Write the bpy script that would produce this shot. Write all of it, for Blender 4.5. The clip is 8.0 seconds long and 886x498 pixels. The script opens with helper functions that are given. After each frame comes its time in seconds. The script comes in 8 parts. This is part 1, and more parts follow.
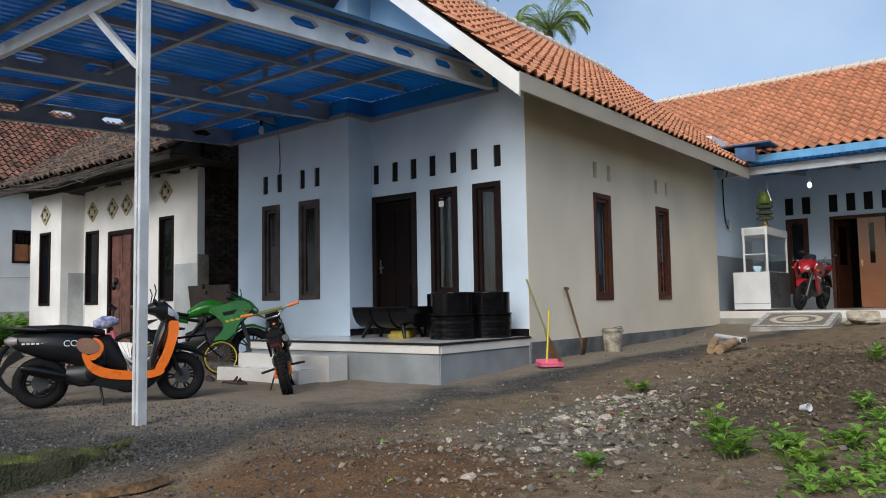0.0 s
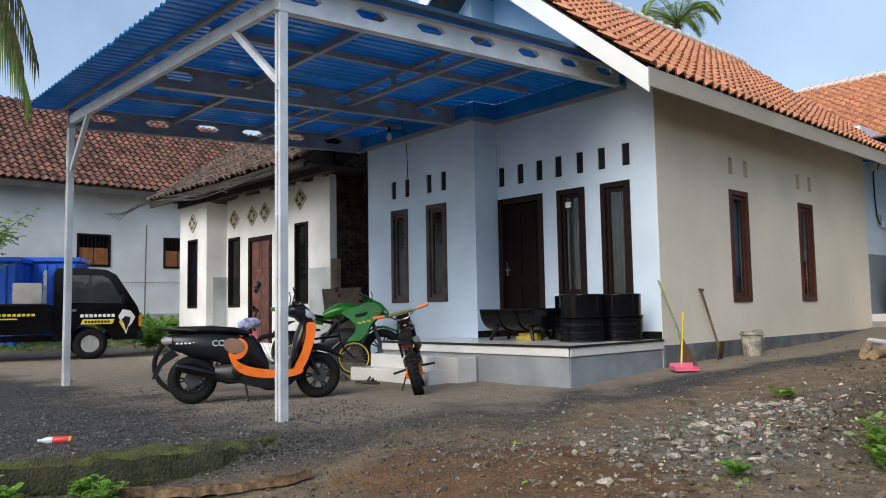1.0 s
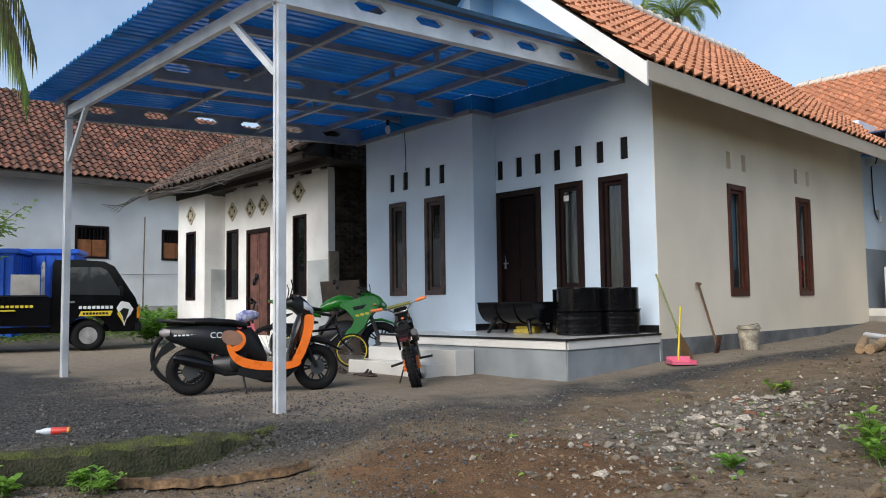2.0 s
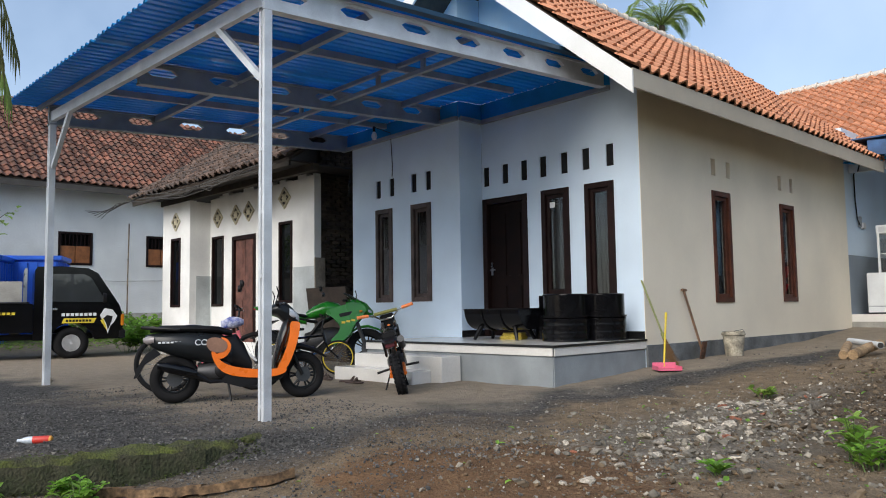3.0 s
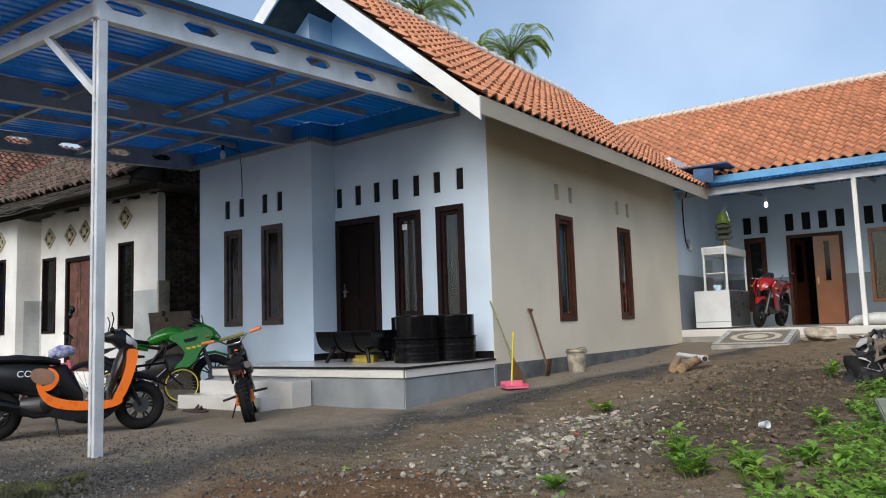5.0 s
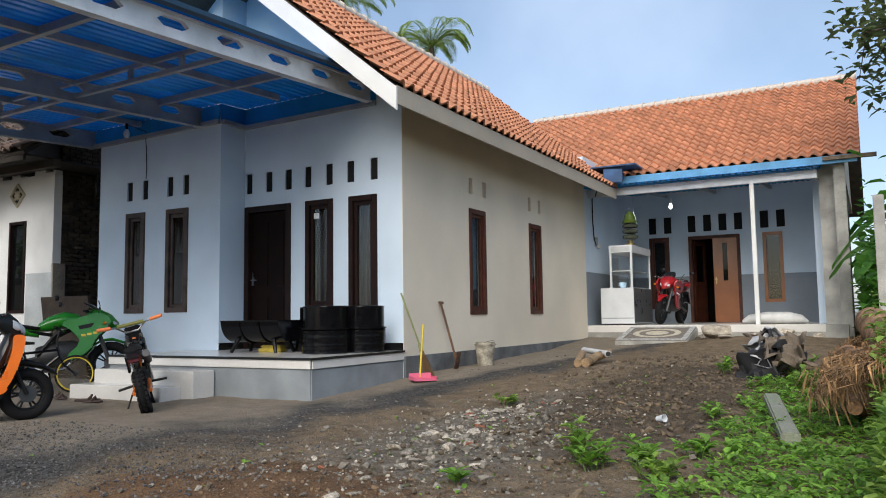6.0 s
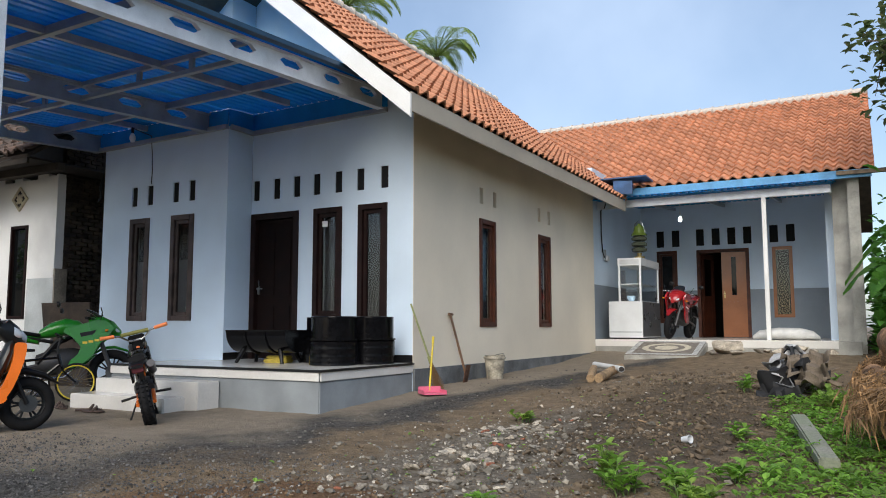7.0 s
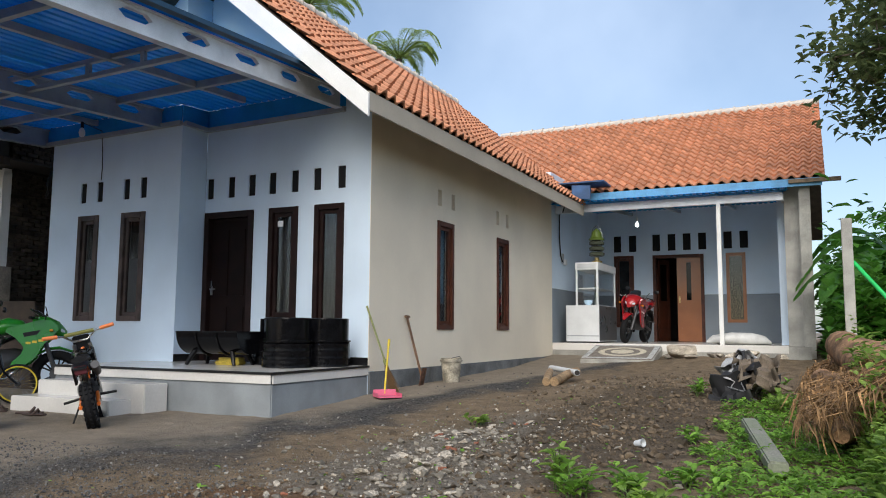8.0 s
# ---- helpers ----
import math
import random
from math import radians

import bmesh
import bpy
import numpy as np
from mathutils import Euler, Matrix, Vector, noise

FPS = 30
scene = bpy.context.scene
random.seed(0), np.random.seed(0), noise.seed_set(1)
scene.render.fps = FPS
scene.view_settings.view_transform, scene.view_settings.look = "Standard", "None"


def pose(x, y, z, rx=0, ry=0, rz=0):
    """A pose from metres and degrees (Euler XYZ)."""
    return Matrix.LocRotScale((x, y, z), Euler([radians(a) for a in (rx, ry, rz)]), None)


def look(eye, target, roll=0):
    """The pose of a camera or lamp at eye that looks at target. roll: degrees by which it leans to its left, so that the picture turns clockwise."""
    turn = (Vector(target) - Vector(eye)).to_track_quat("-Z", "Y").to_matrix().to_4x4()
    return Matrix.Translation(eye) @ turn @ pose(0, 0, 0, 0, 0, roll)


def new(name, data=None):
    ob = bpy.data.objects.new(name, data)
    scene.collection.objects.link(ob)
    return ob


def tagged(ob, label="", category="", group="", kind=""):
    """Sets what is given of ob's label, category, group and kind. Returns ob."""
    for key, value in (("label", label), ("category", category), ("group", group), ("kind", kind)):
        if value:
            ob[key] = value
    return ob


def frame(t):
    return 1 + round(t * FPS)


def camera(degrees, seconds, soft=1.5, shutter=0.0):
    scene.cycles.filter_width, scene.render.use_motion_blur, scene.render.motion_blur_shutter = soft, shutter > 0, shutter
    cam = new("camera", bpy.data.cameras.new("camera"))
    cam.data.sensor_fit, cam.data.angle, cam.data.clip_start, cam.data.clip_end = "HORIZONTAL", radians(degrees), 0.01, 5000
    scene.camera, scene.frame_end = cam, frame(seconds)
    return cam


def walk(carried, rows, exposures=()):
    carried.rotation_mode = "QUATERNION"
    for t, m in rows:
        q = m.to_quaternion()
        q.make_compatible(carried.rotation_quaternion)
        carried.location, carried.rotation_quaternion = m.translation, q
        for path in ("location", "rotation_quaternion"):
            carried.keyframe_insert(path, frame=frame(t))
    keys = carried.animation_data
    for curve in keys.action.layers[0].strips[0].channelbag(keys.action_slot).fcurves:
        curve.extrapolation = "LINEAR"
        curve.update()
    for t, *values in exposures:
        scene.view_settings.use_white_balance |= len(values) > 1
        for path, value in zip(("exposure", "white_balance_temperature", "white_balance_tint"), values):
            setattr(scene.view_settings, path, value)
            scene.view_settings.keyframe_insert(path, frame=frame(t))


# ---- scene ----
cam = camera(59.9, 8.0, soft=1.0)
PATH = [
    (0, (5.352, -8.683, 0.916), (4.126, -7.11, 1.062), -1.0),
    (0.5, (5.342, -8.698, 0.913), (4.025, -7.2, 1.059), -0.9),
    (1, (5.323, -8.72, 0.912), (3.862, -7.364, 1.07), -1.0),
    (1.5, (5.324, -8.724, 0.914), (3.819, -7.415, 1.062), -1.3),
    (2, (5.336, -8.724, 0.911), (3.876, -7.364, 1.051), -0.8),
    (3.5, (5.328, -8.711, 0.911), (3.915, -7.305, 1.075), -1.1),
    (4, (5.348, -8.705, 0.916), (3.991, -7.245, 1.078), -1.4),
    (4.5, (5.366, -8.699, 0.922), (4.071, -7.183, 1.091), -1.4),
    (5, (5.389, -8.669, 0.926), (4.237, -7.047, 1.127), -1.9),
    (5.2, (5.405, -8.652, 0.926), (4.32, -6.984, 1.128), -2.1),
    (6.5, (5.309, -8.569, 0.925), (4.36, -6.817, 1.099), -0.4),
    (7, (5.142, -8.496, 0.952), (4.179, -6.755, 1.153), -0.0),
    (7.5, (5.099, -8.42, 0.959), (4.159, -6.666, 1.156), 0.9),
    (8, (5.142, -8.404, 0.947), (4.27, -6.616, 1.156), 0.4),
]
walk(cam, [(t, look(eye, target, roll)) for t, eye, target, roll in PATH],
     [(0, -0.36), (0.5, -0.28), (1, -0.16), (2, -0.12), (3.5, -0.14), (4.5, -0.24), (5.2, -0.24), (6.5, -0.17), (8, -0.17)])

# ---- world, sun, exposure ----
world = bpy.data.worlds.new("sky")
scene.world = world
world.use_nodes = True
wn = world.node_tree
sky = wn.nodes.new("ShaderNodeTexSky")
sky.sky_type = 'NISHITA'
sky.sun_disc = False
sky.sun_elevation = radians(36)
sky.sun_rotation = radians(166)
sky.air_density, sky.dust_density, sky.ozone_density = 1.0, 1.5, 1.2
bg = wn.nodes["Background"]
bg.inputs[1].default_value = 0.185
# soft thin cloud over the blue
tc = wn.nodes.new("ShaderNodeTexCoord")
cn = wn.nodes.new("ShaderNodeTexNoise")
cn.inputs["Scale"].default_value = 2.2
cn.inputs["Detail"].default_value = 6
cr = wn.nodes.new("ShaderNodeValToRGB")
cr.color_ramp.elements[0].position, cr.color_ramp.elements[1].position = 0.42, 0.72
cr.color_ramp.elements[0].color, cr.color_ramp.elements[1].color = (0.18, 0.18, 0.18, 1), (0.70, 0.70, 0.70, 1)
cm = wn.nodes.new("ShaderNodeMixRGB")
cm.inputs[2].default_value = (4.6, 5.7, 7.4, 1)
wn.links.new(tc.outputs["Generated"], cn.inputs["Vector"])
wn.links.new(cn.outputs["Fac"], cr.inputs[0])
wn.links.new(cr.outputs[0], cm.inputs[0])
wn.links.new(sky.outputs[0], cm.inputs[1])
wn.links.new(cm.outputs[0], bg.inputs[0])

sun_data = bpy.data.lights.new("sun", 'SUN')
sun_data.energy = 3.3
sun_data.angle = radians(45)
sun_data.color = (1.0, 0.945, 0.86)
sun = new("sun", sun_data)
sun.matrix_world = look((0, 0, 0), (-0.20, 0.78, -0.58))

# ---- materials ----
MATS = {}


def mat(name, color, rough=0.6, metal=0.0, vary=0.12, scale=3.0, fine=60.0, bump=0.0, dist=0.01, color2=None, rand=0.0, island=0.0, spec=0.5, coat=0.0, detail=5.0):
    """Node material with two scales of tone, grain in the relief and, for pieces, a shift from piece to piece."""
    if name in MATS:
        return MATS[name]
    m = bpy.data.materials.new(name)
    m.use_nodes = True
    nt = m.node_tree
    b = nt.nodes["Principled BSDF"]
    b.inputs["Metallic"].default_value = metal
    b.inputs["Specular IOR Level"].default_value = spec
    b.inputs["Coat Weight"].default_value = coat
    co = nt.nodes.new("ShaderNodeTexCoord")
    n1 = nt.nodes.new("ShaderNodeTexNoise")
    n1.inputs["Scale"].default_value, n1.inputs["Detail"].default_value = scale, detail
    n2 = nt.nodes.new("ShaderNodeTexNoise")
    n2.inputs["Scale"].default_value, n2.inputs["Detail"].default_value = fine, 3
    for n in (n1, n2):
        nt.links.new(co.outputs["Object"], n.inputs["Vector"])
    ramp = nt.nodes.new("ShaderNodeValToRGB")
    c2 = color2 or tuple(c * (1 - vary * 1.6) for c in color)
    c1 = color if color2 else tuple(min(1, c * (1 + vary * 0.8)) for c in color)
    ramp.color_ramp.elements[0].position, ramp.color_ramp.elements[1].position = 0.34, 0.66
    ramp.color_ramp.elements[0].color, ramp.color_ramp.elements[1].color = (*c2, 1), (*c1, 1)
    nt.links.new(n1.outputs["Fac"], ramp.inputs[0])
    mul = nt.nodes.new("ShaderNodeMixRGB")
    mul.blend_type = 'MULTIPLY'
    mul.inputs[0].default_value = 1.0
    fr = nt.nodes.new("ShaderNodeMapRange")
    fr.inputs["From Min"].default_value, fr.inputs["From Max"].default_value = 0.3, 0.7
    fr.inputs["To Min"].default_value, fr.inputs["To Max"].default_value = 1 - vary, 1 + vary * 0.5
    nt.links.new(n2.outputs["Fac"], fr.inputs["Value"])
    nt.links.new(ramp.outputs[0], mul.inputs[1])
    nt.links.new(fr.outputs[0], mul.inputs[2])
    out = mul.outputs[0]
    if rand or island:
        hv = nt.nodes.new("ShaderNodeHueSaturation")
        src = nt.nodes.new("ShaderNodeObjectInfo").outputs["Random"] if rand else nt.nodes.new("ShaderNodeNewGeometry").outputs["Random Per Island"]
        amp = rand or island
        mr = nt.nodes.new("ShaderNodeMapRange")
        mr.inputs["To Min"].default_value, mr.inputs["To Max"].default_value = 1 - amp, 1 + amp * 0.6
        nt.links.new(src, mr.inputs["Value"])
        nt.links.new(mr.outputs[0], hv.inputs["Value"])
        nt.links.new(out, hv.inputs["Color"])
        out = hv.outputs[0]
    nt.links.new(out, b.inputs["Base Color"])
    rr = nt.nodes.new("ShaderNodeMapRange")
    span = min(0.12, rough * 0.4)
    rr.inputs["To Min"].default_value, rr.inputs["To Max"].default_value = rough - span, min(1, rough + span)
    nt.links.new(n1.outputs["Fac"], rr.inputs["Value"])
    nt.links.new(rr.outputs[0], b.inputs["Roughness"])
    if bump:
        bp = nt.nodes.new("ShaderNodeBump")
        bp.inputs["Strength"].default_value, bp.inputs["Distance"].default_value = bump, dist
        nt.links.new(n2.outputs["Fac"], bp.inputs["Height"])
        nt.links.new(bp.outputs[0], b.inputs["Normal"])
    MATS[name] = m
    return m


def glass_mat(name, tint=(0.9, 0.95, 0.95), rough=0.02):
    if name in MATS:
        return MATS[name]
    m = bpy.data.materials.new(name)
    m.use_nodes = True
    b = m.node_tree.nodes["Principled BSDF"]
    b.inputs["Base Color"].default_value = (*tint, 1)
    b.inputs["Roughness"].default_value = rough
    b.inputs["Transmission Weight"].default_value = 1.0
    b.inputs["IOR"].default_value = 1.45
    MATS[name] = m
    return m


def glow_mat(name, color, power):
    m = bpy.data.materials.new(name)
    m.use_nodes = True
    b = m.node_tree.nodes["Principled BSDF"]
    b.inputs["Base Color"].default_value = (*color, 1)
    b.inputs["Emission Color"].default_value = (*color, 1)
    b.inputs["Emission Strength"].default_value = power
    return m


PAINT_BLUE = mat("pale_blue_paint", (0.64, 0.76, 0.88), 0.7, vary=0.06, scale=0.9, fine=140, bump=0.15, dist=0.003)
PAINT_CREAM = mat("cream_paint", (0.82, 0.74, 0.60), 0.75, vary=0.06, scale=0.7, fine=120, bump=0.15, dist=0.003)
PAINT_WHITE = mat("white_paint", (0.76, 0.76, 0.74), 0.6, vary=0.07, scale=1.3, fine=90, bump=0.08, dist=0.003)
PAINT_OLDWHITE = mat("old_white_paint", (0.80, 0.80, 0.78), 0.8, vary=0.10, scale=1.2, fine=60, bump=0.2, dist=0.004)
PAINT_SKY = mat("sky_blue_paint", (0.74, 0.87, 0.94), 0.65, vary=0.06, scale=0.6, fine=100, bump=0.1, dist=0.003, color2=(0.36, 0.66, 0.90))
PAINT_GREY = mat("grey_plinth_paint", (0.27, 0.295, 0.31), 0.65, vary=0.16, scale=2.2, fine=80, bump=0.15, dist=0.004)
DADO_GREY = mat("blue_grey_dado_paint", (0.24, 0.28, 0.32), 0.6, vary=0.08, scale=1.5, fine=100, bump=0.1, dist=0.003)
TILE_WHITE = mat("white_floor_tile", (0.72, 0.70, 0.66), 0.18, vary=0.05, scale=2, fine=40)
CEMENT = mat("raw_cement", (0.42, 0.41, 0.37), 0.9, vary=0.2, scale=3, fine=70, bump=0.4, dist=0.006)
CEMENT_DARK = mat("mossy_cement", (0.050, 0.048, 0.026), 0.95, vary=0.4, scale=9, fine=50, bump=1.0, dist=0.02, color2=(0.028, 0.036, 0.012))
WOOD_DARK = mat("dark_brown_wood", (0.018, 0.008, 0.007), 0.5, vary=0.25, scale=5, fine=90, spec=0.2)
WOOD_RED = mat("red_brown_wood", (0.085, 0.026, 0.014), 0.45, vary=0.25, scale=5, fine=80, spec=0.35)
WOOD_ORANGE = mat("varnished_orange_wood", (0.33, 0.11, 0.03), 0.35, vary=0.10, scale=2, fine=70, coat=0.3)
WOOD_GREY = mat("weathered_wood", (0.20, 0.15, 0.10), 0.85, vary=0.35, scale=6, fine=60, bump=0.5, dist=0.006)
GLASS_DARK = mat("dark_window_glass", (0.006, 0.007, 0.008), 0.03, vary=0.1, spec=0.25)
# near-black colour that paints the shade of rooms, gaps and recesses
DEEP_SHADE = mat("painted_deep_shade", (0.03, 0.026, 0.024), 0.9)
GALV = mat("galvanised_steel", (0.70, 0.73, 0.76), 0.42, metal=0.25, vary=0.10, scale=4, fine=120)
# darker copy of GALV; members under the sheets carry their shade in it
GALV_DARK = mat("darker_galvanised_steel", (0.36, 0.39, 0.41), 0.5, metal=0.25, vary=0.12, scale=4, fine=120)
SHEET_BLUE = mat("blue_coated_sheet", (0.035, 0.37, 0.80), 0.2, metal=0.0, vary=0.14, scale=1.6, fine=50)
sheet_tree = SHEET_BLUE.node_tree
sheet_through = sheet_tree.nodes.new("ShaderNodeBsdfTranslucent")
sheet_through.inputs["Color"].default_value = (0.03, 0.42, 0.82, 1)
sheet_mix = sheet_tree.nodes.new("ShaderNodeMixShader")
sheet_mix.inputs[0].default_value = 0.27
sheet_tree.links.new(sheet_tree.nodes["Principled BSDF"].outputs[0], sheet_mix.inputs[1])
sheet_tree.links.new(sheet_through.outputs[0], sheet_mix.inputs[2])
sheet_tree.links.new(sheet_mix.outputs[0], sheet_tree.nodes["Material Output"].inputs["Surface"])
TERRA = mat("terracotta_tile", (0.58, 0.25, 0.13), 0.75, vary=0.16, scale=5, fine=60, bump=0.2, dist=0.003, rand=0.22)
TERRA_I = mat("terracotta_tiles", (0.58, 0.25, 0.13), 0.75, vary=0.16, scale=5, fine=60, bump=0.2, dist=0.003, island=0.22)
TERRA_OLD = mat("weathered_tiles", (0.24, 0.095, 0.06), 0.9, vary=0.35, scale=4, fine=50, bump=0.3, dist=0.004, island=0.65, color2=(0.12, 0.07, 0.05))
TERRA_OLDER = mat("grey_brown_weathered_tiles", (0.17, 0.105, 0.075), 0.95, vary=0.35, scale=4, fine=50, bump=0.3, dist=0.004, island=0.45, color2=(0.075, 0.06, 0.05))
RIDGE_CEM = mat("ridge_mortar", (0.55, 0.50, 0.44), 0.9, vary=0.2, scale=5, fine=60, bump=0.3, dist=0.005)


# ---- mesh helpers ----
def add_box(bm, x0, y0, z0, x1, y1, z1, m=None):
    r = bmesh.ops.create_cube(bm, size=1.0)
    t = Matrix.Translation(((x0 + x1) / 2, (y0 + y1) / 2, (z0 + z1) / 2)) @ Matrix.Diagonal((abs(x1 - x0), abs(y1 - y0), abs(z1 - z0), 1))
    bmesh.ops.transform(bm, matrix=(m @ t) if m else t, verts=r["verts"])
    return r["verts"]


def add_tube(bm, pts, radii, seg=10, cap=True):
    """A round tube through points; radii a number or one for each point."""
    pts = [Vector(p) for p in pts]
    if not isinstance(radii, (list, tuple)):
        radii = [radii] * len(pts)
    rings, up = [], None
    for i, p in enumerate(pts):
        d = (pts[min(i + 1, len(pts) - 1)] - pts[max(i - 1, 0)]).normalized()
        if up is None:
            up = Vector((0, 0, 1)) if abs(d.z) < 0.9 else Vector((1, 0, 0))
        a = d.cross(up).normalized()
        up = a.cross(d).normalized()
        rings.append([bm.verts.new(p + (a * math.cos(2 * math.pi * k / seg) + up * math.sin(2 * math.pi * k / seg)) * radii[i]) for k in range(seg)])
    for r0, r1 in zip(rings, rings[1:]):
        for k in range(seg):
            bm.faces.new((r0[k], r0[(k + 1) % seg], r1[(k + 1) % seg], r1[k]))
    if cap:
        bm.faces.new(rings[0][::-1])
        bm.faces.new(rings[-1])


def add_lathe(bm, prof, m=None, seg=24):
    """Turn a profile of (radius, height) about z, then place it by m."""
    m = m or Matrix()
    rings = [[bm.verts.new(m @ Vector((r * math.cos(2 * math.pi * k / seg), r * math.sin(2 * math.pi * k / seg), z))) for k in range(seg)] for r, z in prof]
    for r0, r1 in zip(rings, rings[1:]):
        for k in range(seg):
            bm.faces.new((r0[k], r0[(k + 1) % seg], r1[(k + 1) % seg], r1[k]))
    bm.faces.new(rings[0][::-1])
    bm.faces.new(rings[-1])


def add_prism(bm, poly, h, m=None):
    """A polygon in x, y, drawn out along z from -h/2 to h/2, then placed by m."""
    m = m or Matrix()
    lo = [bm.verts.new(m @ Vector((x, y, -h / 2))) for x, y in poly]
    hi = [bm.verts.new(m @ Vector((x, y, h / 2))) for x, y in poly]
    n = len(poly)
    bm.faces.new(lo[::-1])
    bm.faces.new(hi)
    for i in range(n):
        bm.faces.new((lo[i], lo[(i + 1) % n], hi[(i + 1) % n], hi[i]))


def add_ring(bm, R, r, m, seg=32, sub=10, squash=1.0):
    """A torus about z placed by m; squash widens its section along the axis."""
    rings = []
    for i in range(seg):
        a = 2 * math.pi * i / seg
        rings.append([bm.verts.new(m @ Vector(((R + r * math.cos(2 * math.pi * k / sub)) * math.cos(a), (R + r * math.cos(2 * math.pi * k / sub)) * math.sin(a), r * squash * math.sin(2 * math.pi * k / sub)))) for k in range(sub)])
    for i in range(seg):
        r0, r1 = rings[i], rings[(i + 1) % seg]
        for k in range(sub):
            bm.faces.new((r0[k], r1[k], r1[(k + 1) % sub], r0[(k + 1) % sub]))


def mesh_of(bm, name, material, smooth=False, bevel=0.0):
    if bevel:
        es = [e for e in bm.edges if len(e.link_faces) == 2 and e.calc_face_angle(0) > 0.6]
        bmesh.ops.bevel(bm, geom=es, offset=bevel, segments=2, affect='EDGES', clamp_overlap=True)
    bmesh.ops.recalc_face_normals(bm, faces=bm.faces)
    me = bpy.data.meshes.new(name)
    bm.to_mesh(me)
    bm.free()
    me.materials.append(material)
    if smooth:
        me.shade_smooth()
        me.set_sharp_from_angle(angle=radians(40))
    return me


def part(name, bm, material, parent=None, label="", smooth=False, bevel=0.0):
    ob = new(name, mesh_of(bm, name, material, smooth, bevel))
    if parent:
        ob.parent = parent
    if label:
        ob["label"] = label
    return ob


def thing(name, m, label, category, group="", kind=""):
    e = new(name)
    e.matrix_world = m
    return tagged(e, label, category, group, kind)


def boxes(*bs):
    bm = bmesh.new()
    for b in bs:
        add_box(bm, *b)
    return bm


def wall_mesh(u0, u1, z0, z1, holes, place, thick):
    """A wall in u and z with rectangular holes (ua, ub, za, zb); place(u, d, z) gives the point at depth d from 0 to thick."""
    bm = bmesh.new()
    us = sorted({u0, u1, *[h[0] for h in holes], *[h[1] for h in holes]})
    zs = sorted({z0, z1, *[h[2] for h in holes], *[h[3] for h in holes]})
    us = [u for u in us if u0 <= u <= u1]
    zs = [z for z in zs if z0 <= z <= z1]
    solid = {}
    for i in range(len(us) - 1):
        for j in range(len(zs) - 1):
            uc, zc = (us[i] + us[i + 1]) / 2, (zs[j] + zs[j + 1]) / 2
            solid[i, j] = not any(h[0] < uc < h[1] and h[2] < zc < h[3] for h in holes)
    cache = {}

    def v(i, j, k):
        if (i, j, k) not in cache:
            cache[i, j, k] = bm.verts.new(place(us[i], thick * k, zs[j]))
        return cache[i, j, k]
    for (i, j), s in solid.items():
        if not s:
            continue
        for k in (0, 1):
            bm.faces.new((v(i, j, k), v(i + 1, j, k), v(i + 1, j + 1, k), v(i, j + 1, k)))
        for di, dj, a, b in ((-1, 0, (i, j), (i, j + 1)), (1, 0, (i + 1, j), (i + 1, j + 1)), (0, -1, (i, j), (i + 1, j)), (0, 1, (i, j + 1), (i + 1, j + 1))):
            if not solid.get((i + di, j + dj), False):
                bm.faces.new((v(*a, 0), v(*b, 0), v(*b, 1), v(*a, 1)))
    return bm


def on_y(y0, s=1):
    return lambda u, d, z: (u, y0 + s * d, z)


def on_x(x0, s=-1):
    return lambda u, d, z: (x0 + s * d, u, z)


def structure(name, bm, material, label, smooth=False, bevel=0.0, kind="structure", category=""):
    return tagged(part(name, bm, material, None, label, smooth, bevel), label, category or name.split("_")[0], "", kind)

# ---- ground ----
def lerp_table(v, table):
    if v <= table[0][0]:
        return table[0][1]
    for (a, p), (b, q) in zip(table, table[1:]):
        if v <= b:
            f = (v - a) / (b - a)
            return p + (q - p) * f
    return table[-1][1]


def hump(x, y, cx, cy, rx, ry, h):
    d = ((x - cx) / rx) ** 2 + ((y - cy) / ry) ** 2
    return h * math.exp(-d)


def ground_z(x, y):
    z = lerp_table(y, ((-7.0, -0.02), (-1.9, 0.03), (0.5, 0.16), (5.0, 0.27), (7.6, 0.44), (12, 0.6))) if x > -3.4 else 0.0
    if x > -3.4:
        z *= min(1, (x + 3.4) / 2.0)
    if x < -14:
        z += 0.6 * min(1, (-14 - x) / 4.0)
    # dip towards the path at the near side
    e = x - (-0.57 + (y + 8.6) * 0.345)
    if y < -5.3 and e > -0.09:
        side = min(1.0, max(0.0, e + 0.09) / 0.12)
        side = side * side * (3 - 2 * side)
        z -= (0.20 - 0.09 * min(1.0, max(0.0, (e - 0.9) / 2.0))) * side * min(1.0, (-5.3 - y) / 1.3)
    z += hump(x, y, 3.3, 1.2, 1.2, 2.4, 0.16) + hump(x, y, 3.9, 5.6, 1.6, 1.2, 0.18)
    z += hump(x, y, 6.9, 0.5, 1.5, 5.0, 0.25)
    return z


def rough_z(x, y):
    r = math.hypot(x - 2, y + 3)
    amp = 1.0 if x > 0.9 or y < -5.6 else 0.35
    n = noise.noise(Vector((x * 1.7, y * 1.7, 0.3))) * 0.035 + noise.noise(Vector((x * 5.1, y * 5.1, 2.0))) * 0.016 + noise.noise(Vector((x * 13, y * 13, 5.0))) * 0.009
    return ground_z(x, y) + n * amp * max(0.2, min(1, 14 / (r + 1)))


def axis(breaks):
    out = []
    for a, b, step in breaks:
        n = max(1, round((b - a) / step))
        out += [a + (b - a) * i / n for i in range(n)]
    return out + [breaks[-1][1]]


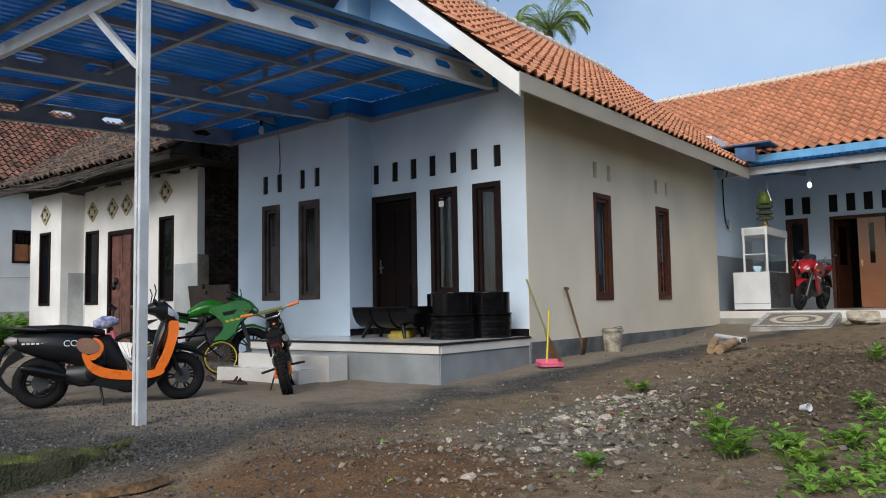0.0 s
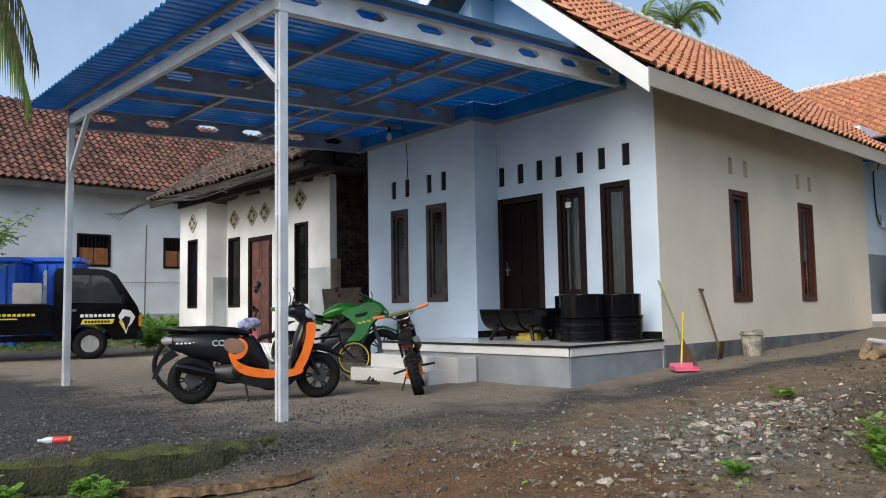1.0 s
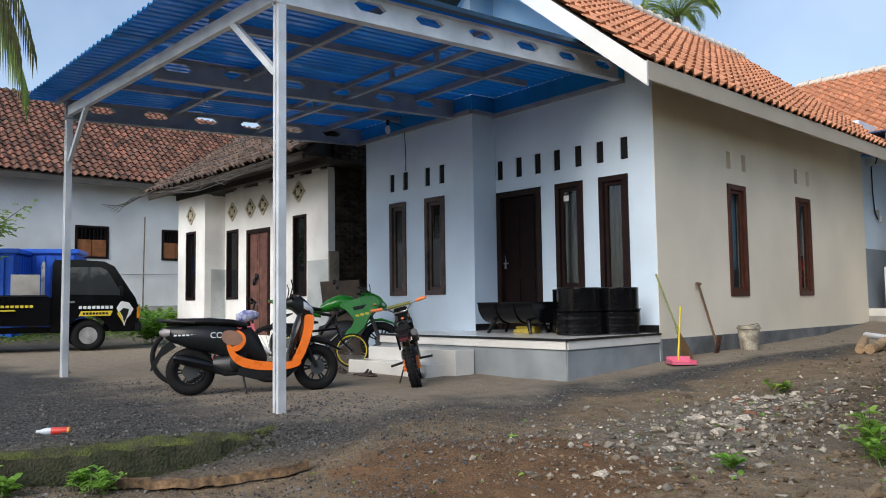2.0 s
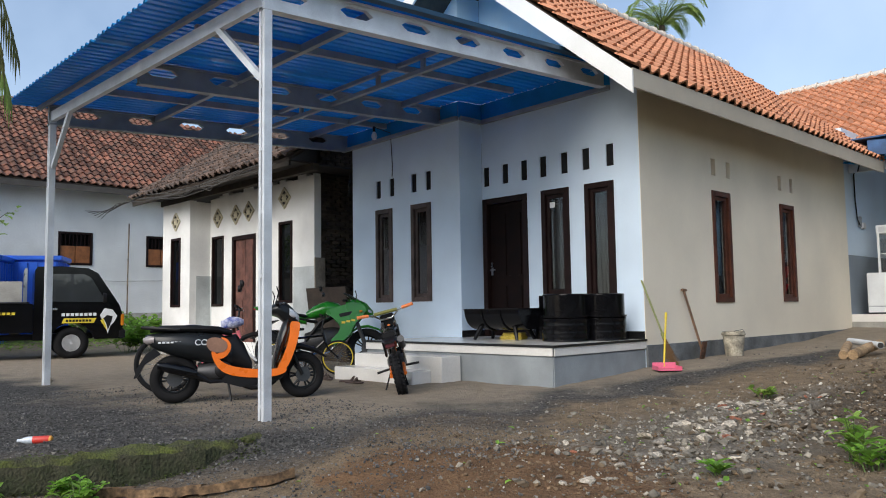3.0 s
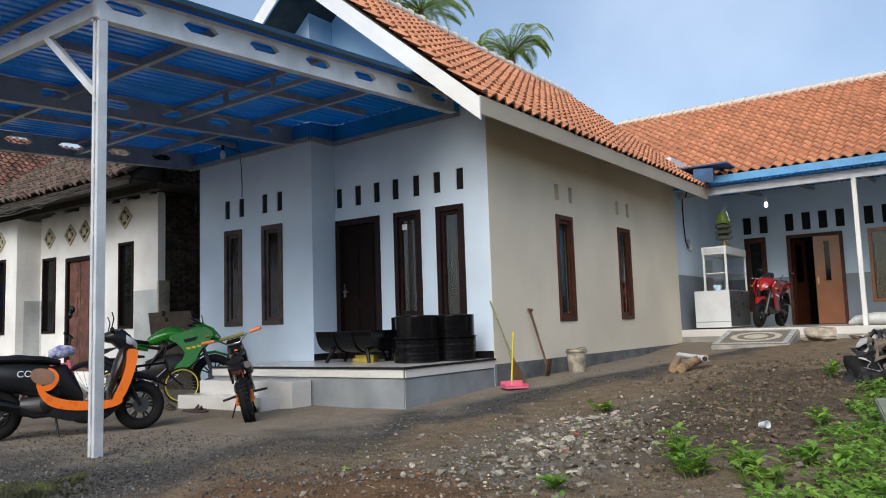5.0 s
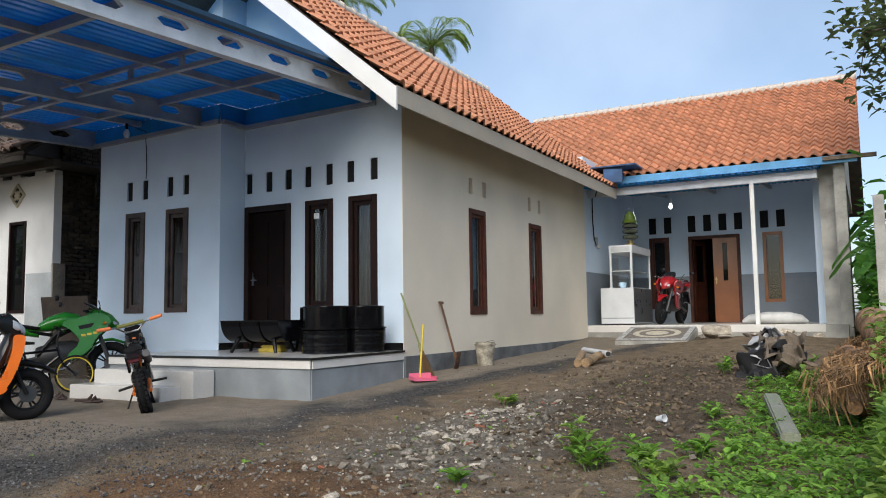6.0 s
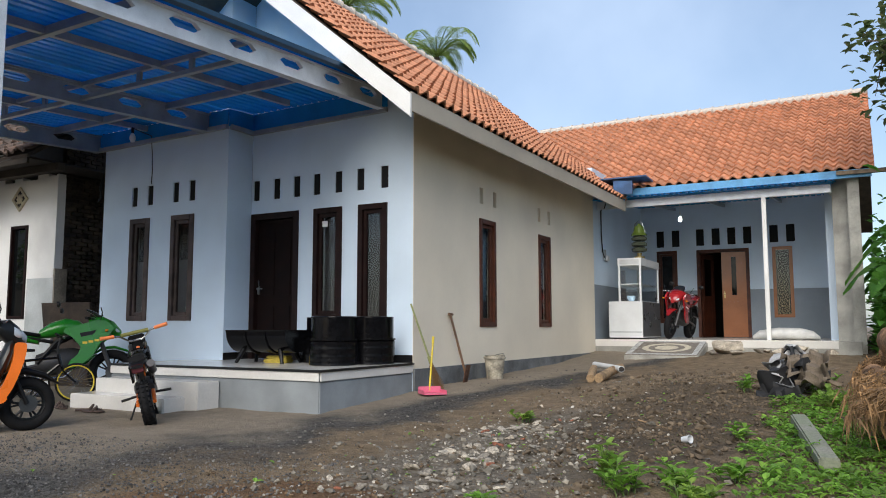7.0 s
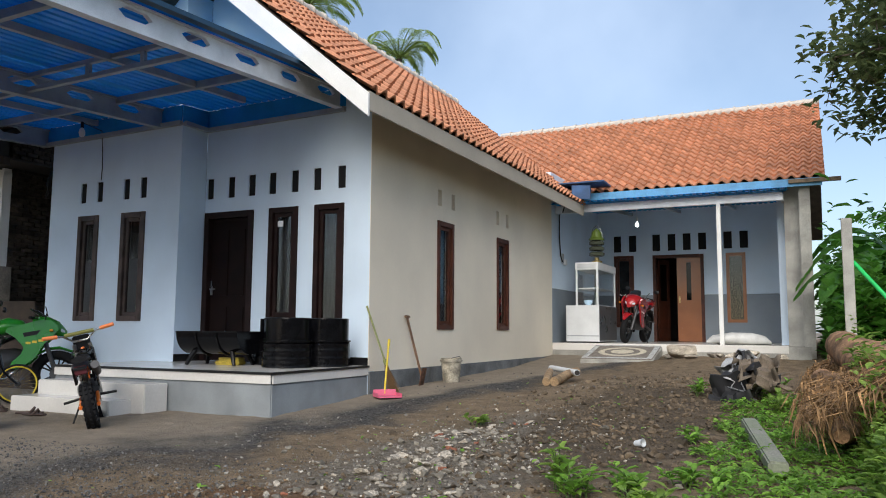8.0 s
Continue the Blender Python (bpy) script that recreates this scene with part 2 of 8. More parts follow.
def build_ground():
    xs = axis(((-400, -60, 60), (-60, -16, 4), (-16, -3, 0.5), (-3, 7.5, 0.07), (7.5, 12, 0.4), (12, 60, 5), (60, 400, 60)))
    ys = axis(((-400, -60, 60), (-60, -11, 4), (-11, -8, 0.3), (-8, 3, 0.07), (3, 9, 0.15), (9, 20, 1.0), (20, 60, 5), (60, 400, 60)))
    verts = [(x, y, rough_z(x, y)) for y in ys for x in xs]
    w = len(xs)
    faces = [(j * w + i, j * w + i + 1, (j + 1) * w + i + 1, (j + 1) * w + i) for j in range(len(ys) - 1) for i in range(w - 1)]
    me = bpy.data.meshes.new("ground")
    me.from_pydata(verts, [], faces)
    me.shade_smooth()
    return me


def ground_mat():
    m = bpy.data.materials.new("gravel_and_soil")
    m.use_nodes = True
    nt = m.node_tree
    b = nt.nodes["Principled BSDF"]
    geo = nt.nodes.new("ShaderNodeNewGeometry")

    def noise_node(scale, detail=5.0, rough=0.55):
        n = nt.nodes.new("ShaderNodeTexNoise")
        n.inputs["Scale"].default_value, n.inputs["Detail"].default_value, n.inputs["Roughness"].default_value = scale, detail, rough
        nt.links.new(geo.outputs["Position"], n.inputs["Vector"])
        return n

    def ramp(src, a, ca, bb, cb):
        r = nt.nodes.new("ShaderNodeValToRGB")
        r.color_ramp.elements[0].position, r.color_ramp.elements[1].position = a, bb
        r.color_ramp.elements[0].color, r.color_ramp.elements[1].color = ca, cb
        nt.links.new(src, r.inputs[0])
        return r.outputs[0]

    def mix(f, a, c, kind='MIX'):
        n = nt.nodes.new("ShaderNodeMixRGB")
        n.blend_type = kind
        for s, v in ((n.inputs[0], f), (n.inputs[1], a), (n.inputs[2], c)):
            if isinstance(v, (int, float, tuple)):
                s.default_value = v
            else:
                nt.links.new(v, s)
        return n.outputs[0]

    sep = nt.nodes.new("ShaderNodeSeparateXYZ")
    nt.links.new(geo.outputs["Position"], sep.inputs[0])

    def band(src, a, c):
        r = nt.nodes.new("ShaderNodeMapRange")
        r.interpolation_type = 'SMOOTHSTEP'
        r.inputs["From Min"].default_value, r.inputs["From Max"].default_value = a, c
        nt.links.new(src, r.inputs["Value"])
        return r.outputs[0]

    def calc(op, a, c):
        n = nt.nodes.new("ShaderNodeMath")
        n.operation = op
        for s, v in ((n.inputs[0], a), (n.inputs[1], c)):
            if isinstance(v, (int, float)):
                s.default_value = v
            else:
                nt.links.new(v, s)
        return n.outputs[0]

    big = noise_node(0.9, 4).outputs["Fac"]
    mid = noise_node(6, 6, 0.65).outputs["Fac"]
    fine = noise_node(55, 4, 0.7).outputs["Fac"]
    vor = nt.nodes.new("ShaderNodeTexVoronoi")
    vor.inputs["Scale"].default_value = 42
    nt.links.new(geo.outputs["Position"], vor.inputs["Vector"])
    vgrey = nt.nodes.new("ShaderNodeSeparateColor")
    nt.links.new(vor.outputs["Color"], vgrey.inputs[0])
    chips = ramp(vgrey.outputs[0], 0.1, (0.010, 0.010, 0.010, 1), 0.95, (0.165, 0.157, 0.145, 1))
    gravel = mix(0.5, chips, ramp(fine, 0.32, (0.012, 0.012, 0.012, 1), 0.7, (0.118, 0.112, 0.104, 1)))
    soil = ramp(mid, 0.32, (0.095, 0.066, 0.039, 1), 0.70, (0.37, 0.27, 0.17, 1))
    soil = mix(0.45, soil, ramp(fine, 0.3, (0.042, 0.031, 0.019, 1), 0.7, (0.35, 0.26, 0.17, 1)))
    sand = ramp(mid, 0.3, (0.25, 0.20, 0.145, 1), 0.7, (0.40, 0.33, 0.25, 1))
    sand = mix(0.35, sand, ramp(fine, 0.3, (0.13, 0.108, 0.08, 1), 0.7, (0.44, 0.37, 0.29, 1)))
    wob = calc('MULTIPLY', calc('SUBTRACT', big, 0.5), 3.0)
    xw = calc('ADD', sep.outputs[0], wob)
    yw = calc('ADD', sep.outputs[1], wob)
    # a line that runs along the drive: s grows away from the house
    s = calc('SUBTRACT', calc('MULTIPLY', xw, 0.75), calc('MULTIPLY', yw, 0.55))
    earth = band(s, 3.4, 4.5)
    back = band(calc('SUBTRACT', xw, calc('MULTIPLY', yw, 0.10)), 1.0, 1.9)
    f_soil = calc('MAXIMUM', earth, back)
    near_house = calc('MULTIPLY', band(yw, -5.9, -4.9), calc('SUBTRACT', 1.0, band(xw, -0.4, 0.9)))
    strip = calc('MULTIPLY', band(sep.outputs[1], -2.2, -0.5), calc('SUBTRACT', 1.0, band(calc('SUBTRACT', calc('ADD', sep.outputs[0], calc('MULTIPLY', wob, 0.25)), calc('MULTIPLY', sep.outputs[1], 0.14)), 0.5, 0.9)))
    left = calc('SUBTRACT', 1.0, band(xw, -10.0, -6.5))
    col = mix(calc('MULTIPLY', near_house, 0.9), gravel, sand)
    col = mix(calc('MULTIPLY', left, 0.6), col, sand)
    col = mix(f_soil, col, soil)
    col = mix(calc('MULTIPLY', strip, 0.85), col, sand)

    def blob(cx, cy, rx, ry, soft=0.55):
        dx = calc('DIVIDE', calc('SUBTRACT', xw2, cx), rx)
        dy = calc('DIVIDE', calc('SUBTRACT', yw2, cy), ry)
        d = calc('ADD', calc('MULTIPLY', dx, dx), calc('MULTIPLY', dy, dy))
        return calc('SUBTRACT', 1.0, band(d, soft, 1.3))

    wob2 = calc('ADD', calc('MULTIPLY', calc('SUBTRACT', mid, 0.5), 1.4), calc('MULTIPLY', wob, 0.35))
    xw2 = calc('ADD', sep.outputs[0], wob2)
    yw2 = calc('ADD', sep.outputs[1], calc('MULTIPLY', wob2, 0.8))
    warm = mix(0.4, ramp(mid, 0.32, (0.085, 0.040, 0.019, 1), 0.70, (0.26, 0.135, 0.064, 1)), ramp(fine, 0.3, (0.03, 0.018, 0.010, 1), 0.7, (0.24, 0.15, 0.08, 1)))
    dusty = mix(0.5, ramp(mid, 0.3, (0.16, 0.135, 0.10, 1), 0.7, (0.36, 0.31, 0.24, 1)), chips)
    dug = mix(0.5, ramp(mid, 0.3, (0.055, 0.040, 0.026, 1), 0.7, (0.18, 0.132, 0.086, 1)), ramp(fine, 0.3, (0.020, 0.015, 0.010, 1), 0.7, (0.15, 0.115, 0.078, 1)))
    col = mix(calc('MULTIPLY', blob(2.75, -3.1, 0.85, 2.3), 0.75), col, dusty)
    col = mix(calc('MULTIPLY', blob(3.60, -1.3, 0.85, 2.4), 0.92), col, dug)
    col = mix(calc('MULTIPLY', blob(2.35, -5.5, 0.95, 0.95), 0.9), col, warm)
    nt.links.new(col, b.inputs["Base Color"])
    b.inputs["Roughness"].default_value = 0.95
    b.inputs["Specular IOR Level"].default_value = 0.25
    bp = nt.nodes.new("ShaderNodeBump")
    bp.inputs["Strength"].default_value, bp.inputs["Distance"].default_value = 1.0, 0.035
    hsum = calc('ADD', calc('MULTIPLY', fine, 0.7), calc('MULTIPLY', vgrey.outputs[0], 0.5))
    nt.links.new(calc('ADD', hsum, mid), bp.inputs["Height"])
    nt.links.new(bp.outputs[0], b.inputs["Normal"])
    return m


ground_me = build_ground()
ground_me.materials.append(ground_mat())
ground = tagged(new("ground", ground_me), "dark gravel drive giving way to bare brown soil and sand", "ground", "", "structure")

# ---- front house: shell ----
FL = 0.49          # porch floor
HX0, HX1 = -5.46, 0.0
YB = 7.5           # far end of the side wall
W = 0.15
VZ0, VZ1 = 2.80, 3.10


def roof_under(x):
    return 3.56 + (0.70 - x) * 0.845 if x > -2.4 else 3.56 + 0.845 * 3.1 - (-2.4 - x) * 0.845


vents_r = [(x, x + 0.12) for x in (-2.77, -2.38, -2.01, -1.65, -1.27, -0.90, -0.51)]
vents_l = [(x, x + 0.12) for x in (-4.80, -4.45, -3.90, -3.56)]
door_hole = (-2.79, -1.90, FL, 2.60)
win3 = (-1.63, -1.14, 1.04, 2.60)
win4 = (-0.87, -0.40, 0.88, 2.60)
win1 = (-4.81, -4.38, 1.04, 2.60)
win2 = (-3.91, -3.44, 1.04, 2.60)
HB = -0.3
structure("wall_front_door", wall_mesh(-2.80, -0.0, HB, 4.10, [door_hole, win3, win4] + [(a, b, VZ0, VZ1) for a, b in vents_r], on_y(0.0), W), PAINT_BLUE, "pale blue painted plaster wall with vent slots")
structure("wall_front_left", wall_mesh(HX0, -2.80, HB, 4.10, [win1, win2] + [(a, b, VZ0, VZ1) for a, b in vents_l], on_y(-0.5), W), PAINT_BLUE, "pale blue painted plaster wall with two windows")
structure("wall_return", wall_mesh(-0.35, 0.0, HB, 4.1, [], on_x(-2.803, -1), W), PAINT_BLUE, "pale blue return wall beside the porch")
swin1 = (1.93, 2.50, 0.95, 2.60)
swin2 = (4.32, 4.89, 0.95, 2.60)
structure("wall_side", wall_mesh(0.0 + W, YB, -0.2, 4.05, [swin1, swin2] + [(a, a + 0.13, 2.83, 3.08) for a in (1.95, 2.43, 4.31, 4.79)], on_x(0.004, -1), W), PAINT_CREAM, "cream painted plaster side wall")
structure("wall_side_corner", boxes((0.0, -0.004, 0.415, 0.006, W + 0.004, 4.05)), PAINT_CREAM, "cream painted corner of the side wall")
structure("wall_house_left", boxes((HX0, -0.345, HB, HX0 + W, 11.4, 3.6)), PAINT_OLDWHITE, "plastered far side wall")
# inner walls and ceiling carry the unlit room's shade in their colour
structure("wall_house_inside", boxes((HX0 + W, 3.2, HB, -W, 3.3, 3.6), (-2.7, 3.3, HB, -2.6, 11.4, 3.6), (-2.6, 7.3, HB, -W, 7.4, 3.6)), DEEP_SHADE, "near-black inner wall painting the room's shade behind the windows")
structure("ceiling_house", boxes((HX0 + W, 0.16, 3.5, -W, 11.4, 3.55), (HX0 + W, -0.34, 3.5, -2.96, 0.16, 3.55)), DEEP_SHADE, "near-black ceiling painting the shade inside the house")
# plinth band along the side wall and porch
structure("plinth_side", boxes((0.0, 0.002, -0.1, 0.03, 7.5, 0.41)), mat("dirty_grey_plinth", (0.17, 0.18, 0.185), 0.85, vary=0.3, scale=2.5, fine=60, bump=0.3, dist=0.005), "grey painted plinth along the side wall")
structure("floor_porch", boxes((-3.32, -1.9, -0.15, -0.002, 0.0, 0.366)), PAINT_GREY, "grey painted porch base", bevel=0.012)
structure("trim_porch", boxes((-3.32, -1.915, 0.37, -0.008, -1.895, 0.468), (-0.003, -1.895, 0.37, 0.012, 0.0, 0.468)), TILE_WHITE, "white tiled edge of the porch", bevel=0.004)
structure("floor_porch_tiles", boxes((-3.32, -1.92, 0.478, 0.016, -0.0, FL)), TILE_WHITE, "glossy white porch floor tiles", bevel=0.004)
structure("trim_nosing", boxes((-3.32, -1.93, 0.468, 0.026, -1.918, 0.494), (0.0165, -1.917, 0.468, 0.026, 0.0, 0.494)), mat("black_edge_strip", (0.012, 0.012, 0.013), 0.4), "black strip along the porch edge")
structure("baseboard_porch", boxes((-1.90, -0.015, FL, 0.0, 0.0, FL + 0.10), (-2.80, -0.5, FL, -2.788, 0.0, FL + 0.10)), mat("black_skirting_tile", (0.012, 0.012, 0.013), 0.25), "black skirting tiles on the porch wall")
for i, (xa, xb, ya, zt) in enumerate(((-3.15, -1.43, -2.25, 0.335), (-3.2, -1.62, -2.55, 0.17))):
    structure("step_porch_%d" % (i + 1), boxes((xa, ya, -0.1, xb, -1.915, zt)), TILE_WHITE, "white tiled porch step", bevel=0.01, category="step")

# gables
def gable(name, y, x0, x1, zb):
    bm = bmesh.new()
    xs = [x0] + ([-2.4] if x0 < -2.4 < x1 else []) + [x1]
    poly = [(x0, zb), (x1, zb)] + [(x, roof_under(x) - 0.02) for x in reversed(xs)]
    add_prism(bm, poly, W, Matrix.Translation((0, y + W / 2, 0)) @ Matrix.Rotation(radians(90), 4, 'X'))
    return structure(name, bm, PAINT_SKY, "sky blue painted gable wall")


gable("wall_gable_right", 0.0, -2.80, 0.0, 4.102)
gable("wall_gable_left", -0.5, -4.5, -2.80, 4.102)
structure("wall_gable_return", boxes((-2.95, -0.35, 4.104, -2.803, 0.0, 5.8)), PAINT_SKY, "sky blue return of the gable")

# ---- front house: roof ----
RIDGE_X, RIDGE_Z = -2.4, 6.24
EAVE_X, EAVE_Z = 0.70, 3.62
RY0, RY1 = -1.2, 7.6


def slope_frame(eave_a, eave_b, top):
    """Local frame of a roof slope: u along the eave, v up the slope, w out of it."""
    a, b, t = Vector(eave_a), Vector(eave_b), Vector(top)
    u = (b - a).normalized()
    v = t - a
    length = 0.0
    v = (v - u * v.dot(u))
    length = v.length
    v.normalize()
    w = u.cross(v)
    m = Matrix((u, v, w)).transposed().to_4x4()
    m.translation = a
    return m, (b - a).length, length


def tile_profile(wd, n=8):
    """One S-shaped clay tile across its width: a raised roll and a hollow."""
    return [(wd * i / n, 0.036 * math.sin(2 * math.pi * i / n) + 0.012) for i in range(n + 1)]


def tile_verts(wd, lg):
    prof = tile_profile(wd)
    vs, fs = [], []
    for k, (vv, lift) in enumerate(((0.0, 0.045), (lg, 0.0))):
        vs += [(x, vv, z + lift) for x, z in prof]
    vs += [(x, 0.0, z + 0.012) for x, z in prof]
    n = len(prof)
    for i in range(n - 1):
        fs.append((i, i + 1, n + i + 1, n + i))
        fs.append((2 * n + i, 2 * n + i + 1, i + 1, i))
    return vs, fs


def tiles(parent, fr, u_len, v_len, wd, lg, mat_one, mat_rest, keep, jitter=0.004, name="roof_tile", cut=None):
    """Rows of tiles on a slope. keep(c, r): whether the tile is a piece of its own; cut(u, v): whether there is a tile at all."""
    nu, nv = math.ceil(u_len / wd), math.ceil(v_len / lg)
    wd = u_len / nu
    lg = v_len / nv
    vs, fs = tile_verts(wd * 1.03, lg * 1.16)
    me = bpy.data.meshes.new(name)
    me.from_pydata(vs, [], fs)
    me.materials.append(mat_one)
    me.shade_smooth()
    me.set_sharp_from_angle(angle=radians(45))
    av, af = [], []
    rnd = random.Random(nu * 100 + nv)
    kept = 0
    for r in range(nv):
        for c in range(nu):
            if cut and not cut((c + 0.5) * wd, (r + 0.5) * lg):
                continue
            loc = Matrix.Translation((c * wd + rnd.uniform(-1, 1) * jitter, r * lg + rnd.uniform(-1, 1) * jitter * 2, rnd.uniform(0, 1) * jitter)) @ Matrix.Rotation(rnd.uniform(-1, 1) * jitter * 2.5, 4, 'Z')
            if keep(c, r) and kept < 300:
                kept += 1
                o = new(name, me)
                o.parent = parent
                o.matrix_basis = fr @ loc
            else:
                k = len(av)
                mm = fr @ loc
                av += [tuple(mm @ Vector(p)) for p in vs]
                af += [tuple(i + k for i in f) for f in fs]
    if av:
        rest = bpy.data.meshes.new(name + "s")
        rest.from_pydata(av, [], af)
        rest.materials.append(mat_rest)
        rest.shade_smooth()
        rest.set_sharp_from_angle(angle=radians(45))
        o = new(name + "s", rest)
        o.parent = parent
        o["kind"] = "stuff"


def roof_deck(name, fr, u_len, v_len, label, material, thick=0.05):
    bm = bmesh.new()
    add_box(bm, 0, 0, -thick - 0.03, u_len, v_len, -0.03, fr)
    return structure(name, bm, material, label, category="roof")


RAFTER = mat("rafter_wood", (0.07, 0.052, 0.04), 0.85, vary=0.25, scale=5, fine=50)
fr1, ul1, vl1 = slope_frame((EAVE_X, RY0, EAVE_Z), (EAVE_X, RY1, EAVE_Z), (RIDGE_X, RY0, RIDGE_Z))
roof_front = roof_deck("roof_front", fr1, ul1, vl1, "terracotta tiled roof slope of the front house", RAFTER)
fr1b, ul1b, vl1b = slope_frame((-4.6, RY1, 4.38), (-4.6, RY0, 4.38), (RIDGE_X, RY1, RIDGE_Z))
roof_front_far = roof_deck("roof_front_far", fr1b, ul1b, vl1b, "terracotta tiled far roof slope", RAFTER)


def ridge_caps(parent, a, b, count, material):
    a, b = Vector(a), Vector(b)
    d = (b - a) / count
    ang = math.atan2(d.y, d.x)
    bm = bmesh.new()
    add_tube(bm, [(0, 0, 0), (d.length * 1.02, 0, 0)], [0.105, 0.115], 10)
    add_tube(bm, [(d.length * 0.92, 0, 0.008), (d.length * 1.04, 0, 0.008)], [0.128, 0.128], 10)
    me = mesh_of(bm, "ridge_cap", material, True)
    for i in range(count):
        o = new("ridge_cap", me)
        o.parent = parent
        o.matrix_basis = Matrix.Translation(a + d * i) @ Matrix.Rotation(ang, 4, 'Z')


# barge boards and fascia
def board(bm, a, b, depth, thick, axis_out):
    """A plank from a to b whose upper edge is the line, hanging down by depth."""
    a, b, o = Vector(a), Vector(b), Vector(axis_out).normalized() * thick
    vs = [bm.verts.new(p) for p in (a, b, b - Vector((0, 0, depth)), a - Vector((0, 0, depth)))]
    ws = [bm.verts.new(v.co + o) for v in vs]
    bm.faces.new(vs)
    bm.faces.new(ws[::-1])
    for i in range(4):
        bm.faces.new((vs[i], vs[(i + 1) % 4], ws[(i + 1) % 4], ws[i]))


bm = bmesh.new()
board(bm, (EAVE_X + 0.0, RY0, EAVE_Z - 0.03), (RIDGE_X, RY0, RIDGE_Z - 0.07), 0.27, 0.03, (0, -1, 0))
structure("trim_bargeboard", bm, PAINT_WHITE, "white painted bargeboard of the front gable")
bm = bmesh.new()
board(bm, (-4.6, RY0 - 0.002, 4.39), (RIDGE_X - 0.004, RY0 - 0.002, RIDGE_Z + 0.01), 0.27, 0.03, (0, -1, 0))
structure("trim_bargeboard_far", bm, PAINT_WHITE, "white painted bargeboard of the far slope")
FASCIA = mat("beige_fascia_paint", (0.46, 0.41, 0.33), 0.7, vary=0.06, scale=1.5, fine=60)
structure("trim_fascia", boxes((EAVE_X - 0.035, RY0 + 0.004, EAVE_Z - 0.22, EAVE_X - 0.005, RY1, EAVE_Z + 0.0)), FASCIA, "beige fascia board under the eave")

# ---- back house ----
Y2, F2 = 11.5, 0.69
bw = [(1.39, 2.63, F2, 2.87), (0.40, 0.91, F2, 2.88), (3.15, 3.60, 1.17, 2.87)]
bv = [(x, x + 0.19, 2.98, 3.40) for x in (0.40, 0.79, 1.39, 1.77, 2.14, 2.51, 3.11, 3.48)]
structure("wall_back_upper", wall_mesh(-0.2, 4.45, 1.86, 4.4, [h if h[3] < 1.8 else (h[0], h[1], max(h[2], 1.86), h[3]) for h in bw] + bv, on_y(Y2), W), PAINT_BLUE, "pale blue upper wall of the back porch")
structure("wall_back_lower", wall_mesh(-0.2, 4.45, 0.3, 1.857, [(h[0], h[1], h[2], 1.857) for h in bw], on_y(Y2 - 0.004), W), DADO_GREY, "blue grey dado of the back porch")
structure("wall_back_side_upper", boxes((-0.15, YB + 0.002, 1.86, 0.0, Y2, 4.4)), PAINT_BLUE, "pale blue porch side wall")
structure("wall_back_side_lower", boxes((-0.15, YB + 0.002, 0.3, 0.004, Y2, 1.857)), DADO_GREY, "blue grey dado of the porch side wall")
structure("wall_back_right", boxes((4.45, 8.7, 0.3, 4.6, Y2 + W, 4.4)), PAINT_BLUE, "pale blue end wall of the back porch")
structure("floor_back", boxes((-0.1, YB + 0.003, 0.1, 5.0, Y2 + 0.15, F2 - 0.012)), CEMENT, "cement base of the back porch")
structure("floor_back_tiles", boxes((-0.0, YB + 0.0, F2 - 0.15, 4.62, Y2, F2)), TILE_WHITE, "white tiled back porch floor", bevel=0.006)
# back rooms closed with walls and floor coloured as deep shade
structure("wall_back_inside", boxes((-2.6, 14.0, 0.3, 5.0, 14.1, 4.1), (-2.7, 11.65, 0.3, -2.6, 14.1, 4.1), (4.9, 11.65, 0.3, 5.0, 14.0, 4.1), (-2.6, 11.5, 0.3, -0.2, 11.6, 4.1)), DEEP_SHADE, "near-black wall painting the shade inside the back house")
structure("floor_back_inside", boxes((-0.1, Y2 + 0.151, 0.3, 5.0, 14.0, F2 - 0.01)), DEEP_SHADE, "near-black floor painting the shade inside the back house")
structure("ceiling_back", boxes((-2.6, 11.5, 4.15, 5.0, 14.1, 4.2)), PAINT_WHITE, "white ceiling over the back porch")
structure("column_back", boxes((4.88, 7.75, 0.2, 5.08, 7.95, 3.75)), CEMENT, "bare concrete corner column", bevel=0.012)

R2E, R2ZE = 7.62, 3.88
R2R, R2ZR = 12.9, 6.75
fr2, ul2, vl2 = slope_frame((-3.3, R2E, R2ZE), (5.35, R2E, R2ZE), (-3.3, R2R, R2ZR))
roof_back = roof_deck("roof_back", fr2, ul2, vl2, "bright terracotta tiled roof of the back house", RAFTER)
fr2b, ul2b, vl2b = slope_frame((5.35, 18.2, R2ZE), (-3.3, 18.2, R2ZE), (5.35, R2R, R2ZR))
roof_deck("roof_back_far", fr2b, ul2b, vl2b, "far slope of the back roof", RAFTER)
ridge_caps(roof_back, (-3.3, R2R, R2ZR + 0.02), (5.35, R2R, R2ZR + 0.02), 26, RIDGE_CEM)
bm = bmesh.new()
add_prism(bm, [(8.3, 3.9), (18.0, 3.9), (R2R, R2ZR - 0.1)], 0.15, Matrix(((0, 0, 1, 4.95), (1, 0, 0, 0), (0, 1, 0, 0), (0, 0, 0, 1))))
structure("wall_back_gable", bm, CEMENT, "raw cement gable of the back house")
ridge_caps(roof_front, (RIDGE_X, RY0, RIDGE_Z + 0.03), (RIDGE_X, RY1, RIDGE_Z + 0.03), 26, RIDGE_CEM)

# ---- carport ----
carport = thing("carport", pose(0, 0, 0), "grey steel carport with a blue corrugated sheet roof", "carport")


def beam_z(y):
    return 3.62 + 0.058 * (y + 5.25)


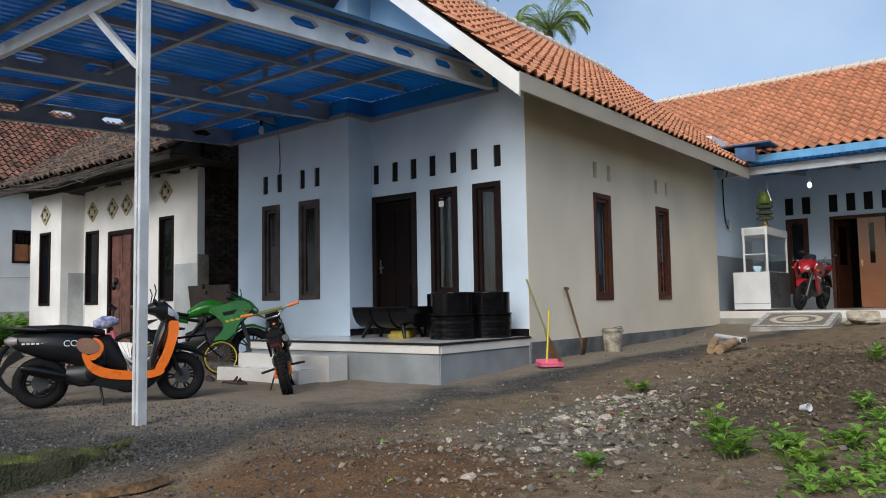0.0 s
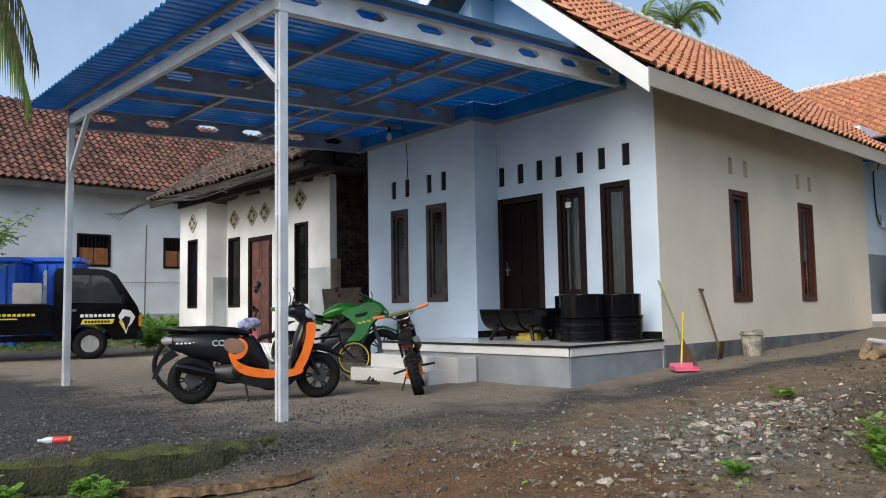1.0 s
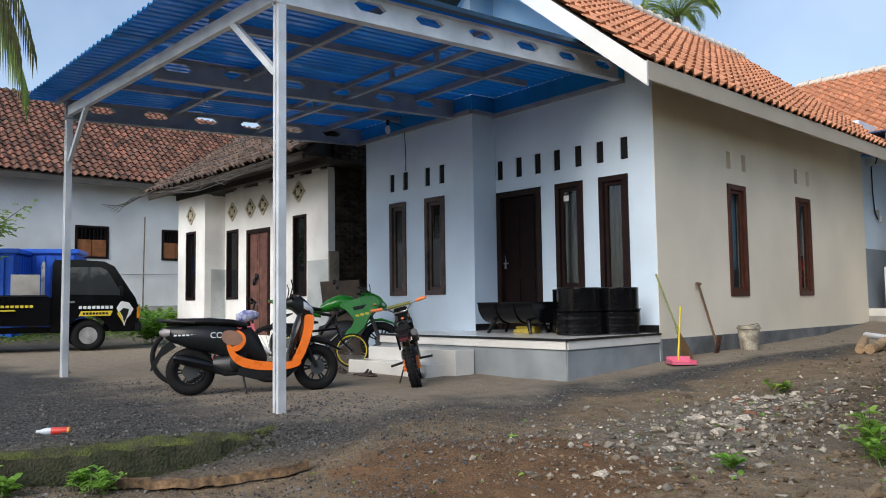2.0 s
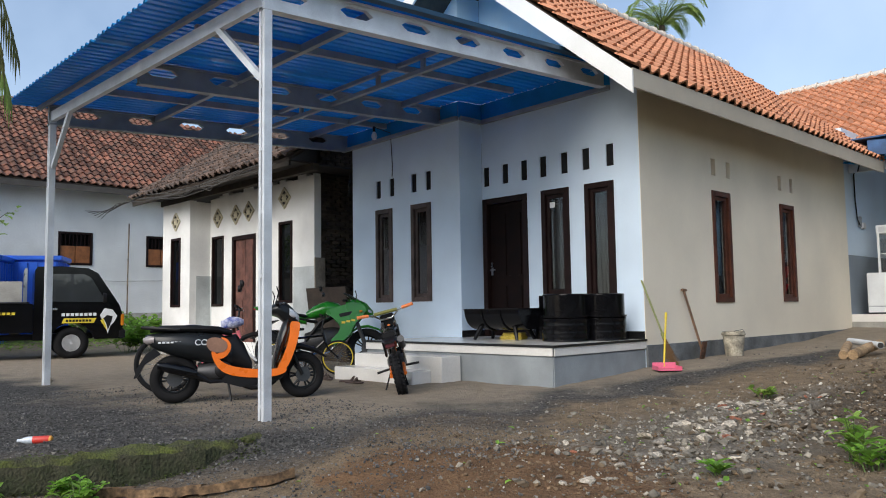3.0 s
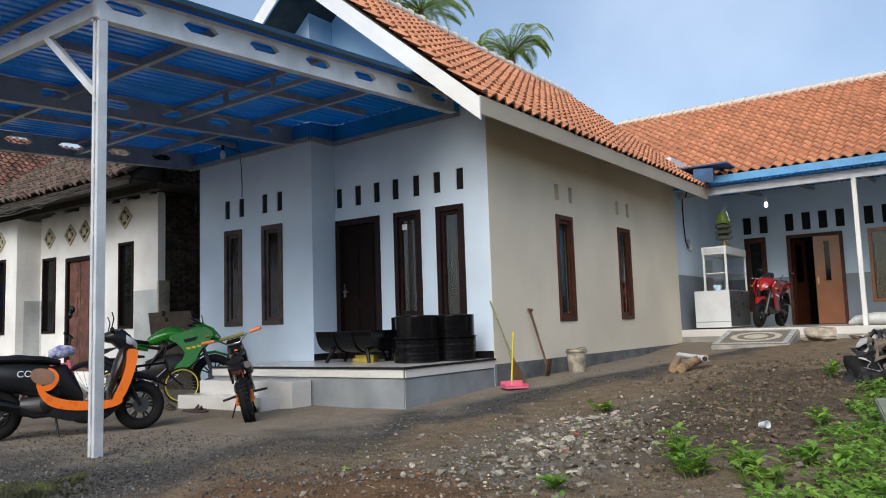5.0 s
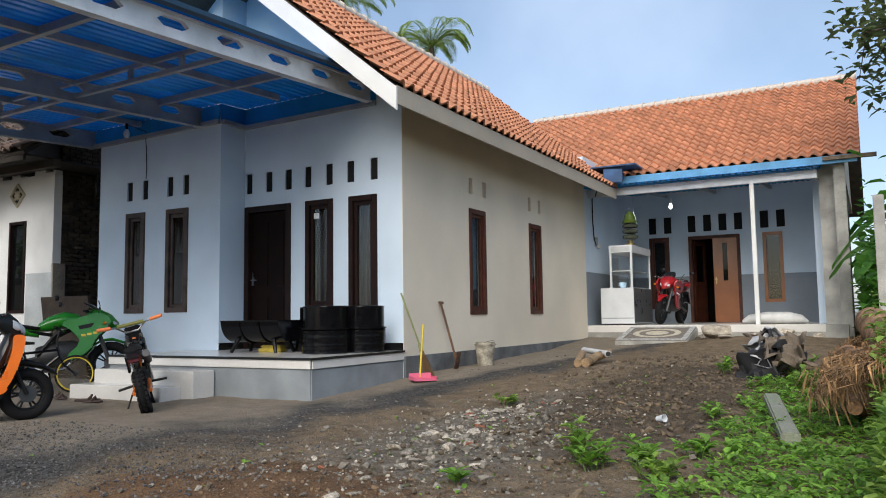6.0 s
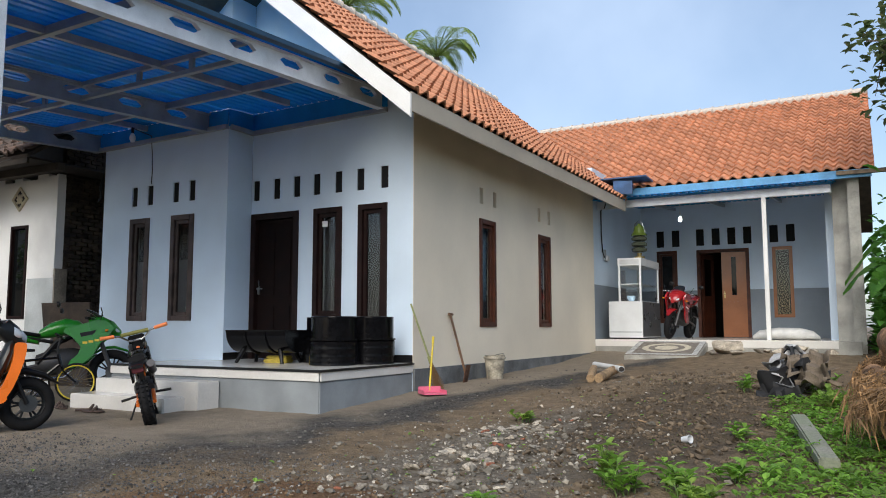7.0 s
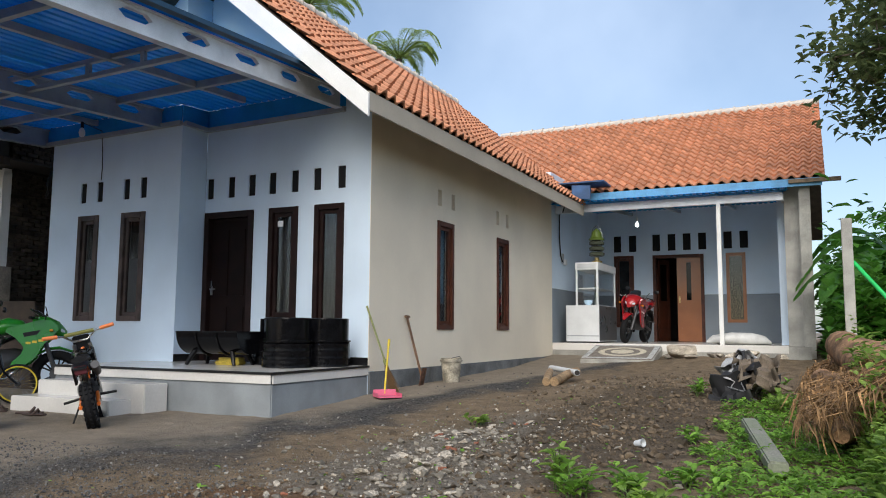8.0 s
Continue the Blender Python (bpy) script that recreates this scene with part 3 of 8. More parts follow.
CX = (-5.6, -0.46)
CY0, CYL = -5.25, -5.42


def front_y(x):
    return CY0 + (CYL - CY0) * (x - CX[1]) / (CX[0] - CX[1])


def c_post(x, y, z0, z1):
    """A post of two lipped channels set back to back with a narrow gap and small weld plates."""
    bm = bmesh.new()
    for s in (-1, 1):
        add_box(bm, x + s * 0.008, y - 0.04, z0, x + s * 0.046, y + 0.04, z1)
    z = z0 + 0.15
    while z < z1:
        add_box(bm, x - 0.014, y - 0.045, z, x + 0.014, y - 0.036, z + 0.03)
        z += 0.55
    return bm


part("post", c_post(CX[1], CY0, -0.05, beam_z(CY0)), GALV, carport, bevel=0.003)
part("post", c_post(CX[0], CYL, -0.05, beam_z(CYL)), GALV, carport, bevel=0.003)


def holed_beam(x, y0, y1, depth, holes, label=""):
    """A channel along y with long six-sided holes through its web; the rows follow the roof's fall."""
    bm = bmesh.new()
    ys = [y0, y1]
    for h in holes:
        ys += [h - 0.20, h - 0.12, h + 0.12, h + 0.20]
    ys = sorted(ys)
    t = 0.05
    zc, hh = depth * 0.62, 0.052

    def open_half(y):
        for h in holes:
            d = abs(y - h)
            if d <= 0.12:
                return hh
            if d < 0.20:
                return hh * (0.20 - d) / 0.08
        return 0.0
    for a, b in zip(ys, ys[1:]):
        za, zb = beam_z(a) - 0.065, beam_z(b) - 0.065
        oa, ob = open_half(a), open_half(b)
        for lo_a, hi_a, lo_b, hi_b in ((0, zc - oa, 0, zc - ob), (zc + oa, depth, zc + ob, depth)):
            p = [(x - t / 2, a, za + lo_a), (x + t / 2, a, za + lo_a), (x + t / 2, b, zb + lo_b), (x - t / 2, b, zb + lo_b),
                 (x - t / 2, a, za + hi_a), (x + t / 2, a, za + hi_a), (x + t / 2, b, zb + hi_b), (x - t / 2, b, zb + hi_b)]
            v = [bm.verts.new(q) for q in p]
            for f in ((0, 1, 2, 3), (4, 5, 6, 7), (0, 1, 5, 4), (3, 2, 6, 7), (1, 2, 6, 5), (0, 3, 7, 4)):
                bm.faces.new([v[i] for i in f])
    # lips along both edges
    for lo, hi in ((-0.069, -0.045), (depth - 0.085, depth - 0.061)):
        p = [(x - t, y0, beam_z(y0) + lo), (x + t, y0, beam_z(y0) + lo), (x + t, y1, beam_z(y1) + lo), (x - t, y1, beam_z(y1) + lo)]
        v = [bm.verts.new(q) for q in p] + [bm.verts.new((q[0], q[1], q[2] + hi - lo)) for q in p]
        for f in ((0, 1, 2, 3), (4, 5, 6, 7), (0, 1, 5, 4), (3, 2, 6, 7), (1, 2, 6, 5), (0, 3, 7, 4)):
            bm.faces.new([v[i] for i in f])
    return bm


part("side_beam", holed_beam(CX[1], CY0 - 0.05, -0.1, 0.265, [-5.03, -4.26, -3.49, -2.72, -1.94, -1.17, -0.42]), GALV, carport)
# far and middle beams: shade under the roof is put into the steel colour
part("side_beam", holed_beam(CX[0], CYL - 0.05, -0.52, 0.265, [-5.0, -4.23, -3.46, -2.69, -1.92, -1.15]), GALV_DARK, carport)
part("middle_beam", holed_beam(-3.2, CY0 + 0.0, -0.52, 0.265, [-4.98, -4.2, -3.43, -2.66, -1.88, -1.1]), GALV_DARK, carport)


def slanted_bar(a, b, wd, ht):
    """A bar of rectangular section between two points, its top edge level with them."""
    a, b = Vector(a), Vector(b)
    d = (b - a).normalized()
    s = d.cross(Vector((0, 0, 1))).normalized() * wd / 2
    u = s.cross(d).normalized() * ht
    if u.z > 0:
        u = -u
    bm = bmesh.new()
    v = [bm.verts.new(p) for p in (a - s, a + s, b + s, b - s, a - s + u, a + s + u, b + s + u, b - s + u)]
    for f in ((0, 1, 2, 3), (4, 5, 6, 7), (0, 1, 5, 4), (3, 2, 6, 7), (1, 2, 6, 5), (0, 3, 7, 4)):
        bm.faces.new([v[i] for i in f])
    return bm


part("front_beam", slanted_bar((CX[1] - 0.06, CY0, beam_z(CY0) + 0.11), (CX[0] - 0.05, CYL, beam_z(CYL) + 0.11), 0.06, 0.13), GALV, carport)
part("front_rail", slanted_bar((CX[1] + 0.06, CY0 - 0.1, beam_z(CY0) + 0.22), (CX[0] - 0.25, CYL - 0.1, beam_z(CYL) + 0.22), 0.05, 0.05), GALV_DARK, carport)
part("brace", slanted_bar((CX[1] - 0.80, front_y(CX[1] - 0.8), beam_z(CY0) + 0.03), (CX[1] - 0.04, CY0, 2.98), 0.05, 0.06), GALV, carport)
part("brace", slanted_bar((CX[0] + 0.62, front_y(CX[0] + 0.62), beam_z(CYL) + 0.03), (CX[0] + 0.04, CYL, 2.98), 0.05, 0.06), GALV, carport)
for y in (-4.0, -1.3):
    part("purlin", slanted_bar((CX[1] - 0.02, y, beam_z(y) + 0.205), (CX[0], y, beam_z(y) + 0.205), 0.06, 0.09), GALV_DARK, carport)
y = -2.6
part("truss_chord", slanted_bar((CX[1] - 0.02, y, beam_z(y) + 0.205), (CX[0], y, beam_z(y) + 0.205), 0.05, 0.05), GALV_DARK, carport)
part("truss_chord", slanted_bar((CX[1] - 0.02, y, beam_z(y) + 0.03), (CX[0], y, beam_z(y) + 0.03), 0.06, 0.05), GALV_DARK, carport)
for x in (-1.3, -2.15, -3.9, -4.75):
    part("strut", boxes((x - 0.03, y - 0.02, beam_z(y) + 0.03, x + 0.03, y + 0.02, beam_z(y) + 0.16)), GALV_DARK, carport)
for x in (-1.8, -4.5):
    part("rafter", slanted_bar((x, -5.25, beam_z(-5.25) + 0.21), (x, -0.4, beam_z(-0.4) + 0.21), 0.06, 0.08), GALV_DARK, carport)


def corrugated(x0, x1, y0, y1, z_of, pitch=0.125, h=0.028, t=0.004, skew=None):
    """A trapezoid-rib sheet: ribs run along y."""
    bm = bmesh.new()
    prof = []
    n = round((x1 - x0) / pitch)
    for i in range(n):
        x = x0 + i * pitch
        prof += [(x, 0), (x + pitch * 0.55, 0), (x + pitch * 0.66, h), (x + pitch * 0.89, h)]
    prof.append((x0 + n * pitch, 0))
    rows = []
    for y in (y0, (y0 + y1) / 2, y1):
        rows.append([(bm.verts.new((x, y + (skew(x) if skew and y == y0 else 0), z_of(y) + z)), bm.verts.new((x, y + (skew(x) if skew and y == y0 else 0), z_of(y) + z + t))) for x, z in prof])
    for r0, r1 in zip(rows, rows[1:]):
        for (a0, a1), (b0, b1), (c0, c1), (d0, d1) in zip(r0, r0[1:], r1[1:], r1):
            bm.faces.new((a0, b0, c0, d0))
            bm.faces.new((a1, b1, c1, d1))
    for r in (rows[0], rows[-1]):
        for (a0, a1), (b0, b1) in zip(r, r[1:]):
            bm.faces.new((a0, b0, b1, a1))
    for k in (0, -1):
        for r0, r1 in zip(rows, rows[1:]):
            bm.faces.new((r0[k][0], r1[k][0], r1[k][1], r0[k][1]))
    return bm


SHEET = lambda y: beam_z(y) + 0.225
part("roof_sheet", corrugated(-5.88, -2.875, -5.86, -0.505, SHEET, skew=lambda x: -0.05 * (x + 0.46) / -5), SHEET_BLUE, carport, "blue coated corrugated steel roofing")
part("roof_sheet", corrugated(-2.79, -0.28, -5.86, -0.005, SHEET, skew=lambda x: -0.05 * (x + 0.46) / -5), SHEET_BLUE, carport, "blue coated corrugated steel roofing")
part("sheet_lap", corrugated(-2.875, -2.74, -5.86, -0.51, lambda y: SHEET(y) + 0.005), SHEET_BLUE, carport)
part("edge_flashing", slanted_bar((-0.325, -5.86, beam_z(-5.86) + 0.262), (-0.325, -0.3, beam_z(-0.3) + 0.262), 0.09, 0.05), mat("dark_blue_flashing", (0.02, 0.07, 0.13), 0.4, metal=0.2), carport, "dark blue edge flashing")
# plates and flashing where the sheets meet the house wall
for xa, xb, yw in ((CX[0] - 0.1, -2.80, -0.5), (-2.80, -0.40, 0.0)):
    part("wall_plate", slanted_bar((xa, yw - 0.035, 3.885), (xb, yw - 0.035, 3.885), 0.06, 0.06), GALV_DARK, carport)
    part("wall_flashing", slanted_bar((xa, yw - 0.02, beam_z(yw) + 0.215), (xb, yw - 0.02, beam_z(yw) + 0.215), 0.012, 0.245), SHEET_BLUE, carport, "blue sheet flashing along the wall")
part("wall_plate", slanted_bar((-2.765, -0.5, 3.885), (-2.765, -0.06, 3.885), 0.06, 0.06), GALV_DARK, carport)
part("wall_flashing", slanted_bar((-2.78, -0.53, beam_z(-0.5) + 0.215), (-2.78, -0.03, beam_z(0) + 0.215), 0.012, 0.245), SHEET_BLUE, carport)
for o in carport.children:
    for v in o.data.vertices:
        v.co.z += 0.017 * (v.co.x - CX[1])


# ---- windows and doors ----
def window(name, u0, u1, z0, z1, place, label, fw=0.075, frame_mat=None, glass=None, sash=True, extra=None):
    """Frame, inner sash and pane; place(u, d, z) with d growing into the wall."""
    frame_mat = frame_mat or WOOD_DARK
    e = thing(name, pose(0, 0, 0), label, "window", "", "structure")

    def rim(a, b, c, d, w, d0, d1):
        bm = bmesh.new()
        for (ua, ub, za, zb) in ((a, a + w, c, d), (b - w, b, c, d), (a + w, b - w, c, c + w), (a + w, b - w, d - w, d)):
            p, q = Vector(place(ua, d0, za)), Vector(place(ub, d1, zb))
            add_box(bm, p.x, p.y, p.z, q.x, q.y, q.z)
        return bm
    f = part("window_frame", rim(u0, u1, z0, z1, fw, -0.022, 0.10), frame_mat, e, bevel=0.004)
    if sash:
        part("sash", rim(u0 + fw + 0.003, u1 - fw - 0.003, z0 + fw + 0.003, z1 - fw - 0.003, 0.05, 0.012, 0.06), frame_mat, e, bevel=0.004)
    bm = bmesh.new()
    p, q = Vector(place(u0 + fw, 0.035, z0 + fw)), Vector(place(u1 - fw, 0.041, z1 - fw))
    add_box(bm, p.x, p.y, p.z, q.x, q.y, q.z)
    g = part("pane", bm, glass or PANE, e)
    g.visible_shadow = False
    return e


PANE = glass_mat("window_glass", (0.55, 0.6, 0.6))
CURTAIN = mat("brown_grey_curtain", (0.032, 0.027, 0.026), 0.9, vary=0.2, scale=9, fine=80)
CURTAIN_BLUE = mat("blue_curtain", (0.16, 0.33, 0.50), 0.9, vary=0.15, scale=9, fine=80)


def curtain(u0, u1, z0, z1, place, material, label, waves=6):
    bm = bmesh.new()
    n = waves * 8
    rows = []
    for z in (z0, z1):
        rows.append([bm.verts.new(place(u0 + (u1 - u0) * i / n, 0.17 + 0.018 * math.sin(2 * math.pi * i / 8), z)) for i in range(n + 1)])
    for i in range(n):
        bm.faces.new((rows[0][i], rows[0][i + 1], rows[1][i + 1], rows[1][i]))
    o = part("curtain", bm, material, None, label, True)
    sm = o.modifiers.new("cloth", 'SOLIDIFY')
    sm.thickness = 0.003
    return tagged(o, label, "curtain")


for h in (win1, win2):
    window("window_1", h[0], h[1], h[2], h[3], on_y(-0.5), "narrow dark wood window with a fixed pane", frame_mat=mat("weathered_grey_brown_wood", (0.085, 0.062, 0.056), 0.55, vary=0.3, scale=5, fine=80, spec=0.3))
    curtain(h[0] + 0.02, h[1] - 0.02, 1.95, 2.56, lambda u, d, z: (u, -0.5 + d, z), CURTAIN, "half drawn grey curtain behind the window", 4)
for h in (win3, win4):
    window("window_2", h[0], h[1], h[2], h[3], on_y(0.0), "tall dark wood porch window beside the door")
    curtain(h[0] + 0.02, h[1] - 0.02, h[2] + 0.05, h[3] - 0.05, lambda u, d, z: (u, d, z), CURTAIN, "dark pleated curtain behind the porch window", 6)
for h, cmat, lab in ((swin1, CURTAIN_BLUE, "blue curtain behind the side window"), (swin2, CURTAIN, "grey curtain behind the side window")):
    window("window_3", h[0], h[1], h[2], h[3], on_x(0.004, -1), "narrow red-brown wood window in the cream wall", frame_mat=WOOD_RED)
    curtain(h[0] + 0.05, h[1] - 0.05, 1.35, 2.55, lambda u, d, z: (-d + 0.02, u, z), cmat, lab, 4)

# front door, dark, slightly open into the room
door1 = thing("door_1", pose(0, 0, 0), "dark brown wooden front door standing in a black frame", "door", "", "structure")
part("door_frame", boxes((-2.79, -0.02, FL, -2.70, 0.12, 2.60), (-1.99, -0.02, FL, -1.90, 0.12, 2.60), (-2.70, -0.02, 2.51, -1.99, 0.12, 2.60)), WOOD_DARK, door1, bevel=0.005)
WOOD_BLACK = mat("near_black_wood", (0.009, 0.004, 0.0035), 0.6, vary=0.25, scale=5, fine=90, spec=0.12)
leaf = part("door_leaf", boxes((-2.695, 0.055, FL + 0.01, -1.995, 0.095, 2.505)), WOOD_BLACK, door1, bevel=0.004)
for xa in (-2.62, -2.32):
    for za, zb in ((0.65, 1.25), (1.40, 2.35)):
        part("panel", boxes((xa, 0.042, za, xa + 0.25, 0.06, zb)), WOOD_BLACK, leaf, bevel=0.008)
bm = bmesh.new()
add_box(bm, -2.675, 0.03, 1.42, -2.645, 0.052, 1.62)
add_tube(bm, [(-2.66, 0.05, 1.50), (-2.66, 0.0, 1.50), (-2.56, 0.0, 1.50)], 0.009, 8)
part("handle", bm, mat("brushed_steel", (0.55, 0.55, 0.55), 0.3, metal=1.0), leaf, "brushed steel handle")

# paper notices on the porch window
note = structure("notice", boxes((-1.52, -0.004, 2.34, -1.41, -0.001, 2.42)), mat("white_paper", (0.75, 0.75, 0.74), 0.8), "small white paper notice on the window", kind="", category="notice")
note.location.y = 0.03

# back house door: one leaf shut, one leaf of orange wood open
door2 = thing("door_2", pose(0, 0, 0), "double wooden door with one leaf open", "door", "", "structure")
part("door_frame", boxes((1.39, Y2 - 0.03, F2, 1.47, Y2 + 0.12, 2.87), (2.55, Y2 - 0.03, F2, 2.63, Y2 + 0.12, 2.87), (1.47, Y2 - 0.03, 2.79, 2.55, Y2 + 0.12, 2.87)), WOOD_RED, door2, bevel=0.005)


def panelled_leaf(w, material, glass=True):
    e = boxes((0, -0.02, 0.0, 0.10, 0.02, 2.08), (w - 0.10, -0.02, 0, w, 0.02, 2.08), (0.10, -0.02, 0, w - 0.10, 0.02, 0.18), (0.10, -0.02, 0.86, w - 0.10, 0.02, 1.02), (0.10, -0.02, 1.96, w - 0.10, 0.02, 2.08), (0.10, -0.012, 0.18, w - 0.10, 0.008, 0.86))
    return e


o = part("door_leaf", panelled_leaf(0.56, WOOD_ORANGE), WOOD_ORANGE, door2, "varnished orange wood leaf", bevel=0.004)
o.matrix_basis = pose(2.55, Y2 - 0.02, F2 + 0.01, 0, 0, 180 + 8)
g = part("pane", boxes((0.23, -0.006, 1.03, 0.33, 0.006, 1.95)), GLASS_DARK, o)
part("stile", boxes((0.10, -0.018, 1.02, 0.225, 0.018, 1.96), (0.335, -0.018, 1.02, 0.46, 0.018, 1.96)), WOOD_ORANGE, o)
bm = bmesh.new()
add_box(bm, 0.49, 0.02, 0.95, 0.52, 0.03, 1.12)
add_lathe(bm, [(0.02, 0), (0.028, 0.02), (0.02, 0.045)], pose(0.505, 0.03, 1.05, -90), 10)
part("handle", bm, mat("brass", (0.6, 0.42, 0.16), 0.3, metal=1.0), o, "brass knob")
o2 = part("door_leaf", panelled_leaf(0.54, WOOD_RED), WOOD_RED, door2, "dark red wood leaf swung inward", bevel=0.004)
o2.matrix_basis = pose(1.48, Y2 + 0.12, F2 + 0.01, 0, 0, 68)
window("window_4", 0.40, 0.91, F2 + 0.35, 2.88, on_y(Y2), "tall red-brown window behind the display cabinet", frame_mat=WOOD_RED, glass=GLASS_DARK)
window("window_5", 3.15, 3.60, 1.17, 2.87, on_y(Y2), "narrow orange-brown wood window beside the door", frame_mat=WOOD_ORANGE, sash=False)
structure("wall_back_infill", boxes((0.40, Y2, F2, 0.91, Y2 + 0.12, F2 + 0.35)), DADO_GREY, "dado under the window")

# ---- back porch canopy ----
canopy = thing("canopy", pose(0, 0, 0), "blue corrugated canopy on a white steel post over the back porch", "canopy")
part("post", boxes((3.37, 7.72, F2, 3.45, 7.80, 3.50)), PAINT_WHITE, canopy, "white painted steel post", bevel=0.004)
part("front_beam", boxes((0.02, 7.72, 3.50, 4.60, 7.80, 3.66)), GALV, canopy, bevel=0.004)
part("end_beam", slanted_bar((4.58, 7.80, 3.62), (4.58, 11.4, 3.95), 0.05, 0.12), GALV, canopy)
for x in (0.9, 2.1, 3.4):
    part("rafter", slanted_bar((x, 7.80, 3.66), (x, 11.45, 3.98), 0.05, 0.07), GALV_DARK, canopy)
part("sheet", corrugated(-0.05, 4.75, 7.45, 11.45, lambda y: 3.665 + 0.09 * (y - 7.45)), SHEET_BLUE, canopy, "blue coated corrugated steel")

# near-black plates that paint the shade inside the vent slots
VENT_SHADE = mat("dark_vent_grille", (0.012, 0.012, 0.013), 0.7, spec=0.2)
for i, (a, b, y, z0, z1) in enumerate([(a, b, 0.0, VZ0, VZ1) for a, b in vents_r] + [(a, b, -0.5, VZ0, VZ1) for a, b in vents_l] + [(h[0], h[1], Y2, h[2], h[3]) for h in bv]):
    structure("vent_%d" % (i + 1), boxes((a, y + 0.022, z0, b, y + 0.034, z1)), VENT_SHADE, "dark grille in a narrow vent slot", category="vent")

# ---- old white house next door ----
BRICK_DARK = mat("dark_brown_brick", (0.055, 0.040, 0.030), 0.95, vary=0.4, scale=5, fine=40, bump=0.6, dist=0.01, island=0.5)
SHUT = mat("orange_shutter_wood", (0.30, 0.11, 0.035), 0.6, vary=0.2, scale=6, fine=60)
FARWALL = mat("pale_grey_plaster", (0.78, 0.79, 0.78), 0.85, vary=0.12, scale=0.6, fine=30, bump=0.1, dist=0.004)
OW = -0.6
oh = [(-9.54, -8.58, 0.3, 2.52), (-7.70, -7.23, 1.08, 2.66), (-10.44, -9.92, 1.05, 2.58)]


def diamond_hole_wall(name, u0, u1, z1, holes, y, label):
    return structure(name, wall_mesh(u0, u1, -0.1, z1, holes, on_y(y), 0.15), PAINT_OLDWHITE, label)


diamond_hole_wall("wall_old_front", -10.54, -6.5, 3.42, oh, OW, "old whitewashed front wall with ragged top")
diamond_hole_wall("wall_old_bay", -11.9, -10.54, 3.38, [(-11.45, -10.98, 1.05, 2.59)], -1.08, "whitewashed projecting bay of the old house")
structure("wall_old_return", boxes((-10.69, -0.93, -0.1, -10.54, OW + 0.002, 3.36)), PAINT_OLDWHITE, "whitewashed return of the bay")
GREYWASH = mat("grey_limewash", (0.50, 0.53, 0.53), 0.85, vary=0.14, scale=2, fine=50)
structure("trim_old_dado", boxes((-10.538, -0.93, 0.0, -10.532, OW, 1.72), (-7.2, OW - 0.004, 0.0, -6.5, OW, 1.75), (-10.54, OW - 0.004, 0.0, -10.46, OW, 1.72)), GREYWASH, "grey washed lower band on the old wall")
structure("plinth_old", boxes((-12.0, -1.16, -0.1, -10.53, -1.081, 0.45)), CEMENT, "cement foot of the old bay")
# ragged plaster edge along the wall head
bm = bmesh.new()
rnd = random.Random(4)
x = -10.5
while x < -6.55:
    w = rnd.uniform(0.12, 0.3)
    add_box(bm, x, OW + 0.01, 3.40, min(x + w, -6.5), OW + 0.14, 3.42 + rnd.uniform(0.0, 0.10))
    x += w
structure("trim_old_wallhead", bm, PAINT_OLDWHITE, "ragged plaster along the old wall head")
for (a, b, c, d), y, nm in ((oh[1], OW, "window_6"), (oh[2], OW, "window_7"), ((-11.45, -10.98, 1.05, 2.59), -1.08, "window_8")):
    window(nm, a, b, c, d, on_y(y), "dark narrow window of the old house", fw=0.05, glass=GLASS_DARK, sash=False)
# the old room's shade is painted on its inner wall
structure("wall_old_inside", boxes((-11.9, 1.8, 0, -6.6, 1.9, 3.4)), DEEP_SHADE, "near-black inner wall painting the old house's room shade")
door3 = thing("door_3", pose(0, 0, 0), "worn red-brown double door of the old house", "door", "", "structure")
OLDRED = mat("worn_red_brown_paint", (0.15, 0.065, 0.05), 0.7, vary=0.3, scale=6, fine=50)
part("door_frame", boxes((-9.54, OW - 0.02, 0.3, -9.46, OW + 0.1, 2.52), (-8.66, OW - 0.02, 0.3, -8.58, OW + 0.1, 2.52), (-9.46, OW - 0.02, 2.44, -8.66, OW + 0.1, 2.52)), WOOD_DARK, door3)
for xa in (-9.455, -9.055):
    lf = part("door_leaf", boxes((xa, OW + 0.03, 0.3, xa + 0.39, OW + 0.07, 2.435)), OLDRED, door3, bevel=0.004)
    for za, zb in ((0.5, 1.2), (1.35, 1.75), (1.85, 2.3)):
        part("panel", boxes((xa + 0.07, OW + 0.018, za, xa + 0.32, OW + 0.035, zb)), OLDRED, lf, bevel=0.008)
# diamond ventilation blocks
CREAMBLOCK = mat("cream_vent_block", (0.55, 0.50, 0.36), 0.85, vary=0.2, scale=6, fine=60)


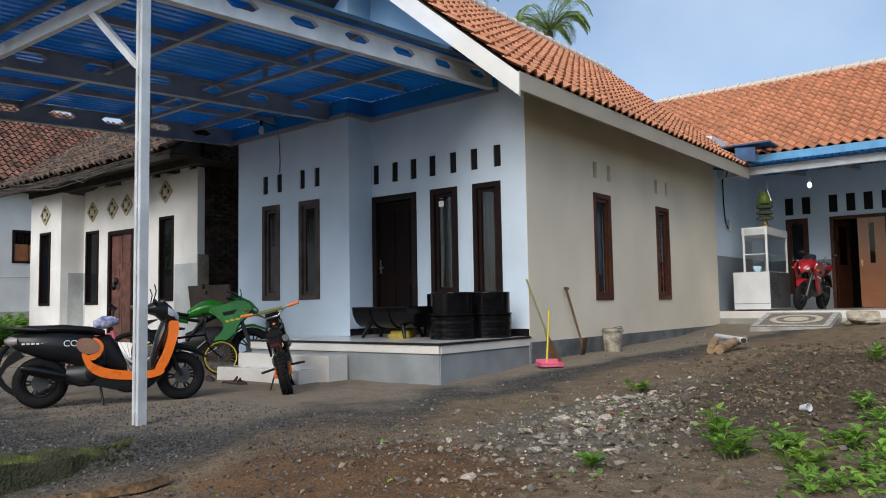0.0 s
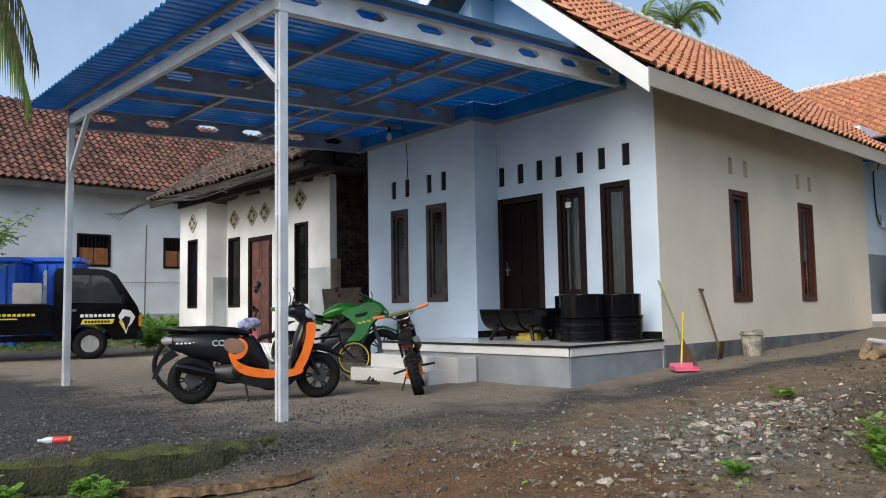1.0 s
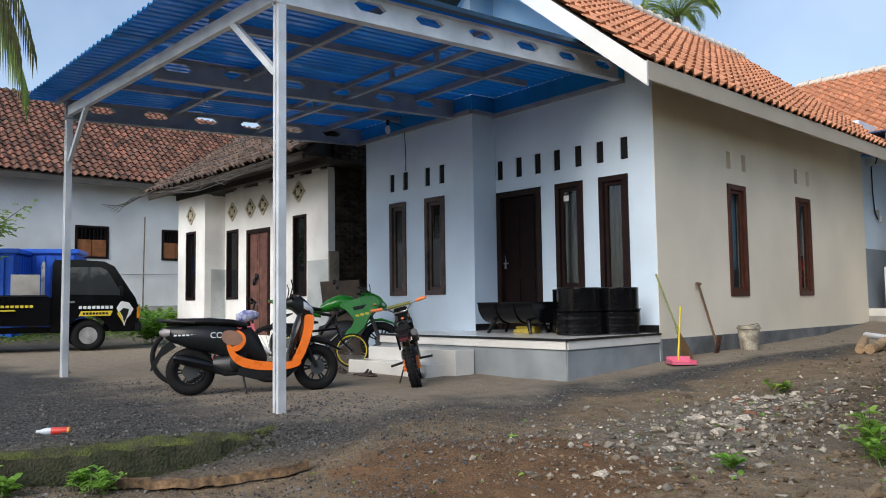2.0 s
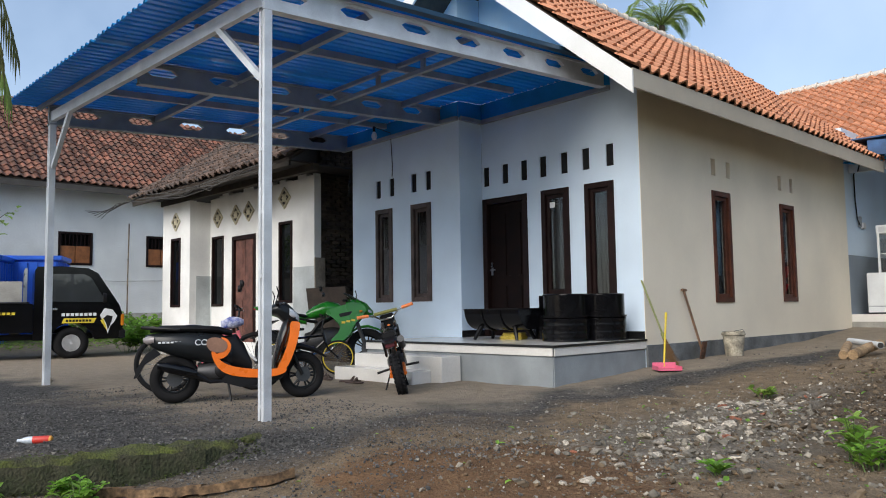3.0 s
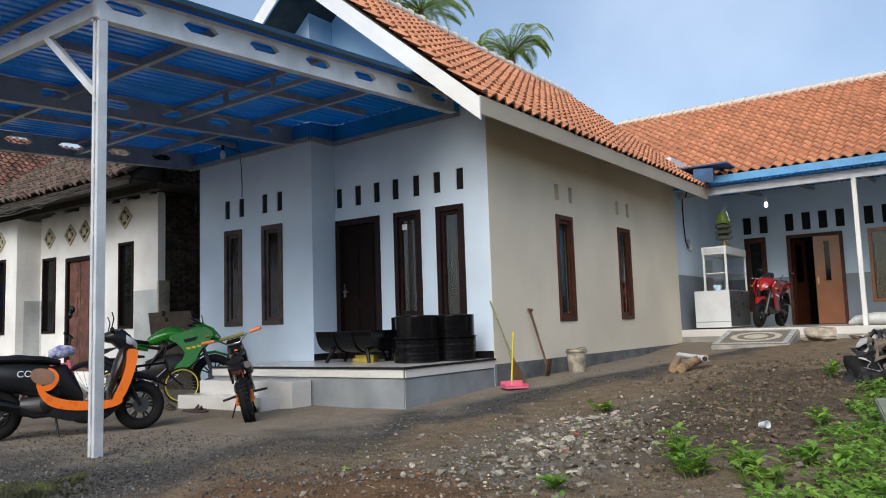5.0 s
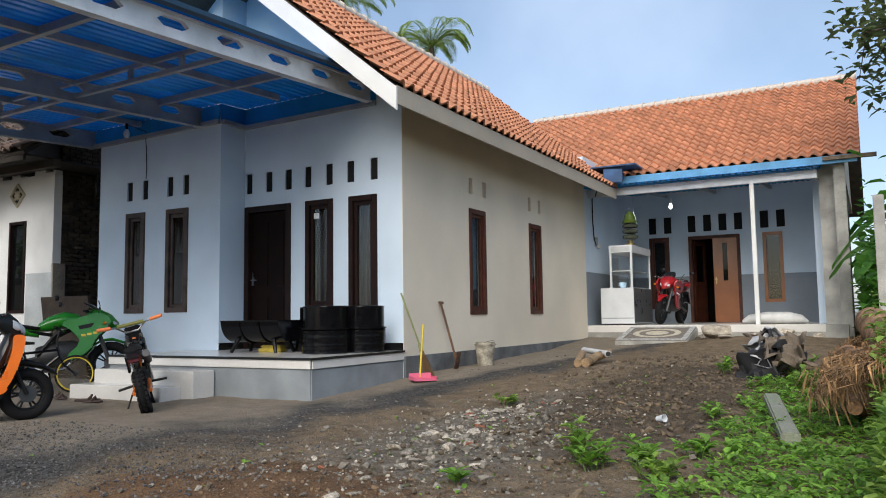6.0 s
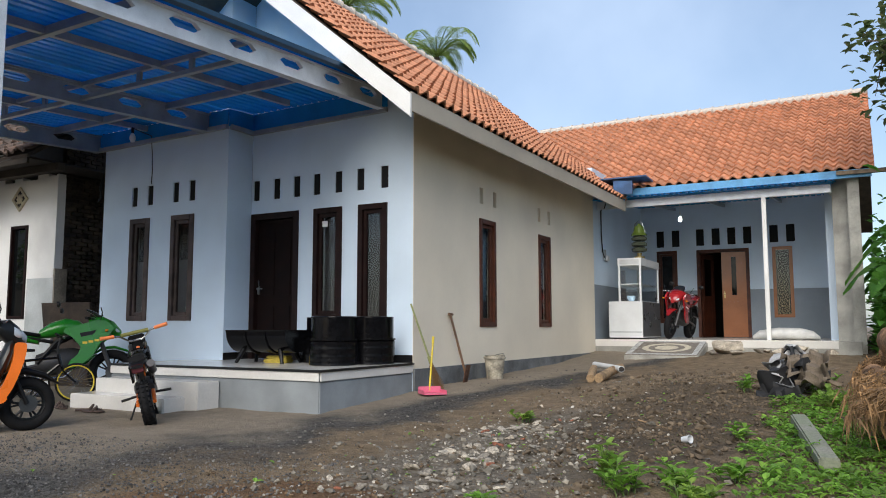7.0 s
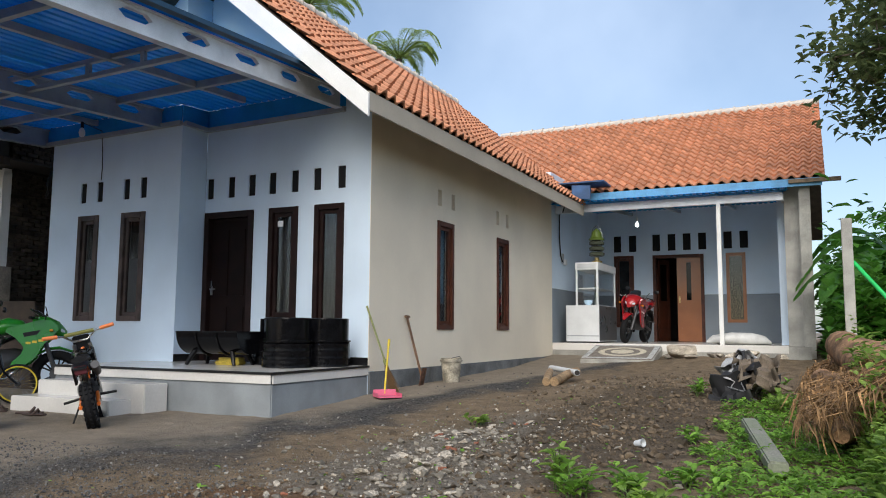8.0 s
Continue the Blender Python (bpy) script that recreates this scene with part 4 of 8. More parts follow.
def vent_block(x, y, z):
    e = thing("vent_block", pose(x, y, z, 0, 45, 0), "cream diamond ventilation block set in the wall", "vent block", "diamond vent blocks")
    s = 0.15
    part("rim", boxes((-s, -0.03, -s, s, 0.02, -s + 0.035), (-s, -0.03, s - 0.035, s, 0.02, s), (-s, -0.03, -s + 0.035, -s + 0.035, 0.02, s - 0.035), (s - 0.035, -0.03, -s + 0.035, s, 0.02, s - 0.035)), CREAMBLOCK, e)
    # near-black sheet paints the shade in the block's openings
    part("back", boxes((-s + 0.035, -0.008, -s + 0.035, s - 0.035, -0.002, s - 0.035)), DEEP_SHADE, e, "near-black sheet painting the recess shade")
    part("bars", boxes((-0.02, -0.025, -s + 0.03, 0.02, -0.009, s - 0.03), (-s + 0.03, -0.024, -0.02, s - 0.03, -0.010, 0.02), (-0.06, -0.026, -0.06, 0.06, -0.011, 0.06)), CREAMBLOCK, e)


for x, y, z in ((-11.21, -1.085, 2.96), (-10.17, OW - 0.004, 2.98), (-9.38, OW - 0.004, 2.98), (-8.85, OW - 0.004, 3.0), (-7.49, OW - 0.004, 3.12)):
    vent_block(x, y, z)

# dark brick side wall of the old house
side_old = structure("wall_old_side", boxes((-6.62, OW + 0.15, -0.1, -6.52, 9.0, 4.6)), BRICK_DARK, "dark unplastered brick side wall")
structure("wall_old_side_plaster", boxes((-6.52, OW, 0.0, -6.47, OW + 0.22, 1.9)), mat("bare_render", (0.30, 0.26, 0.21), 0.95, vary=0.25, scale=4, fine=40, bump=0.4), "bare render at the foot of the brick wall")
av, af = [], []
rnd = random.Random(9)
z, row = 0.0, 0
while z < 4.5:
    y = OW + 0.16 + (0.11 if row % 2 else 0)
    while y < 4.0:
        t = rnd.uniform(0.0, 0.02)
        k = len(av)
        av += [(-6.53, y, z), (-6.505 + t, y + 0.006, z + 0.005), (-6.505 + t, y + 0.20, z + 0.005), (-6.53, y + 0.206, z), (-6.53, y, z + 0.06), (-6.505 + t, y + 0.006, z + 0.055), (-6.505 + t, y + 0.20, z + 0.055), (-6.53, y + 0.206, z + 0.06)]
        af += [(k + 1, k + 2, k + 6, k + 5), (k + 4, k + 5, k + 6, k + 7), (k, k + 1, k + 5, k + 4), (k + 2, k + 3, k + 7, k + 6), (k, k + 3, k + 2, k + 1)]
        y += 0.22
    z += 0.072
    row += 1
me = bpy.data.meshes.new("bricks")
me.from_pydata(av, [], af)
me.materials.append(BRICK_DARK)
o = new("bricks", me)
o.parent = side_old
o["kind"] = "stuff"
# added wall whose near-black colour paints the alley's shade
structure("wall_old_end", boxes((-6.4, 6.5, 0, -5.47, 6.6, 4.5)), DEEP_SHADE, "near-black wall painting the shade at the alley's end")

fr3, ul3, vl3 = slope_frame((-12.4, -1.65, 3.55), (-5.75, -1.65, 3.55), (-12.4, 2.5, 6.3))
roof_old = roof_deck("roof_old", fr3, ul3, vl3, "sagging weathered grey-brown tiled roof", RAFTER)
structure("roof_old_back", boxes((-12.3, 2.5, 3.4, -6.6, 2.6, 6.2)), DEEP_SHADE, "back of the old roof")
structure("trim_old_eave", boxes((-12.4, -1.60, 3.40, -5.8, -1.56, 3.50), (-12.0, -1.1, 3.38, -5.8, -0.98, 3.50)), mat("dark_timber", (0.05, 0.04, 0.03), 0.9, vary=0.3), "dark eave timbers")
# the dark gap under the eave is put into this sheet's colour
structure("ceiling_old", boxes((-12.0, -1.5, 3.50, -5.9, 2.4, 3.53)), DEEP_SHADE, "near-black sheet painting the shade under the old eave")

# ---- far grey house with shutters ----
FX = -20.0
fh = [(-0.83, 0.20, 2.47, 3.51), (1.93, 2.95, 2.47, 3.51), (-5.2, -4.2, 2.47, 3.51)]
structure("wall_far_house", wall_mesh(-16, 8, 0.3, 5.0, fh, on_x(FX, -1), 0.2), FARWALL, "pale grey plastered wall of the house across the yard")
# near-black wall stands for the unlit room behind the shutters
structure("wall_far_inside", boxes((FX - 2.0, -16, 0.3, FX - 1.9, 8, 5.0)), DEEP_SHADE, "near-black wall painting the shade inside the far house")
structure("plinth_far", boxes((FX, -16, 0.3, FX + 0.05, 8, 0.95)), CEMENT, "cement foot of the far house")
for a, b, c, d in fh:
    e = thing("window_9", pose(0, 0, 0), "window with dark bars over orange wooden shutters", "window", "", "structure")
    part("window_frame", boxes((FX - 0.12, a, c, FX + 0.03, a + 0.06, d), (FX - 0.12, b - 0.06, c, FX + 0.03, b, d), (FX - 0.12, a + 0.06, c, FX + 0.03, b - 0.06, c + 0.06), (FX - 0.12, a + 0.06, d - 0.06, FX + 0.03, b - 0.06, d)), WOOD_DARK, e)
    mid = (a + b) / 2
    for ya, yb in ((a + 0.07, mid - 0.01), (mid + 0.01, b - 0.07)):
        part("shutter", boxes((FX - 0.06, ya, c + 0.07, FX - 0.01, yb, c + 0.60)), SHUT, e, "orange wooden shutter", bevel=0.01)
    for i in range(8):
        y = a + 0.10 + i * (b - a - 0.2) / 7
        part("bar", boxes((FX - 0.05, y - 0.012, c + 0.61, FX - 0.02, y + 0.012, d - 0.06)), WOOD_DARK, e)
fr4, ul4, vl4 = slope_frame((FX + 0.75, -17, 4.95), (FX + 0.75, 9, 4.95), (FX - 4.0, -17, 8.5))
roof_far = roof_deck("roof_far", fr4, ul4, vl4, "weathered red tiled roof of the far house", RAFTER)
# the eave's shadow line is put into this strip's dark colour
structure("trim_far_eave", boxes((FX + 0.70, -17, 4.72, FX + 0.74, 9, 4.90)), mat("eave_shadow_line", (0.09, 0.08, 0.07), 0.9), "dark strip painting the shadow line under the far eave")
structure("ceiling_far", boxes((FX - 0.1, -17, 4.86, FX + 0.70, 9, 4.88)), mat("grey_eave_board", (0.3, 0.3, 0.3), 0.8), "underside of the far eave")
# garden edge of rough blocks, standing on the yard
GARDEN = mat("mossy_brown_block", (0.20, 0.13, 0.08), 0.95, vary=0.35, scale=4, fine=40, bump=0.5, color2=(0.10, 0.10, 0.04))
gw = structure("wall_garden", boxes((-16.6, -10, -0.05, -16.3, 4.0, 0.42)), GARDEN, "low mossy block edge of the far garden")
bm = bmesh.new()
rnd = random.Random(3)
y = -9.9
while y < 3.8:
    w = rnd.uniform(0.3, 0.5)
    add_box(bm, -16.32, y, 0.0, -16.22 + rnd.uniform(0, 0.05), y + w - 0.03, rnd.uniform(0.34, 0.5))
    y += w
o = part("garden_blocks", bm, GARDEN, gw)
o["kind"] = "stuff"
o = structure("bamboo_pole", bmesh.new(), WOOD_GREY, "thin bamboo pole leaning on the grey wall", kind="", category="pole")
bm = bmesh.new()
add_tube(bm, [(-18.8, 0.85, 0.3), (-18.83, 0.87, 2.0), (-18.8, 0.88, 3.75)], 0.022, 8)
for zz in (1.0, 1.8, 2.6):
    add_tube(bm, [(-18.81, 0.86, zz), (-18.81, 0.86, zz + 0.03)], 0.03, 8)
bm.to_mesh(o.data)
bm.free()

# loose wires along the old eave, a clothes wire and a propped board
rnd = random.Random(17)
for k in range(7):
    x0, x1 = rnd.uniform(-12.6, -9.5), rnd.uniform(-8.8, -5.9)
    z0 = rnd.uniform(3.36, 3.52)
    bm = bmesh.new()
    add_tube(bm, [(x0 + (x1 - x0) * i / 8, -1.68 - rnd.uniform(0, 0.06), z0 - 0.16 * math.sin(math.pi * i / 8) * rnd.uniform(0.3, 1.2) + 0.02 * k) for i in range(9)], 0.009, 5)
    tagged(part("eave_wire", bm, mat("dusty_wire", (0.07, 0.065, 0.06), 0.8), None, "loose dusty wire sagging under the old eave"), "loose dusty wire sagging under the old eave", "wire", "wires under the old eave")
for k in range(6):
    y0 = -1.66
    bm = bmesh.new()
    x0 = -12.3 - 0.1 * k
    add_tube(bm, [(x0, y0, 3.5), (x0 - 0.25, y0 - 0.25, 3.45 - 0.03 * k), (x0 - 0.5 - 0.1 * k, y0 - 0.5, 3.1 + 0.06 * k)], 0.008, 4)
    tagged(part("dry_twig", bm, mat("dusty_wire", (0.07, 0.065, 0.06), 0.8), None, "dry twig hanging from the old roof corner"), "dry twig hanging from the old roof corner", "twig", "dry twigs")
bm = bmesh.new()
add_tube(bm, [(-19.96, -8.0, 2.15), (-19.94, -2.0, 2.0), (-19.94, 1.0, 1.98), (-19.96, 6.0, 2.1)], 0.008, 5)
tagged(part("clothes_wire", bm, mat("dusty_wire", (0.07, 0.065, 0.06), 0.8), None, "thin wire strung along the grey wall"), "thin wire strung along the grey wall", "wire")
pb_ = structure("propped_board", boxes((-0.55, -0.02, 0, 0.55, 0.02, 1.35)), mat("dark_board", (0.055, 0.04, 0.03), 0.85, vary=0.3, scale=5), "dark wooden board propped in the alley mouth", kind="", category="board", bevel=0.004)
pb_.matrix_world = pose(-6.15, -0.42, 0.0, 8, 0, 4)

# ---- vehicles ----
RUBBER = mat("black_rubber", (0.012, 0.012, 0.013), 0.85, vary=0.2, scale=8, fine=80, spec=0.2)
BLK_PLASTIC = mat("black_plastic", (0.008, 0.008, 0.009), 0.45, vary=0.1, scale=6, fine=90, spec=0.25)
BLK_GLOSS = mat("glossy_black_paint", (0.004, 0.004, 0.005), 0.12, vary=0.1, spec=0.35)
BLK_SATIN = mat("dark_grey_satin_paint", (0.012, 0.014, 0.016), 0.3, vary=0.08, spec=0.35)
SEATVINYL = mat("black_seat_vinyl", (0.008, 0.008, 0.009), 0.55, vary=0.15, scale=9, fine=120, bump=0.2, dist=0.002, spec=0.25)
ORANGE = mat("orange_paint", (0.80, 0.17, 0.012), 0.3, vary=0.06, coat=0.4)
GREEN = mat("bright_green_paint", (0.018, 0.22, 0.015), 0.28, vary=0.06, coat=0.25)
RED = mat("red_paint", (0.32, 0.014, 0.018), 0.25, vary=0.06, coat=0.5)
CHROME = mat("worn_chrome", (0.6, 0.6, 0.6), 0.25, metal=1.0, vary=0.1)
ALLOY = mat("grey_alloy", (0.06, 0.06, 0.063), 0.45, metal=0.5, vary=0.15)
YELLOW = mat("yellow_paint", (0.72, 0.55, 0.04), 0.4, vary=0.08)
PALE = mat("cool_white_plastic", (0.70, 0.72, 0.74), 0.4, vary=0.05)
BLUEP = mat("blue_plastic", (0.02, 0.13, 0.68), 0.4, vary=0.08)
ORGRIP = mat("orange_rubber_grip", (0.85, 0.24, 0.07), 0.6, vary=0.1)
LENS = mat("clear_lamp_lens", (0.6, 0.65, 0.7), 0.08, vary=0.05, spec=0.8)
REDLENS = mat("red_lamp_lens", (0.35, 0.02, 0.02), 0.1, spec=0.8)


def add_loft(bm, secs, seg=16, power=2.4, m=None):
    """A shell through sections (x, y, z, half width, half height) across x."""
    m = m or Matrix()
    rings = []
    for x, y, z, w, h in secs:
        ring = []
        for k in range(seg):
            a = 2 * math.pi * k / seg
            c, s = math.cos(a), math.sin(a)
            ring.append(bm.verts.new(m @ Vector((x, y + w * math.copysign(abs(c) ** (2 / power), c), z + h * math.copysign(abs(s) ** (2 / power), s)))))
        rings.append(ring)
    for r0, r1 in zip(rings, rings[1:]):
        for k in range(seg):
            bm.faces.new((r0[k], r0[(k + 1) % seg], r1[(k + 1) % seg], r1[k]))
    bm.faces.new(rings[0][::-1])
    bm.faces.new(rings[-1])


def loft(*secs, power=2.4, seg=16):
    bm = bmesh.new()
    add_loft(bm, secs, seg, power)
    return bm


def tubes(*runs, seg=8):
    bm = bmesh.new()
    for pts, r in runs:
        add_tube(bm, pts, r, seg)
    return bm


def rounded(poly, n=2):
    """Cut the corners of an outline so that it runs in curves."""
    for _ in range(n):
        out = []
        for (ax, ay), (bx, by) in zip(poly, poly[1:] + poly[:1]):
            out += [(ax * 0.75 + bx * 0.25, ay * 0.75 + by * 0.25), (ax * 0.25 + bx * 0.75, ay * 0.25 + by * 0.75)]
        poly = out
    return poly


def side_plate(poly, y, t):
    """A plate cut to an outline in x and z, standing at y."""
    bm = bmesh.new()
    add_prism(bm, poly, t, Matrix(((1, 0, 0, 0), (0, 0, 1, y), (0, 1, 0, 0), (0, 0, 0, 1))))
    return bm


LAY = Matrix.Rotation(radians(90), 4, 'X')


def wheel(parent, x, R, r, rim_mat, spokes=5, thin=False, knobs=0, disc=True, squash=1.0, turn=0.0, hubmat=None):
    """Tyre, rim with spokes, hub and brake disc, its axle across the machine."""
    m = Matrix.Translation((x, 0, R)) @ Matrix.Rotation(radians(turn), 4, 'Z') @ LAY
    bm = bmesh.new()
    add_ring(bm, R - r, r, m, 40, 10, squash)
    for k in range(knobs):
        a = 2 * math.pi * k / knobs
        for s in (-0.55, 0.0, 0.55):
            b = m @ Matrix.Rotation(a + (0.5 * math.pi / knobs if s == 0 else 0), 4, 'Z') @ Matrix.Translation((R - r * (0.02 if s == 0 else 0.22), 0, s * r * 1.5))
            add_box(bm, -0.008, -0.017, -0.011, 0.012, 0.017, 0.011, b)
    w = part("wheel", bm, RUBBER, parent, "black rubber tyre", True)
    Ri = R - 2 * r
    bm = bmesh.new()
    add_ring(bm, Ri + 0.006, 0.012 if thin else 0.018, m, 40, 8, 1.6 if thin else 2.0)
    part("rim", bm, rim_mat, w, smooth=True)
    bm = bmesh.new()
    if thin:
        for k in range(spokes):
            a = 2 * math.pi * k / spokes
            d = 0.02 if k % 2 else -0.02
            add_tube(bm, [m @ Vector((0.02 * math.cos(a + 0.6), 0.02 * math.sin(a + 0.6), d)), m @ Vector((Ri * math.cos(a), Ri * math.sin(a), 0))], 0.0018, 4)
    else:
        for k in range(spokes):
            a = 2 * math.pi * k / spokes
            for da in (-0.16, 0.16):
                add_tube(bm, [m @ Vector((0.035 * math.cos(a), 0.035 * math.sin(a), 0)), m @ Vector((Ri * math.cos(a + da), Ri * math.sin(a + da), 0))], [0.014, 0.010], 6)
    part("spokes", bm, CHROME if thin else rim_mat, w)
    bm = bmesh.new()
    add_lathe(bm, [(0.012, -0.06), (0.03, -0.055), (0.035, -0.03), (0.03, 0), (0.035, 0.03), (0.03, 0.055), (0.012, 0.06)], m, 14)
    part("hub", bm, hubmat or ALLOY, w, smooth=True)
    if disc:
        bm = bmesh.new()
        add_lathe(bm, [(0.05, 0.062), (0.078, 0.062), (0.078, 0.066), (0.05, 0.066)], m, 24)
        part("brake_disc", bm, mat("dark_steel", (0.10, 0.10, 0.10), 0.4, metal=0.8), w)
    return w


def text_part(name, body, size, parent, m, material, label=""):
    cu = bpy.data.curves.new(name, 'FONT')
    cu.body, cu.size, cu.extrude = body, size, 0.0015
    tmp = bpy.data.objects.new(name, cu)
    scene.collection.objects.link(tmp)
    bpy.context.view_layer.update()
    me = bpy.data.meshes.new_from_object(tmp.evaluated_get(bpy.context.evaluated_depsgraph_get()))
    bpy.data.objects.remove(tmp)
    bpy.data.curves.remove(cu)
    me.materials.clear()
    me.materials.append(material)
    o = new(name, me)
    o.parent = parent
    o.matrix_basis = m
    if label:
        o["label"] = label
    return o


def heading(rear, front, z=0.0, lean=0.0):
    """The pose of a two-wheeler whose wheels touch the ground at these points; lean in degrees to its left."""
    a, b = Vector((*rear, z)), Vector((*front, z))
    d = b - a
    return Matrix.Translation((a + b) / 2) @ Matrix.Rotation(math.atan2(d.y, d.x), 4, 'Z') @ Matrix.Rotation(radians(-lean), 4, 'X')


def mirror_pair(parent, x, z, y, stem=0.16, side=(-1, 1)):
    for s in side:
        bm = tubes(([(x, s * y * 0.75, z - stem), (x + 0.02, s * y * 0.9, z - stem * 0.4), (x, s * y, z)], 0.006))
        mi = part("mirror", bm, BLK_PLASTIC, parent)
        bm = loft((-0.012, s * y, z + 0.03, 0.05, 0.035), (0.012, s * y, z + 0.03, 0.055, 0.04), (0.03, s * y, z + 0.03, 0.03, 0.02))
        part("mirror_head", bm, BLK_PLASTIC, mi, smooth=True)


# -- scooter, black and orange --
sc = thing("scooter", heading((-2.27, -5.21), (-1.69, -4.06), 0.0, 4), "black and orange retro scooter parked on the gravel", "scooter")
WB = 0.64
wheel(sc, -WB, 0.245, 0.055, BLK_SATIN, 6)
wheel(sc, WB, 0.245, 0.052, BLK_SATIN, 6, turn=8)
# tail body
part("tail_body", loft((-0.93, 0, 0.66, 0.04, 0.03), (-0.86, 0, 0.635, 0.11, 0.075), (-0.65, 0, 0.60, 0.165, 0.13), (-0.40, 0, 0.57, 0.175, 0.16), (-0.20, 0, 0.53, 0.165, 0.17), (-0.08, 0, 0.46, 0.14, 0.15)), BLK_SATIN, sc, "dark satin rear body", True)
part("seat", loft((-0.88, 0, 0.735, 0.07, 0.02), (-0.78, 0, 0.755, 0.13, 0.035), (-0.45, 0, 0.745, 0.145, 0.045), (-0.22, 0, 0.73, 0.13, 0.04), (-0.08, 0, 0.70, 0.09, 0.03)), SEATVINYL, sc, "black vinyl seat", True)
part("grab_rail", tubes(([(-0.60, -0.14, 0.735), (-0.82, -0.13, 0.755), (-0.96, 0, 0.775), (-0.82, 0.13, 0.755), (-0.60, 0.14, 0.735)], 0.016)), BLK_PLASTIC, sc, smooth=True)
part("underseat_panel", loft((-0.16, 0, 0.50, 0.13, 0.17), (-0.04, 0, 0.50, 0.13, 0.19), (0.04, 0, 0.44, 0.125, 0.15), (0.12, 0, 0.34, 0.12, 0.06)), BLK_PLASTIC, sc, smooth=True)
for s in (-1, 1):
    part("orange_panel", side_plate(rounded([(-0.30, 0.52), (-0.24, 0.50), (-0.21, 0.42), (-0.12, 0.365), (0.04, 0.325), (0.30, 0.305), (0.46, 0.34), (0.47, 0.27), (0.30, 0.225), (0.02, 0.235), (-0.16, 0.28), (-0.25, 0.37)]), s * 0.172, 0.02), ORANGE, sc, "orange side panel", bevel=0.006)
    part("floor_side", side_plate([(-0.10, 0.32), (0.05, 0.24), (0.40, 0.20), (0.46, 0.26), (0.30, 0.16), (0.0, 0.14), (-0.2, 0.2)], s * 0.14, 0.05), BLK_PLASTIC, sc)
part("footboard", boxes((-0.04, -0.17, 0.26, 0.42, 0.17, 0.32)), BLK_PLASTIC, sc, bevel=0.02)
# leg shield, front cover and head
part("leg_shield", loft((0.34, 0, 0.36, 0.17, 0.07), (0.40, 0, 0.55, 0.185, 0.14), (0.47, 0, 0.72, 0.17, 0.14), (0.52, 0, 0.84, 0.12, 0.09)), BLK_SATIN, sc, "dark leg shield", True)
for s in (-1, 1):
    part("front_panel", side_plate(rounded([(0.42, 0.27), (0.50, 0.36), (0.585, 0.60), (0.615, 0.78), (0.575, 0.80), (0.50, 0.80), (0.505, 0.66), (0.44, 0.45), (0.36, 0.31)]), s * 0.160, 0.045), ORANGE, sc, "orange front panel", bevel=0.014)
part("head_cover", loft((0.30, 0, 0.93, 0.10, 0.04), (0.38, 0, 0.94, 0.17, 0.07), (0.47, 0, 0.90, 0.17, 0.12), (0.55, 0, 0.84, 0.13, 0.11), (0.60, 0, 0.80, 0.06, 0.06)), BLK_SATIN, sc, "dark headlamp cowl", True)
part("headlight", loft((0.52, 0, 0.86, 0.115, 0.075), (0.575, 0, 0.855, 0.10, 0.065), (0.615, 0, 0.84, 0.05, 0.035)), LENS, sc, "clear headlight", True)
for s in (-1, 1):
    part("turn_signal", loft((0.50, s * 0.13, 0.90, 0.03, 0.045), (0.545, s * 0.13, 0.88, 0.025, 0.04), (0.57, s * 0.125, 0.86, 0.01, 0.015)), LENS, sc, "clear turn signal", True)
part("front_fender", loft((0.36, 0, 0.43, 0.05, 0.015), (0.48, 0, 0.52, 0.085, 0.03), (0.62, 0, 0.545, 0.09, 0.035), (0.78, 0, 0.50, 0.085, 0.03), (0.90, 0, 0.42, 0.05, 0.012)), BLK_PLASTIC, sc, smooth=True)
part("fork", tubes(([(0.50, -0.085, 0.55), (WB, -0.085, 0.245)], 0.018), ([(0.50, 0.085, 0.55), (WB, 0.085, 0.245)], 0.018)), BLK_PLASTIC, sc, smooth=True)
hb = part("handlebar", tubes(([(0.36, -0.34, 0.985), (0.38, -0.2, 0.97), (0.40, 0, 0.95), (0.38, 0.2, 0.97), (0.36, 0.34, 0.985)], 0.014)), BLK_PLASTIC, sc, smooth=True)
for s in (-1, 1):
    part("grip", tubes(([(0.365, s * 0.24, 0.977), (0.355, s * 0.36, 0.987)], 0.02)), RUBBER, hb)
    part("brake_lever", tubes(([(0.40, s * 0.20, 0.975), (0.43, s * 0.30, 0.975), (0.42, s * 0.38, 0.98)], 0.006)), CHROME, hb)
mirror_pair(sc, 0.36, 1.16, 0.26)
part("engine", loft((-0.42, 0.02, 0.30, 0.10, 0.09), (-0.25, 0.0, 0.30, 0.14, 0.11), (-0.08, 0.0, 0.29, 0.13, 0.09), (0.0, 0, 0.28, 0.08, 0.06)), ALLOY, sc, "grey alloy engine", True)
bm = bmesh.new()
add_lathe(bm, [(0.02, 0), (0.085, 0.0), (0.085, 0.03), (0.05, 0.05), (0.0201, 0.05)], pose(-0.17, -0.12, 0.32, 90), 20)
part("fan_cover", bm, BLK_PLASTIC, sc, smooth=True)
ex = part("exhaust", tubes(([(-0.10, -0.10, 0.21), (-0.30, -0.15, 0.205), (-0.40, -0.165, 0.26), (-0.50, -0.17, 0.30)], [0.018, 0.02, 0.03, 0.05])), BLK_PLASTIC, sc, smooth=True)
